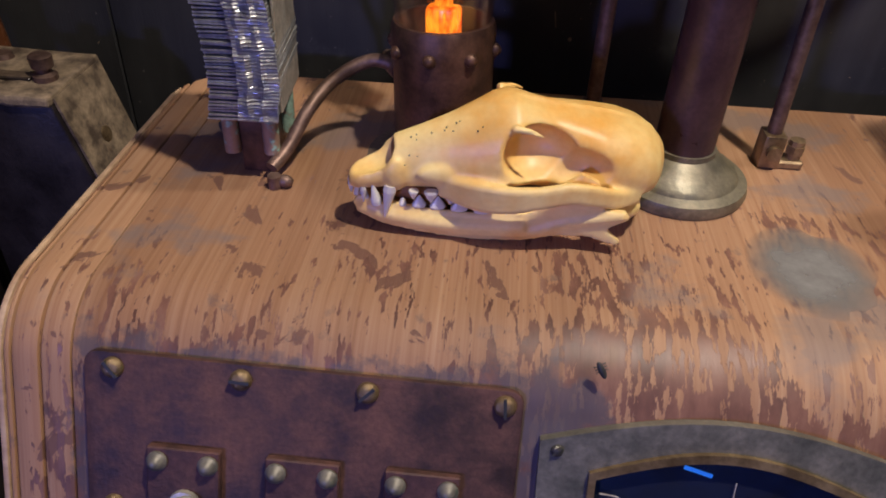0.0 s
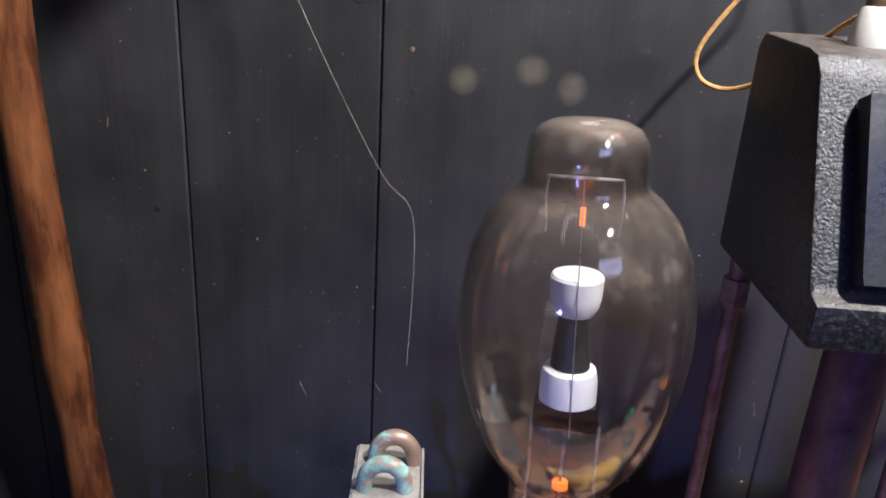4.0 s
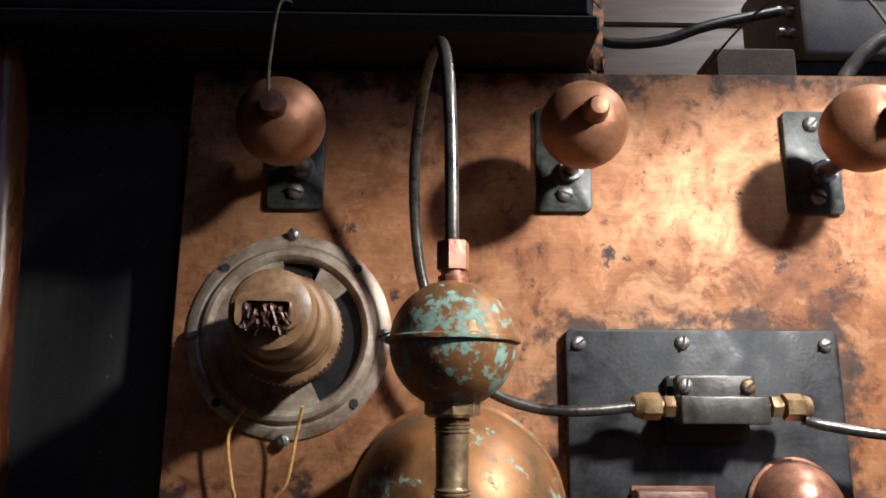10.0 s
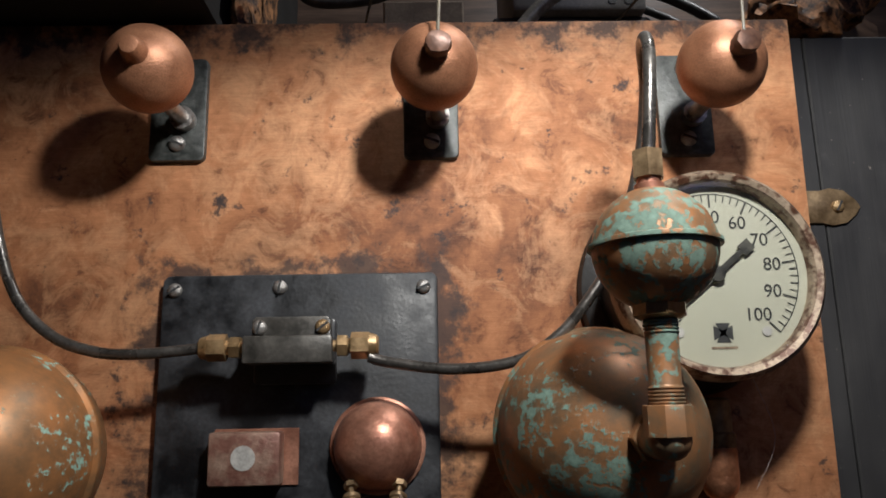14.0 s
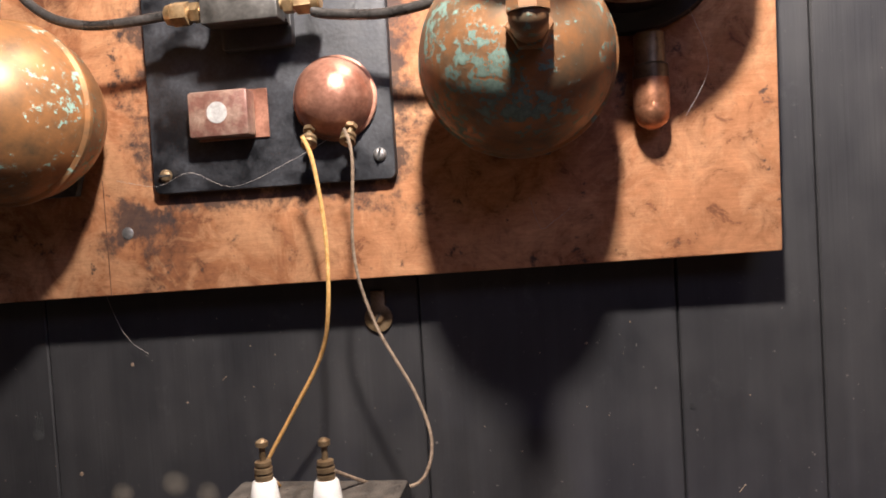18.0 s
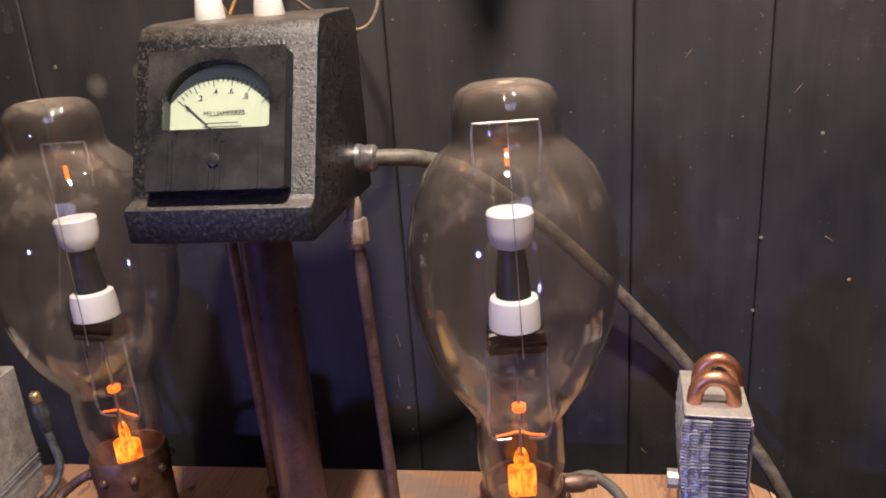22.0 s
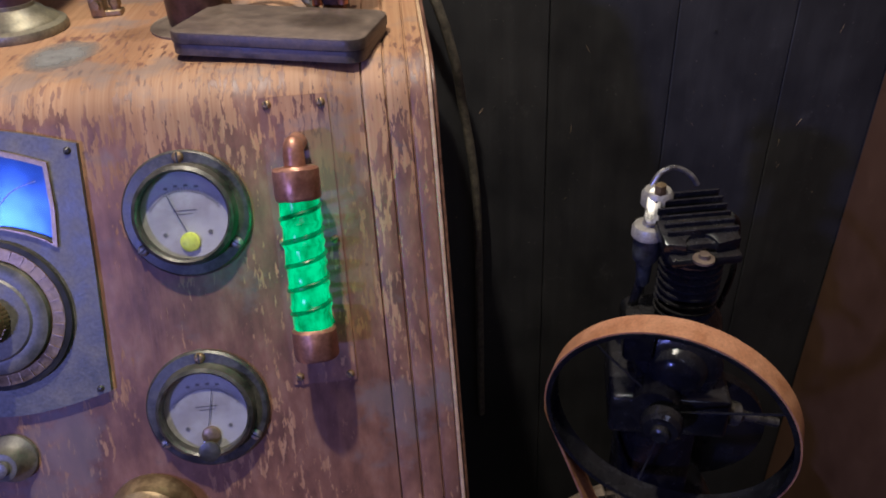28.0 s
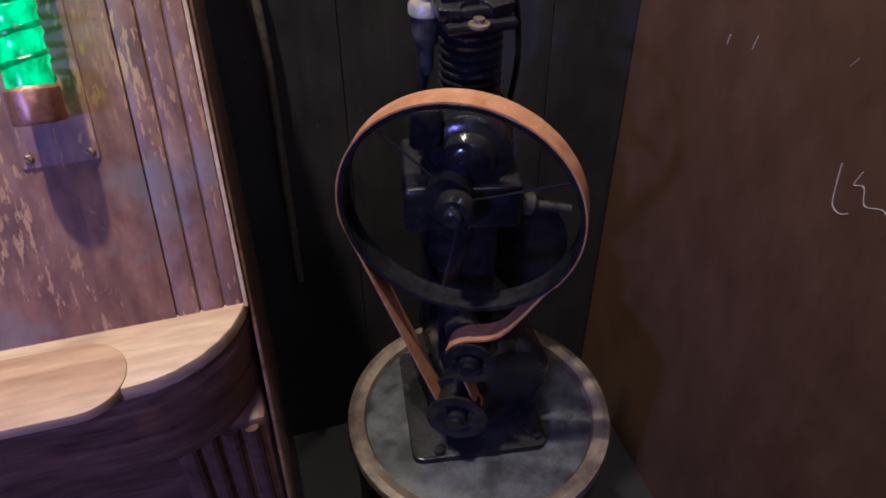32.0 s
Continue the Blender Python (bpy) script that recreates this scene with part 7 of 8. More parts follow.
# ---- dusty battery box at the left ----
TERMS = ((0.021, -0.012), (-0.009, -0.033), (-0.022, 0.014), (-0.027, -0.014))
bat = thing("terminal_box", pose(-0.203, 0.486, FLOOR_Z), "dusty dark box with knurled terminals beside the cabinet", "box")
bm = B()
out = [(-0.036, 0.0), (0.07, 0.0), (0.07, 0.9), (0.056, 0.943), (0.034, 1.025), (-0.036, 1.025)]
t = bmesh.new()
lo = [t.verts.new((x, -0.036, z)) for x, z in out]
hi = [t.verts.new((x, 0.03, z)) for x, z in out]
t.faces.new(lo)
t.faces.new(hi)
for i in range(6):
    j = (i + 1) % 6
    t.faces.new((lo[i], lo[j], hi[j], hi[i]))
bmesh.ops.recalc_face_normals(t, faces=t.faces[:])
bmesh.ops.bevel(t, geom=t.edges[:], offset=0.0025, segments=2, affect="EDGES", profile=0.5)
merge(bm, t)
part("case", bm, M["terminal_box"], bat)
bm = B()
box(bm, -0.038, 0.035, -0.038, 0.032, 1.019, 1.0265, 0.002, 2)
bmesh.ops.subdivide_edges(bm, edges=bm.edges[:], cuts=5, use_grid_fill=True)
for v in bm.verts:
    v.co += 0.0014 * noise.noise_vector(v.co * 90)
part("lid", bm, M["box_dust"], bat, "dust-caked brown lid")
bm = B()
t = bmesh.new()
quad = [(0.035, 1.024), (0.0365, 1.0245), (0.0585, 0.944), (0.057, 0.943)]
lo = [t.verts.new((x, -0.033, z)) for x, z in quad]
hi = [t.verts.new((x, 0.027, z)) for x, z in quad]
t.faces.new(lo)
t.faces.new(hi)
for i in range(4):
    j = (i + 1) % 4
    t.faces.new((lo[i], lo[j], hi[j], hi[i]))
bmesh.ops.recalc_face_normals(t, faces=t.faces[:])
merge(bm, t)
part("side_board", bm, M["box_dust"], bat, "dusty sloping side board")
for x, y in TERMS:
    bm = B()
    lathe(bm, [(0.0075, 1.024), (0.0078, 1.03), (0.0045, 1.0315), (0.0045, 1.034), (0.0068, 1.035), (0.0072, 1.042), (0.005, 1.0435), (0, 1.044)] if y < 0.012 else [(0.008, 1.024), (0.006, 1.03), (0, 1.031)], pose(x, y, 0), 12)
    part("terminal", bm, M["rod"], bat, "knurled dusty terminal")
bm = B()
box(bm, -0.017, 0.014, -0.018, -0.008, 1.0255, 1.029, 0.0008)
part("link_bar", bm, M["terminal_box"], bat, "flat dusty link bar")
bm = B()
rod(bm, (0.043, -0.004, 0.985), (0.0475, -0.004, 0.986), 0.0055, 14)
part("side_button", bm, M["brass_old"], bat)
bm = B()
hose(bm, [(-0.241, 0.455, 1.158), (-0.27, 0.466, 1.172), (-0.31, 0.48, 1.19), (-0.4, 0.52, 1.2), (-0.5, 0.575, 1.18)], 0.004, 10, 6)
single("cable", bm, M["rubber"], "dark cable running from the terminal box", "cable", "cables")

crt = thing("wooden_crate", pose(-0.32, 0.42, FLOOR_Z), "dusty wooden crate beside the terminal box", "crate")
bm = B()
box(bm, -0.07, 0.062, -0.055, 0.05, 0, 0.985, 0.003, 2)
part("crate_body", bm, M["terminal_box"], crt)
bm = B()
box(bm, -0.073, 0.065, -0.058, 0.053, 0.985, 1.0, 0.003, 2)
part("crate_lid", bm, M["bark_dusty"], crt, "dusty pale wooden lid")

# ---- clutter on the ledge above the panel ----
bm = B()
box(bm, -1.2, 0.085, 0.5, 0.9, WALL_TOP + 0.012, 2.5, 0.004)
crate = thing("dark_crate", pose(0, 0, WALL_TOP), "large black crate on the ledge above the panel", "crate")
for v in bm.verts:
    v.co.z -= WALL_TOP
part("crate_body", bm, M["soot"], crate, smooth=False)
bm = B()
box(bm, -1.2, 0.088, 0.496, 0.9, 0.0, 0.0125, 0.002)
part("crate_base", bm, M["soot"], crate, smooth=False)
bm = B()
lathe(bm, [(0.0, 0.0), (0.013, 0.0), (0.014, 0.02), (0.0135, 0.08), (0.0145, 0.2), (0.0135, 0.42)], None, 14)
bmesh.ops.subdivide_edges(bm, edges=bm.edges[:], cuts=4)
for v in bm.verts:
    v.co += 0.0022 * noise.noise_vector(v.co * 420)
    v.co += 0.005 * noise.noise_vector(v.co * Vector((130, 130, 45)))
    v.co.y *= 3.2
    v.co += Vector((0.1, 0.615, WALL_TOP + 0.006))
single("rotten_post", bm, M["bark"], "crumbling orange-brown wooden post standing on the ledge", "post")
base = thing("dark_box", pose(0.375, 0.75, WALL_TOP), "low black box carrying the power supply", "box")
bm = B()
box(bm, -0.075, 0.072, -0.06, 0.08, 0, 0.082, 0.004, 2)
part("box_body", bm, M["plastic_box"], base)
psu = thing("power_supply", pose(0.379, 0.75, WALL_TOP + 0.082), "black plastic power supply case with a grey label", "power supply")
bm = B()
box(bm, -0.062, 0.062, -0.07, 0.055, 0, 0.12, 0.005, 2)
part("case", bm, M["plastic_case"], psu)
bm = B()
box(bm, -0.025, 0.0235, -0.0712, -0.0698, 0.057, 0.069)
part("label", bm, M["label_grey"], psu, "pale grey label without readable print")
for z in (0.03, 0.052):
    bm = B()
    lathe(bm, [(0.0065, 0), (0.0065, 0.006), (0.0045, 0.008), (0.0045, 0.015)], pose(-0.062, -0.055, z, 0, -90, 0), 14)
    part("connector", bm, M["steel"], psu)
for x in (0.03, 0.045):
    bm = B()
    lathe(bm, [(0.004, 0), (0.004, 0.0006), (0, 0.0007)], pose(x, -0.07, 0.01, 90, 0, 0), 12)
    part("socket_hole", bm, M["ink"], psu)
blk = thing("wood_block", pose(0.244, 0.625, WALL_TOP), "grey wooden block on the ledge", "block")
bm = B()
box(bm, -0.04, 0.024, -0.022, 0.02, 0, 0.047, 0.0015)
part("block_body", bm, M["bark_dusty"], blk)
for pts, r in ((((0.108, 0.68, 2.165), (0.13, 0.68, 2.142), (0.1513, 0.68, 2.136), (0.19, 0.68, 2.14), (0.2312, 0.68, 2.155), (0.3, 0.69, 2.176)), 0.0048),
               (((0.3, 0.615, 2.047), (0.3175, 0.62, 2.08), (0.3436, 0.62, 2.1064), (0.3844, 0.62, 2.1289), (0.4404, 0.62, 2.1498), (0.4906, 0.62, 2.1749), (0.56, 0.64, 2.22), (0.66, 0.7, 2.3)), 0.0062),
               (((0.42, 0.7, 2.165), (0.46, 0.68, 2.14), (0.5, 0.66, 2.1), (0.54, 0.65, 2.052)), 0.005),
               (((0.43, 0.72, 2.16), (0.475, 0.7, 2.125), (0.51, 0.68, 2.08), (0.53, 0.66, 2.052)), 0.004)):
    bm = B()
    hose(bm, pts, r, 12, 8)
    pale = r > 0.006
    single("ledge_cable", bm, M["cable_silver" if pale else "rubber"], "pale grey cable rising from the ledge" if pale else "glossy black cable lying across the ledge", "cable", "ledge cables")
for x, y, w, rz, zz in ((0.6, 0.8, 0.16, 28, 2.05), (0.62, 0.72, 0.12, 35, 2.05)):
    bm = B()
    box(bm, -w / 2, w / 2, -0.03, 0.03, 0, 0.09, 0.004)
    single("timber_offcut", bm, M["dark_wood"], "dark brown timber lying on the ledge", "timber", "ledge timbers", m=pose(x, y, zz if zz < 2.1 else WALL_TOP, 0, 0, rz) if zz < 2.1 else pose(x, y, WALL_TOP + 0.0, 0, 0, rz))
bm = B()
hose(bm, [(0.515, 0.6, 2.05), (0.545, 0.61, 2.085), (0.585, 0.62, 2.12), (0.65, 0.64, 2.17)], 0.034, 22, 14)
for v in bm.verts:
    v.co += 0.012 * noise.noise_vector(v.co * Vector((60, 60, 25))) + 0.005 * noise.noise_vector(v.co * 230)
    v.co.z = max(v.co.z, WALL_TOP + 0.001)
single("rotten_log", bm, M["bark"], "crumbling orange-brown chunk of rotten timber on the ledge", "timber")
random.seed(8)
bm = B()
for k in range(60):
    ellipsoid(bm, (random.uniform(0.45, 0.58), random.uniform(0.6, 0.68), WALL_TOP + 0.003), (random.uniform(0.003, 0.008),) * 3, 7, 5)
single("rubble", bm, M["plastic_box"], "dark crumbs and rubble on the ledge", "rubble", kind="stuff")

# ---- air compressor on a drum ----
drum = thing("steel_drum", pose(0.745, 0.245, FLOOR_Z), "dark round drum with worn rim and grey lid", "drum")
DZ = 0.52 - FLOOR_Z
bm = B()
lathe(bm, [(0.142, 0), (0.145, 0.003), (0.145, DZ - 0.03), (0.15, DZ - 0.025), (0.15, DZ - 0.015), (0.146, DZ - 0.012)], None, 56)
part("shell", bm, M["black_enamel"], drum)
bm = B()
lathe(bm, [(0.148, DZ - 0.016), (0.152, DZ - 0.006), (0.15, DZ + 0.003), (0.142, DZ + 0.006), (0.132, DZ + 0.003), (0.13, DZ - 0.003), (0.128, DZ - 0.012)], None, 64)
part("rim", bm, M["drum_rim"], drum, "worn grey-brown rolled rim")
bm = B()
lathe(bm, [(0.1295, DZ - 0.012), (0.1295, DZ - 0.004), (0.126, DZ - 0.003), (0, DZ - 0.003)], None, 56)
part("lid", bm, M["drum_top"], drum, "mottled grey-green lid")
bm = B()
lathe(bm, [(0.0045, DZ - 0.003), (0.0045, DZ - 0.002), (0, DZ - 0.002)], pose(0.1, -0.035, 0), 12)
part("bung_hole", bm, M["ink"], drum)
bm = B()
rod(bm, (-0.1, -0.112, DZ - 0.09), (-0.125, -0.135, DZ - 0.085), 0.006, 10)
rod(bm, (-0.12, -0.15, DZ - 0.075), (-0.128, -0.12, DZ - 0.1), 0.004, 8)
part("drain_cock", bm, M["steel"], drum)

comp = thing("air_compressor", pose(0.735, 0.245, 0.517), "small black belt-driven air compressor with tan leather belt", "compressor")
Z = 0.517


def cz(x, y, z):
    return (x - 0.735, y - 0.245, z - Z)


bm = B()
prism(bm, rrect(0.15, 0.16, 0.012, 4), 0, 0.008, pose(0.005, 0.02, 0, 0, 0, -8), 0.002)
for x, y in ((-0.05, -0.045), (0.06, -0.055)):
    lathe(bm, [(0.006, 0.008), (0.006, 0.014), (0, 0.015)], pose(x, y, 0), 8)
part("base_plate", bm, M["black_enamel"], comp)
bm = B()
lathe(bm, [(0.02, -0.03), (0.05, -0.028), (0.058, -0.02), (0.058, 0.1), (0.05, 0.11), (0.02, 0.112)], pose(0.025, 0.0, 0.075, -90, 0, 0), 32)
box(bm, -0.045, 0.075, -0.02, 0.1, 0.006, 0.05, 0.006, 2)
part("motor", bm, M["black_enamel"], comp, "black electric motor")
bm = B()
box(bm, *[v for pair in zip(cz(0.7, 0.26, 0.58), cz(0.765, 0.33, 0.79)) for v in pair], 0.008, 2)
part("pedestal", bm, M["black_enamel"], comp)
bm = B()
lathe(bm, [(0.0, -0.012), (0.014, -0.011), (0.022, -0.006), (0.026, 0.002), (0.034, 0.004), (0.0385, 0.009), (0.0395, 0.02), (0.0395, 0.07), (0.03, 0.08)], pose(*cz(0.7235, 0.241, 0.868), -90, 0, -20), 44)
part("crankcase_cover", bm, M["black_enamel"], comp, "round black crankcase cover")
bm = B()
box(bm, *[v for pair in zip(cz(0.69, 0.255, 0.856), cz(0.76, 0.32, 0.9)) for v in pair], 0.01, 3)
box(bm, -0.014, 0.012, 0.0, 0.03, -0.02, 0.018, 0.004, 2, pose(*cz(0.689, 0.246, 0.9), 0, 0, -14))
part("crankcase", bm, M["black_enamel"], comp)
bm = B()
box(bm, -0.052, 0.052, 0.0, 0.09, -0.03, 0.016, 0.005, 3, pose(*cz(0.716, 0.226, 0.834), 0, 0, -12))
lathe(bm, [(0.022, 0), (0.022, 0.05)], pose(*cz(0.7, 0.222, 0.842), -90, 0, -24), 26)
part("bearing_block", bm, M["black_enamel"], comp)
bm = B()
lathe(bm, [(0.021, 0), (0.0205, 0.014), (0.017, 0.019), (0.0095, 0.02), (0.0095, 0.028), (0.007, 0.03), (0, 0.0295)], pose(*cz(0.7035, 0.2105, 0.844), 90, 0, -27) @ Matrix.Diagonal((0.85, 0.85, 0.7, 1)), 26)
part("shaft_hub", bm, M["black_enamel"], comp, "steel shaft end")
bm = B()
lathe(bm, [(0.0, 0), (0.011, 0.0), (0.012, 0.004), (0.011, 0.012), (0.006, 0.016), (0.0045, 0.018), (0.0045, 0.05), (0, 0.05)], pose(*cz(0.772, 0.236, 0.818), 0, 104, -10), 16)
part("oil_pipe", bm, M["dark_steel"], comp)
CX, CY = 0.737, 0.28
bm = B()
prof = [(0.019, 0.9)]
for k in range(8):
    z = 0.91 + k * 0.0082
    prof += [(0.019, z), (0.0268, z + 0.0012), (0.0268, z + 0.0034), (0.019, z + 0.0046)]
prof += [(0.019, 0.978)]
lathe(bm, [(r, z - Z) for r, z in prof], pose(CX - 0.735, CY - 0.245, 0), 32)
part("finned_cylinder", bm, M["black_enamel"], comp, "glossy black finned cylinder")
bm = B()
box(bm, *[v for pair in zip(cz(CX - 0.029, CY - 0.03, 0.975), cz(CX + 0.03, CY + 0.034, 0.984)) for v in pair], 0.003, 2)
box(bm, *[v for pair in zip(cz(CX - 0.025, CY - 0.022, 0.983), cz(CX + 0.028, CY + 0.033, 0.993)) for v in pair], 0.003, 2)
part("cylinder_head", bm, M["black_enamel"], comp)
for k in range(6):
    bm = B()
    y = CY - 0.014 + k * 0.0092
    box(bm, *[v for pair in zip(cz(CX - 0.029, y, 0.992), cz(CX + 0.03, y + 0.0022, 1.0015 + 0.0016 * k)) for v in pair], 0.0007)
    part("head_fin", bm, M["black_enamel"], comp)
cowl = [(0.031, 0.02), (-0.031, 0.02), (-0.031, -0.008)]
for cx_, r_ in ((-0.002, 0.013),):  # a scallop round the front bolt
    for k in range(9):
        a = radians(180 - 22.5 * k)
        cowl.append((cx_ + r_ * math.cos(a), -0.012 + r_ * math.sin(a)))
cowl.append((0.031, -0.008))
bm = B()
prism(bm, cowl, 0, 0.009, pose(CX - 0.002 - 0.735, CY - 0.012 - 0.245, 0.988 - Z, 12, 0, 0), 0.0012)
part("head_cowl", bm, M["black_enamel"], comp, "scalloped black cowl of the cylinder head")
for dx, dy in ((-0.004, -0.031),):
    bm = B()
    lathe(bm, [(0.0088, -0.001), (0.0088, 0.0012), (0.0045, 0.0018), (0.0045, 0.0055), (0, 0.006)], pose(CX + dx - 0.735, CY + dy - 0.245, 0.984 - Z), 12)
    part("head_bolt", bm, M["drum_rim"], comp, "dusty head bolt")
fx, fy = 0.7035, 0.298
# lower valve body: its shade is put in as a darker material than the cap
bm = B()
lathe(bm, [(0.0035, 0.925), (0.006, 0.929), (0.0072, 0.95), (0.0105, 0.954), (0.0118, 0.96), (0.0118, 0.977), (0.0102, 0.979)], pose(fx - 0.735, fy - 0.245, -Z), 22)
box(bm, *[v for pair in zip(cz(fx, fy - 0.006, 0.962), cz(fx + 0.028, fy + 0.01, 0.974)) for v in pair], 0.002)
valve_body = part("unloader_valve", bm, M["bracket"], comp, "valve body coloured dark for the shade on it")
bm = B()
lathe(bm, [(0.0118, 0.977), (0.0142, 0.979), (0.0142, 0.986), (0.0125, 0.989), (0.006, 0.99), (0.006, 0.994), (0, 0.9945)], pose(fx - 0.735, fy - 0.245, -Z), 24)
part("valve_cap", bm, M["alu_dusty"], comp, "silver painted valve cap")
bm = B()
prism(bm, rrect(0.013, 0.034, 0.006, 5), 0, 0.007, pose(fx + 0.005 - 0.735, fy + 0.008 - 0.245, 1.0 - Z, 38, 0, -24), 0.0015)
part("valve_lever", bm, M["steel"], comp, "bright silver lever")
bm = B()
lathe(bm, [(0.011, 0.996), (0.0135, 0.998), (0.0135, 1.008), (0.011, 1.012), (0.006, 1.013), (0.006, 1.014)], pose(fx + 0.011 - 0.735, fy + 0.018 - 0.245, -Z), 22)
part("valve_head", bm, M["alu_dusty"], comp)
bm = B()
prism(bm, hexagon(0.0052, 12), 1.012, 1.0205, pose(fx + 0.0105 - 0.735, fy + 0.0115 - 0.245, -Z), 0.0008)
part("valve_bolt", bm, M["brass_old"], comp, "rusty bolt head")
bm = B()
hose(bm, [cz(fx + 0.008, fy + 0.026, 1.012), cz(fx + 0.015, fy + 0.028, 1.022), cz(fx + 0.028, fy + 0.03, 1.025), cz(fx + 0.042, fy + 0.03, 1.017), cz(fx + 0.05, fy + 0.03, 1.006)], 0.0024, 10)
part("air_pipe", bm, M["steel"], comp, "bent silver air pipe")
bm = B()
hose(bm, [cz(0.775, 0.3, 0.99), cz(0.788, 0.31, 0.97), cz(0.792, 0.31, 0.92), cz(0.79, 0.32, 0.87)], 0.003, 8)
part("air_line", bm, M["black_enamel"], comp)
bm = B()
rod(bm, cz(0.704, 0.3, 0.935), cz(0.69, 0.31, 0.83), 0.0045, 10)
part("side_pipe", bm, M["black_enamel"], comp)
# flywheel: rim and tan belt, shaft and pulleys; the wheel faces left of the viewer
WX, WY, WZ, WR = 0.709, 0.214, 0.837, 0.1068
wheel = pose(*cz(WX, WY, WZ), 90, 0, -29)
bm = B()
lathe(bm, [(WR - 0.005, -0.0115), (WR - 0.001, -0.012), (WR, -0.011), (WR, 0.011), (WR - 0.001, 0.012), (WR - 0.005, 0.0115), (WR - 0.004, 0.0), (WR - 0.005, -0.0115)], wheel, 72)
fw = part("flywheel_rim", bm, M["black_enamel"], comp, "black flywheel rim")
for a in (20, 140, 260):
    spoke = B()
    box(spoke, 0.0, WR - 0.004, -0.0008, 0.0008, -0.0012, 0.0012, 0.0004, 1, wheel @ pose(0, 0, -0.012, 0, 0, a))
    part("spoke", spoke, M["soot"], comp)
PA, PB = Vector((0.708, 0.207, 0.585)), Vector((0.72, 0.207, 0.664))


def strap(bm, pts, w0, thick):
    """A flat belt along points of the wheel plane."""
    line = spline(pts, 6)
    out = []
    for i, p in enumerate(line):
        d = (line[min(i + 1, len(line) - 1)] - line[max(i - 1, 0)]).normalized()
        nrm = Vector((d.y, -d.x, 0))
        out.append((p, nrm))
    rings_ = []
    for p, nrm in out:
        rings_.append([bm.verts.new(wheel @ (p + nrm * o + Vector((0, 0, s)))) for o, s in ((0, -w0), (thick, -w0), (thick, w0), (0, w0))])
    for a, b in zip(rings_, rings_[1:]):
        for i in range(4):
            j = (i + 1) % 4
            bm.faces.new((a[i], a[j], b[j], b[i]))
    bm.faces.new(rings_[0])
    bm.faces.new(rings_[-1])


inv = wheel.inverted()
pa, pb = inv @ (PA - Vector((0.735, 0.245, Z))), inv @ (PB - Vector((0.735, 0.245, Z)))
rb = WR + 0.001
start, touch = Vector((pa.x - 0.021, pa.y + 0.004, 0)), Vector((rb * math.cos(radians(192)), rb * math.sin(radians(192)), 0))
pts = [start.lerp(touch, k / 5) for k in range(6)]
for a in range(183, -48, -9):
    pts.append(Vector((rb * math.cos(radians(a)), rb * math.sin(radians(a)), 0)))
pts += [Vector((pb.x + 0.03, pb.y + 0.04, 0)), Vector((pb.x - 0.006, pb.y + 0.0235, 0)), Vector((pb.x - 0.021, pb.y + 0.008, 0)), Vector((pb.x - 0.019, pb.y - 0.012, 0)), Vector((pb.x - 0.004, pb.y - 0.03, 0)), Vector((pa.x + 0.018, pa.y + 0.017, 0)), Vector((pa.x + 0.024, pa.y - 0.002, 0)), Vector((pa.x + 0.012, pa.y - 0.02, 0)), Vector((pa.x - 0.01, pa.y - 0.02, 0)), Vector((pa.x - 0.021, pa.y + 0.004, 0))]
bm = B()
strap(bm, pts, 0.0115, 0.0022)
part("drive_belt", bm, M["belt"], comp, "tan leather drive belt")
for c, r in ((PA, 0.026), (PB, 0.0205)):
    bm = B()
    q = pose(*cz(c.x, c.y, c.z), 90, 0, -24)
    lathe(bm, [(0.006, -0.03), (0.006, -0.016), (r + 0.006, -0.0155), (r + 0.006, -0.0128), (r - 0.002, -0.0122), (r - 0.002, 0.0122), (r + 0.006, 0.0128), (r + 0.006, 0.0155), (r - 0.004, 0.0165), (r - 0.01, 0.013), (0.011, 0.013), (0.011, 0.02), (0.0075, 0.0215), (0.0075, 0.026), (0, 0.027)], q, 36)
    part("pulley", bm, M["black_enamel"], comp, "dark grooved pulley")
bm = B()
rod(bm, cz(PB.x, PB.y + 0.014, PB.z), cz(PB.x + 0.008, PB.y + 0.09, PB.z + 0.004), 0.018, 16)
part("idler_shaft", bm, M["dark_steel"], comp)
bm = B()
rod(bm, cz(PA.x, PA.y + 0.014, PA.z), cz(PA.x + 0.008, PA.y + 0.07, PA.z), 0.008, 12)
part("motor_shaft", bm, M["dark_steel"], comp)
bm = B()
rod(bm, cz(WX, WY, WZ), cz(WX + 0.01, WY + 0.06, WZ), 0.012, 14)
part("flywheel_shaft", bm, M["dark_steel"], comp)
bm = B()
lathe(bm, [(0.0, 0), (0.075, 0.0), (0.08, 0.006), (0.08, 0.02), (0.0, 0.021)], pose(*cz(0.8, 0.36, 0.68), 90, 0, -15), 40)
part("rear_wheel", bm, M["black_enamel"], comp)

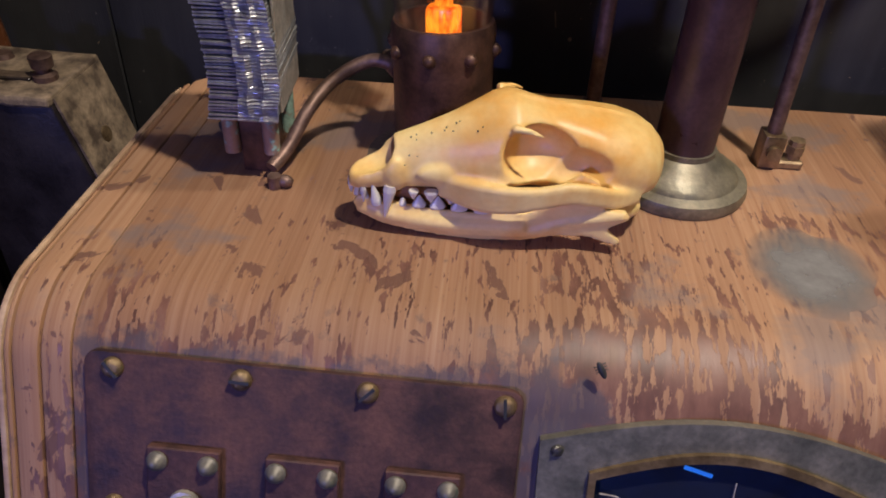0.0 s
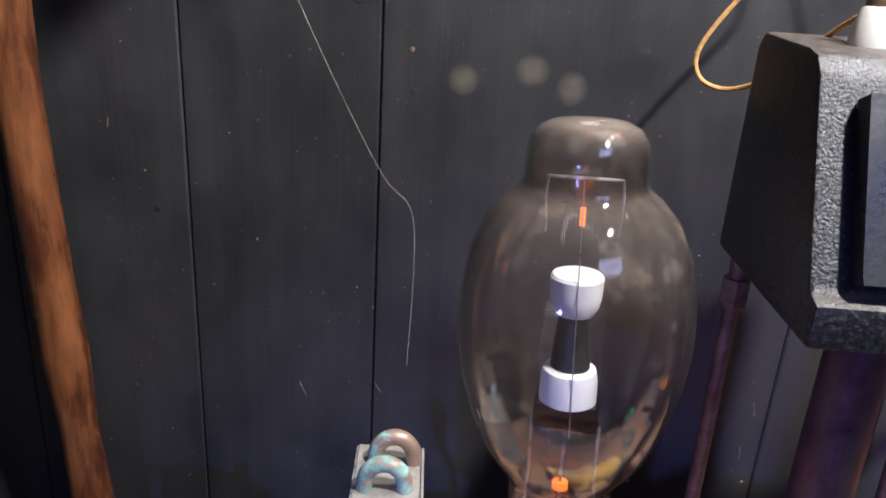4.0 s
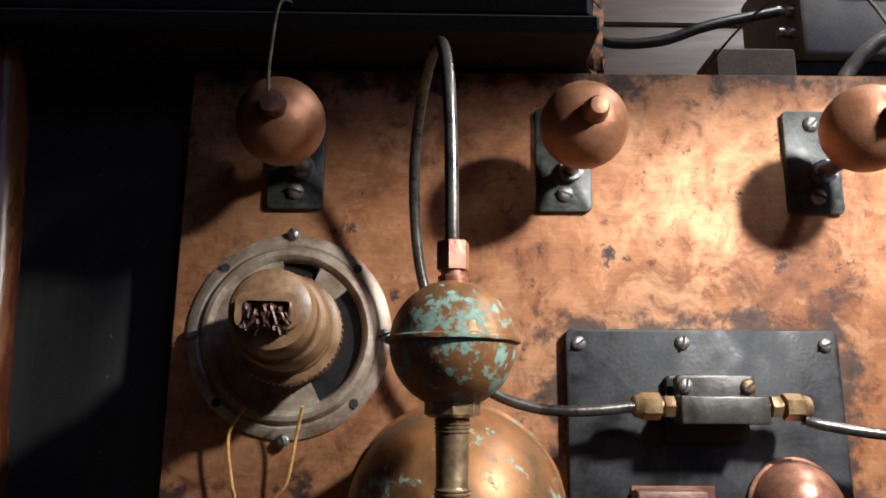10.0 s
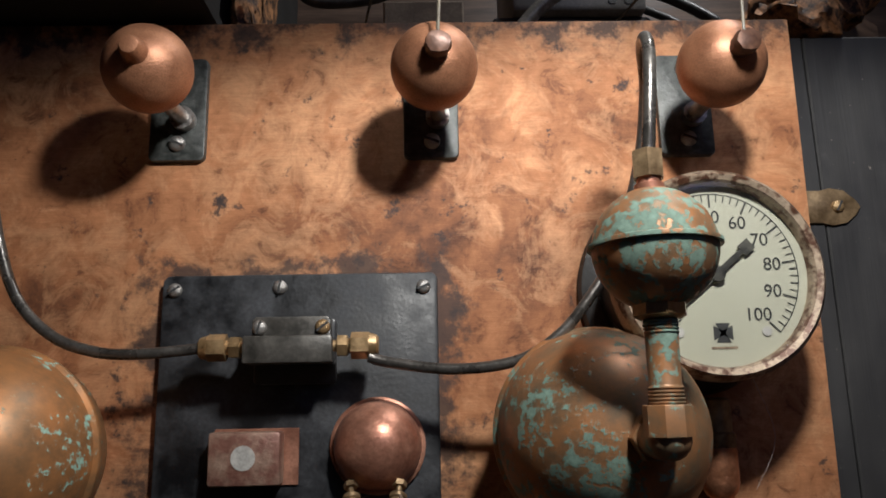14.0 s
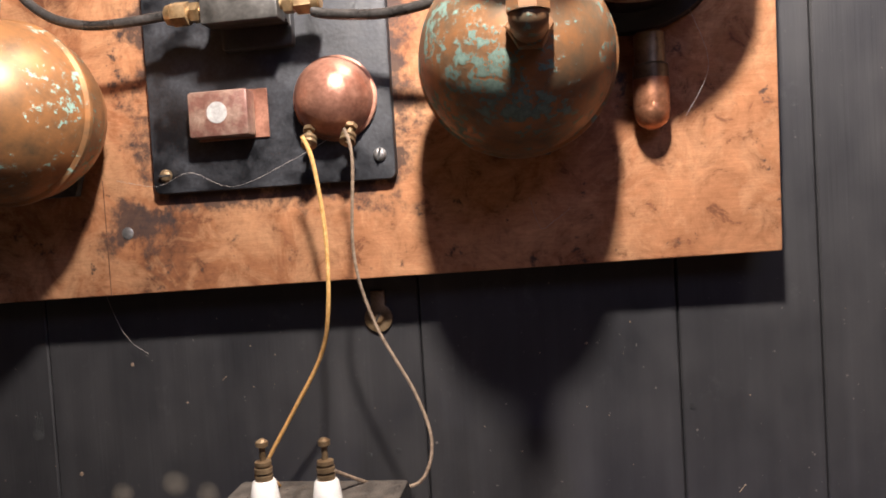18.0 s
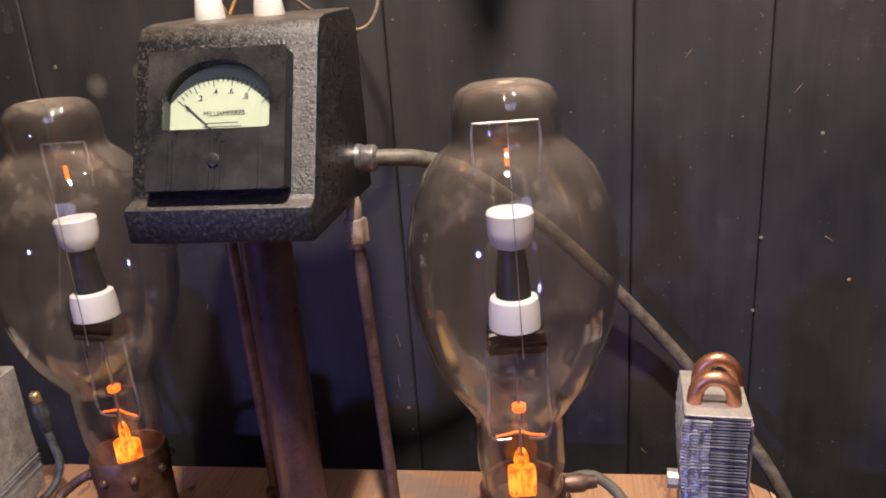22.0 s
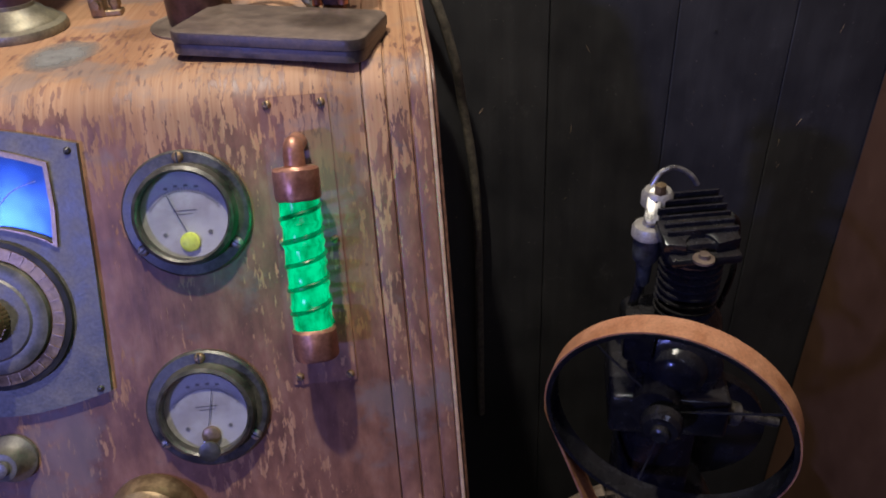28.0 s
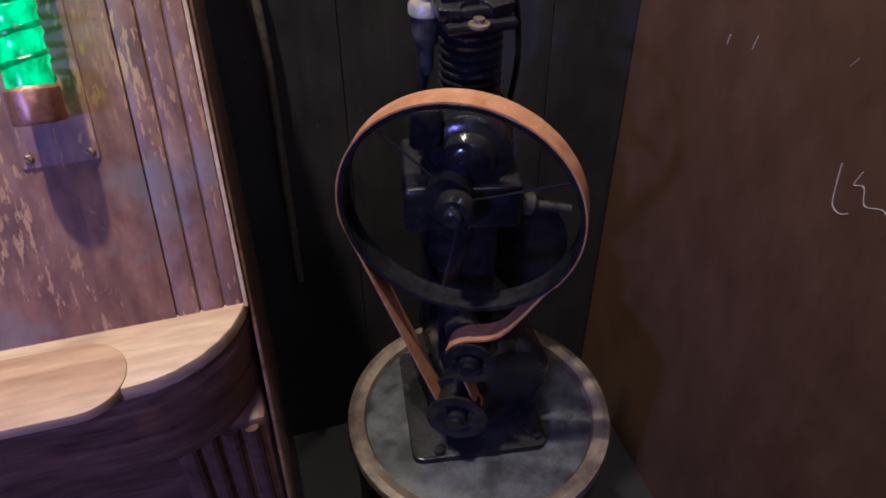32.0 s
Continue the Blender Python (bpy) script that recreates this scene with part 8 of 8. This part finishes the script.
# ---- scratches and cobwebs ----
bm = B()
random.seed(12)
for k in range(9):
    y, z = random.uniform(0.1, 0.42), random.uniform(0.78, 1.15)
    rod(bm, (1.0718, y, z), (1.0718, y + random.uniform(-0.01, 0.01), z - random.uniform(0.01, 0.035)), 0.0005, 4)
for line in (((0.184, 0.836), (0.181, 0.812), (0.177, 0.794), (0.166, 0.791), (0.157, 0.797)), ((0.159, 0.842), (0.163, 0.826), (0.152, 0.83), (0.144, 0.815), (0.126, 0.823), (0.116, 0.82)), ((0.34, 0.897), (0.344, 0.88)), ((0.384, 0.88), (0.386, 0.868)), ((0.1, 0.85), (0.094, 0.82))):
    hose(bm, [(1.0715, a, b) for a, b in line], 0.0006, 5, 5)
scr = part("chalk_scratches", bm, M["chalk"], brown, "pale scribbled scratches")
bm = B()
hose(bm, [(-0.148, 0.565, 1.6), (-0.12, 0.555, 1.55), (-0.08, 0.54, 1.475), (-0.045, 0.53, 1.415), (-0.026, 0.524, 1.396), (-0.022, 0.52, 1.36), (-0.022, 0.5, 1.3)], 0.00012, 5, 6)
single("cobweb_thread", bm, M["dust_fluff"], "long dusty cobweb thread before the black wall", "cobweb", "cobwebs")
for pts in (((0.045, 1.71), (0.075, 1.704), (0.1, 1.712), (0.13, 1.7), (0.17, 1.714), (0.2, 1.728)), ((0.435, 1.79), (0.445, 1.755), (0.43, 1.725)), ((0.33, 1.68), (0.336, 1.66), (0.345, 1.664), (0.356, 1.672)), ((0.004, 1.627), (0.012, 1.605), (0.022, 1.59), (0.035, 1.581))):
    bm = B()
    hose(bm, [(x, 0.528 if z > 1.63 else 0.57, z) for x, z in pts], 0.00011, 5, 4)
    single("cobweb_thread", bm, M["dust_fluff"], "fine dusty cobweb thread on the panel", "cobweb", "cobwebs")
# nail holes, knot and dust smears of the plank wall
bm = B()
for x, z in ((0.434, 1.528), (0.222, 1.5), (0.247, 1.42), (-0.032, 1.46), (0.2, 1.497), (-0.21, 1.365), (0.66, 1.12), (0.61, 0.98), (0.75, 1.09), (0.86, 1.05)):
    lathe(bm, [(0.0022, 0), (0.0022, 0.0005), (0, 0.0006)], pose(x, WALL_Y, z, 90, 0, 0), 10)
lathe(bm, [(0.004, 0), (0.005, 0.0006), (0, 0.0008)], pose(-0.068, WALL_Y, 1.518, 90, 0, 0), 9)
for k in range(5):
    box(bm, -0.0004, 0.0004, 0, 0.013 + 0.004 * (k % 2), 0, 0.0007, m=pose(-0.0695 + 0.0014 * k, WALL_Y, 1.519, 90, 0, 0))
part("nail_holes", bm, M["ink"], wall, "dark nail holes and a torn knot")
random.seed(5)
bm = B()
for k in range(300):
    x, z = random.uniform(-0.25, 1.05), random.uniform(0.8, 1.62)
    r = random.uniform(0.0003, 0.0007) if k % 12 else random.uniform(0.001, 0.0018)
    lathe(bm, [(r, 0), (r * 0.8, 0.0004), (0, 0.0005)], pose(x, WALL_Y, z, 90, 0, 0), 6)
for k in range(60):
    x, z = random.uniform(-0.25, 1.05), random.uniform(0.85, 1.6)
    rod(bm, (x, WALL_Y - 0.0003, z), (x + random.uniform(-0.006, 0.006), WALL_Y - 0.0003, z - random.uniform(0.002, 0.012)), 0.0003, 4)
part("dust_specks", bm, M["cord_brown"], wall, "pale specks of dust and lint")


# ---- small extras ----
M["dust_film"] = film_mat("dust_smear", (0.2, 0.175, 0.14), 0.42, 210, (1, 0, 1))
M["grey_film"] = film_mat("grey_stain", (0.22, 0.21, 0.2), 1.0, 60)
for x, z, w, h, a in ((0.0, 1.47, 0.011, 0.011, 0), (0.044, 1.477, 0.0125, 0.0115, 20), (0.07, 1.468, 0.011, 0.0125, -20), (0.0775, 1.435, 0.009, 0.0115, 0)):
    bm = B()
    poly = []
    for k in range(24):
        q = 2 * math.pi * k / 24
        f = 1 + 0.07 * math.sin(3 * q + x * 90) + 0.03 * math.sin(7 * q)
        poly.append((w * f * math.cos(q), h * f * math.sin(q)))
    prism(bm, poly, 0.0002, 0.0005, pose(x, WALL_Y, z, 90, 0, 0) @ pose(0, 0, 0, 0, 0, a))
    part("dust_smear", bm, M["dust_film"], wall, "pale oval smear of dust")
bm = B()
poly = []
for k in range(40):
    q = 2 * math.pi * k / 40
    f = 1 + 0.1 * math.sin(3 * q + 1) + 0.06 * math.sin(8 * q) + 0.04 * math.sin(13 * q)
    poly.append((0.029 * f * math.copysign(abs(math.cos(q)) ** 0.7, math.cos(q)), 0.034 * f * math.copysign(abs(math.sin(q)) ** 0.7, math.sin(q))))
prism(bm, poly, 0.0002, 0.0005, pose(0.25, 0.3425, 0.0, 0, 0, -8))
part("grey_stain", bm, M["grey_film"], cab, "grey stain on the top")
# dead fly on the shoulder
fly = thing("dead_fly", on_front(0.151, -0.004, 0.0026, 30), "tiny black dead insect on the veneer", "insect")
bm = B()
ellipsoid(bm, (0, 0, 0.001), (0.0015, 0.004, 0.0013), 10, 6)
for sgn in (-1, 1):
    for k in range(3):
        hose(bm, [(0, 0.001 * k, 0.001), (sgn * 0.0016, 0.0012 * k, 0.0016), (sgn * 0.0024, 0.0015 * k - 0.001, 0)], 0.00025, 5, 3)
part("fly_body", bm, M["ink"], fly)
# rough honeycombed sponge gourd hanging at the left
random.seed(3)
rng = np.random.default_rng(3)
gourd = thing("dried_gourd", pose(-0.34, 0.482, 1.63), "tan dried honeycombed gourd hanging on a cord beside the pole", "gourd")
bm = B()
cells = rng.uniform((-0.5, -0.42), (0.5, 0.42), (1700, 2)) * np.array((0.42, 0.37))
NU, NV = 230, 190
grid = []
for i in range(NV + 1):
    v = i / NV
    w = math.pi * (0.04 + 0.92 * v)
    rr_ = 0.066 * math.sin(w) ** 0.75 * (1 + 0.1 * math.sin(9 * v + 0.5) + 0.05 * math.sin(21 * v))
    z = 0.15 * math.cos(w)
    uu = np.arange(NU) / NU
    q = np.stack(((uu - 0.5) * 0.42, np.full(NU, (v - 0.5) * 0.31)), 1)
    d = np.partition(np.linalg.norm(q[:, None, :] - cells[None], axis=2), 1, axis=1)
    edge = np.clip((d[:, 1] - d[:, 0]) / 0.0022, 0, 1)
    row = []
    for k in range(NU):
        a = 2 * math.pi * uu[k] - math.pi / 2
        rad_ = rr_ * (1 + 0.06 * math.sin(3 * a + 5 * v)) - 0.005 * edge[k]
        row.append(bm.verts.new((rad_ * math.cos(a), rad_ * 0.85 * math.sin(a), z)))
    grid.append(row)
for a, b in zip(grid, grid[1:]):
    for k in range(NU):
        bm.faces.new((a[k], a[(k + 1) % NU], b[(k + 1) % NU], b[k]))
bm.faces.new(grid[0])
bm.faces.new(grid[-1])
part("gourd_shell", bm, worn("tan_gourd_fibre", (0.2, 0.155, 0.1), (0.34, 0.27, 0.185), 0.8, 0, 60), gourd)
bm = B()
hose(bm, [(0.0, 0.0, 0.145), (0.0, 0.02, 0.2), (0.0, 0.1, 0.33), (0.0, 0.128, 0.38)], 0.002, 8, 6)
part("hanging_cord", bm, M["cord_brown"], gourd)
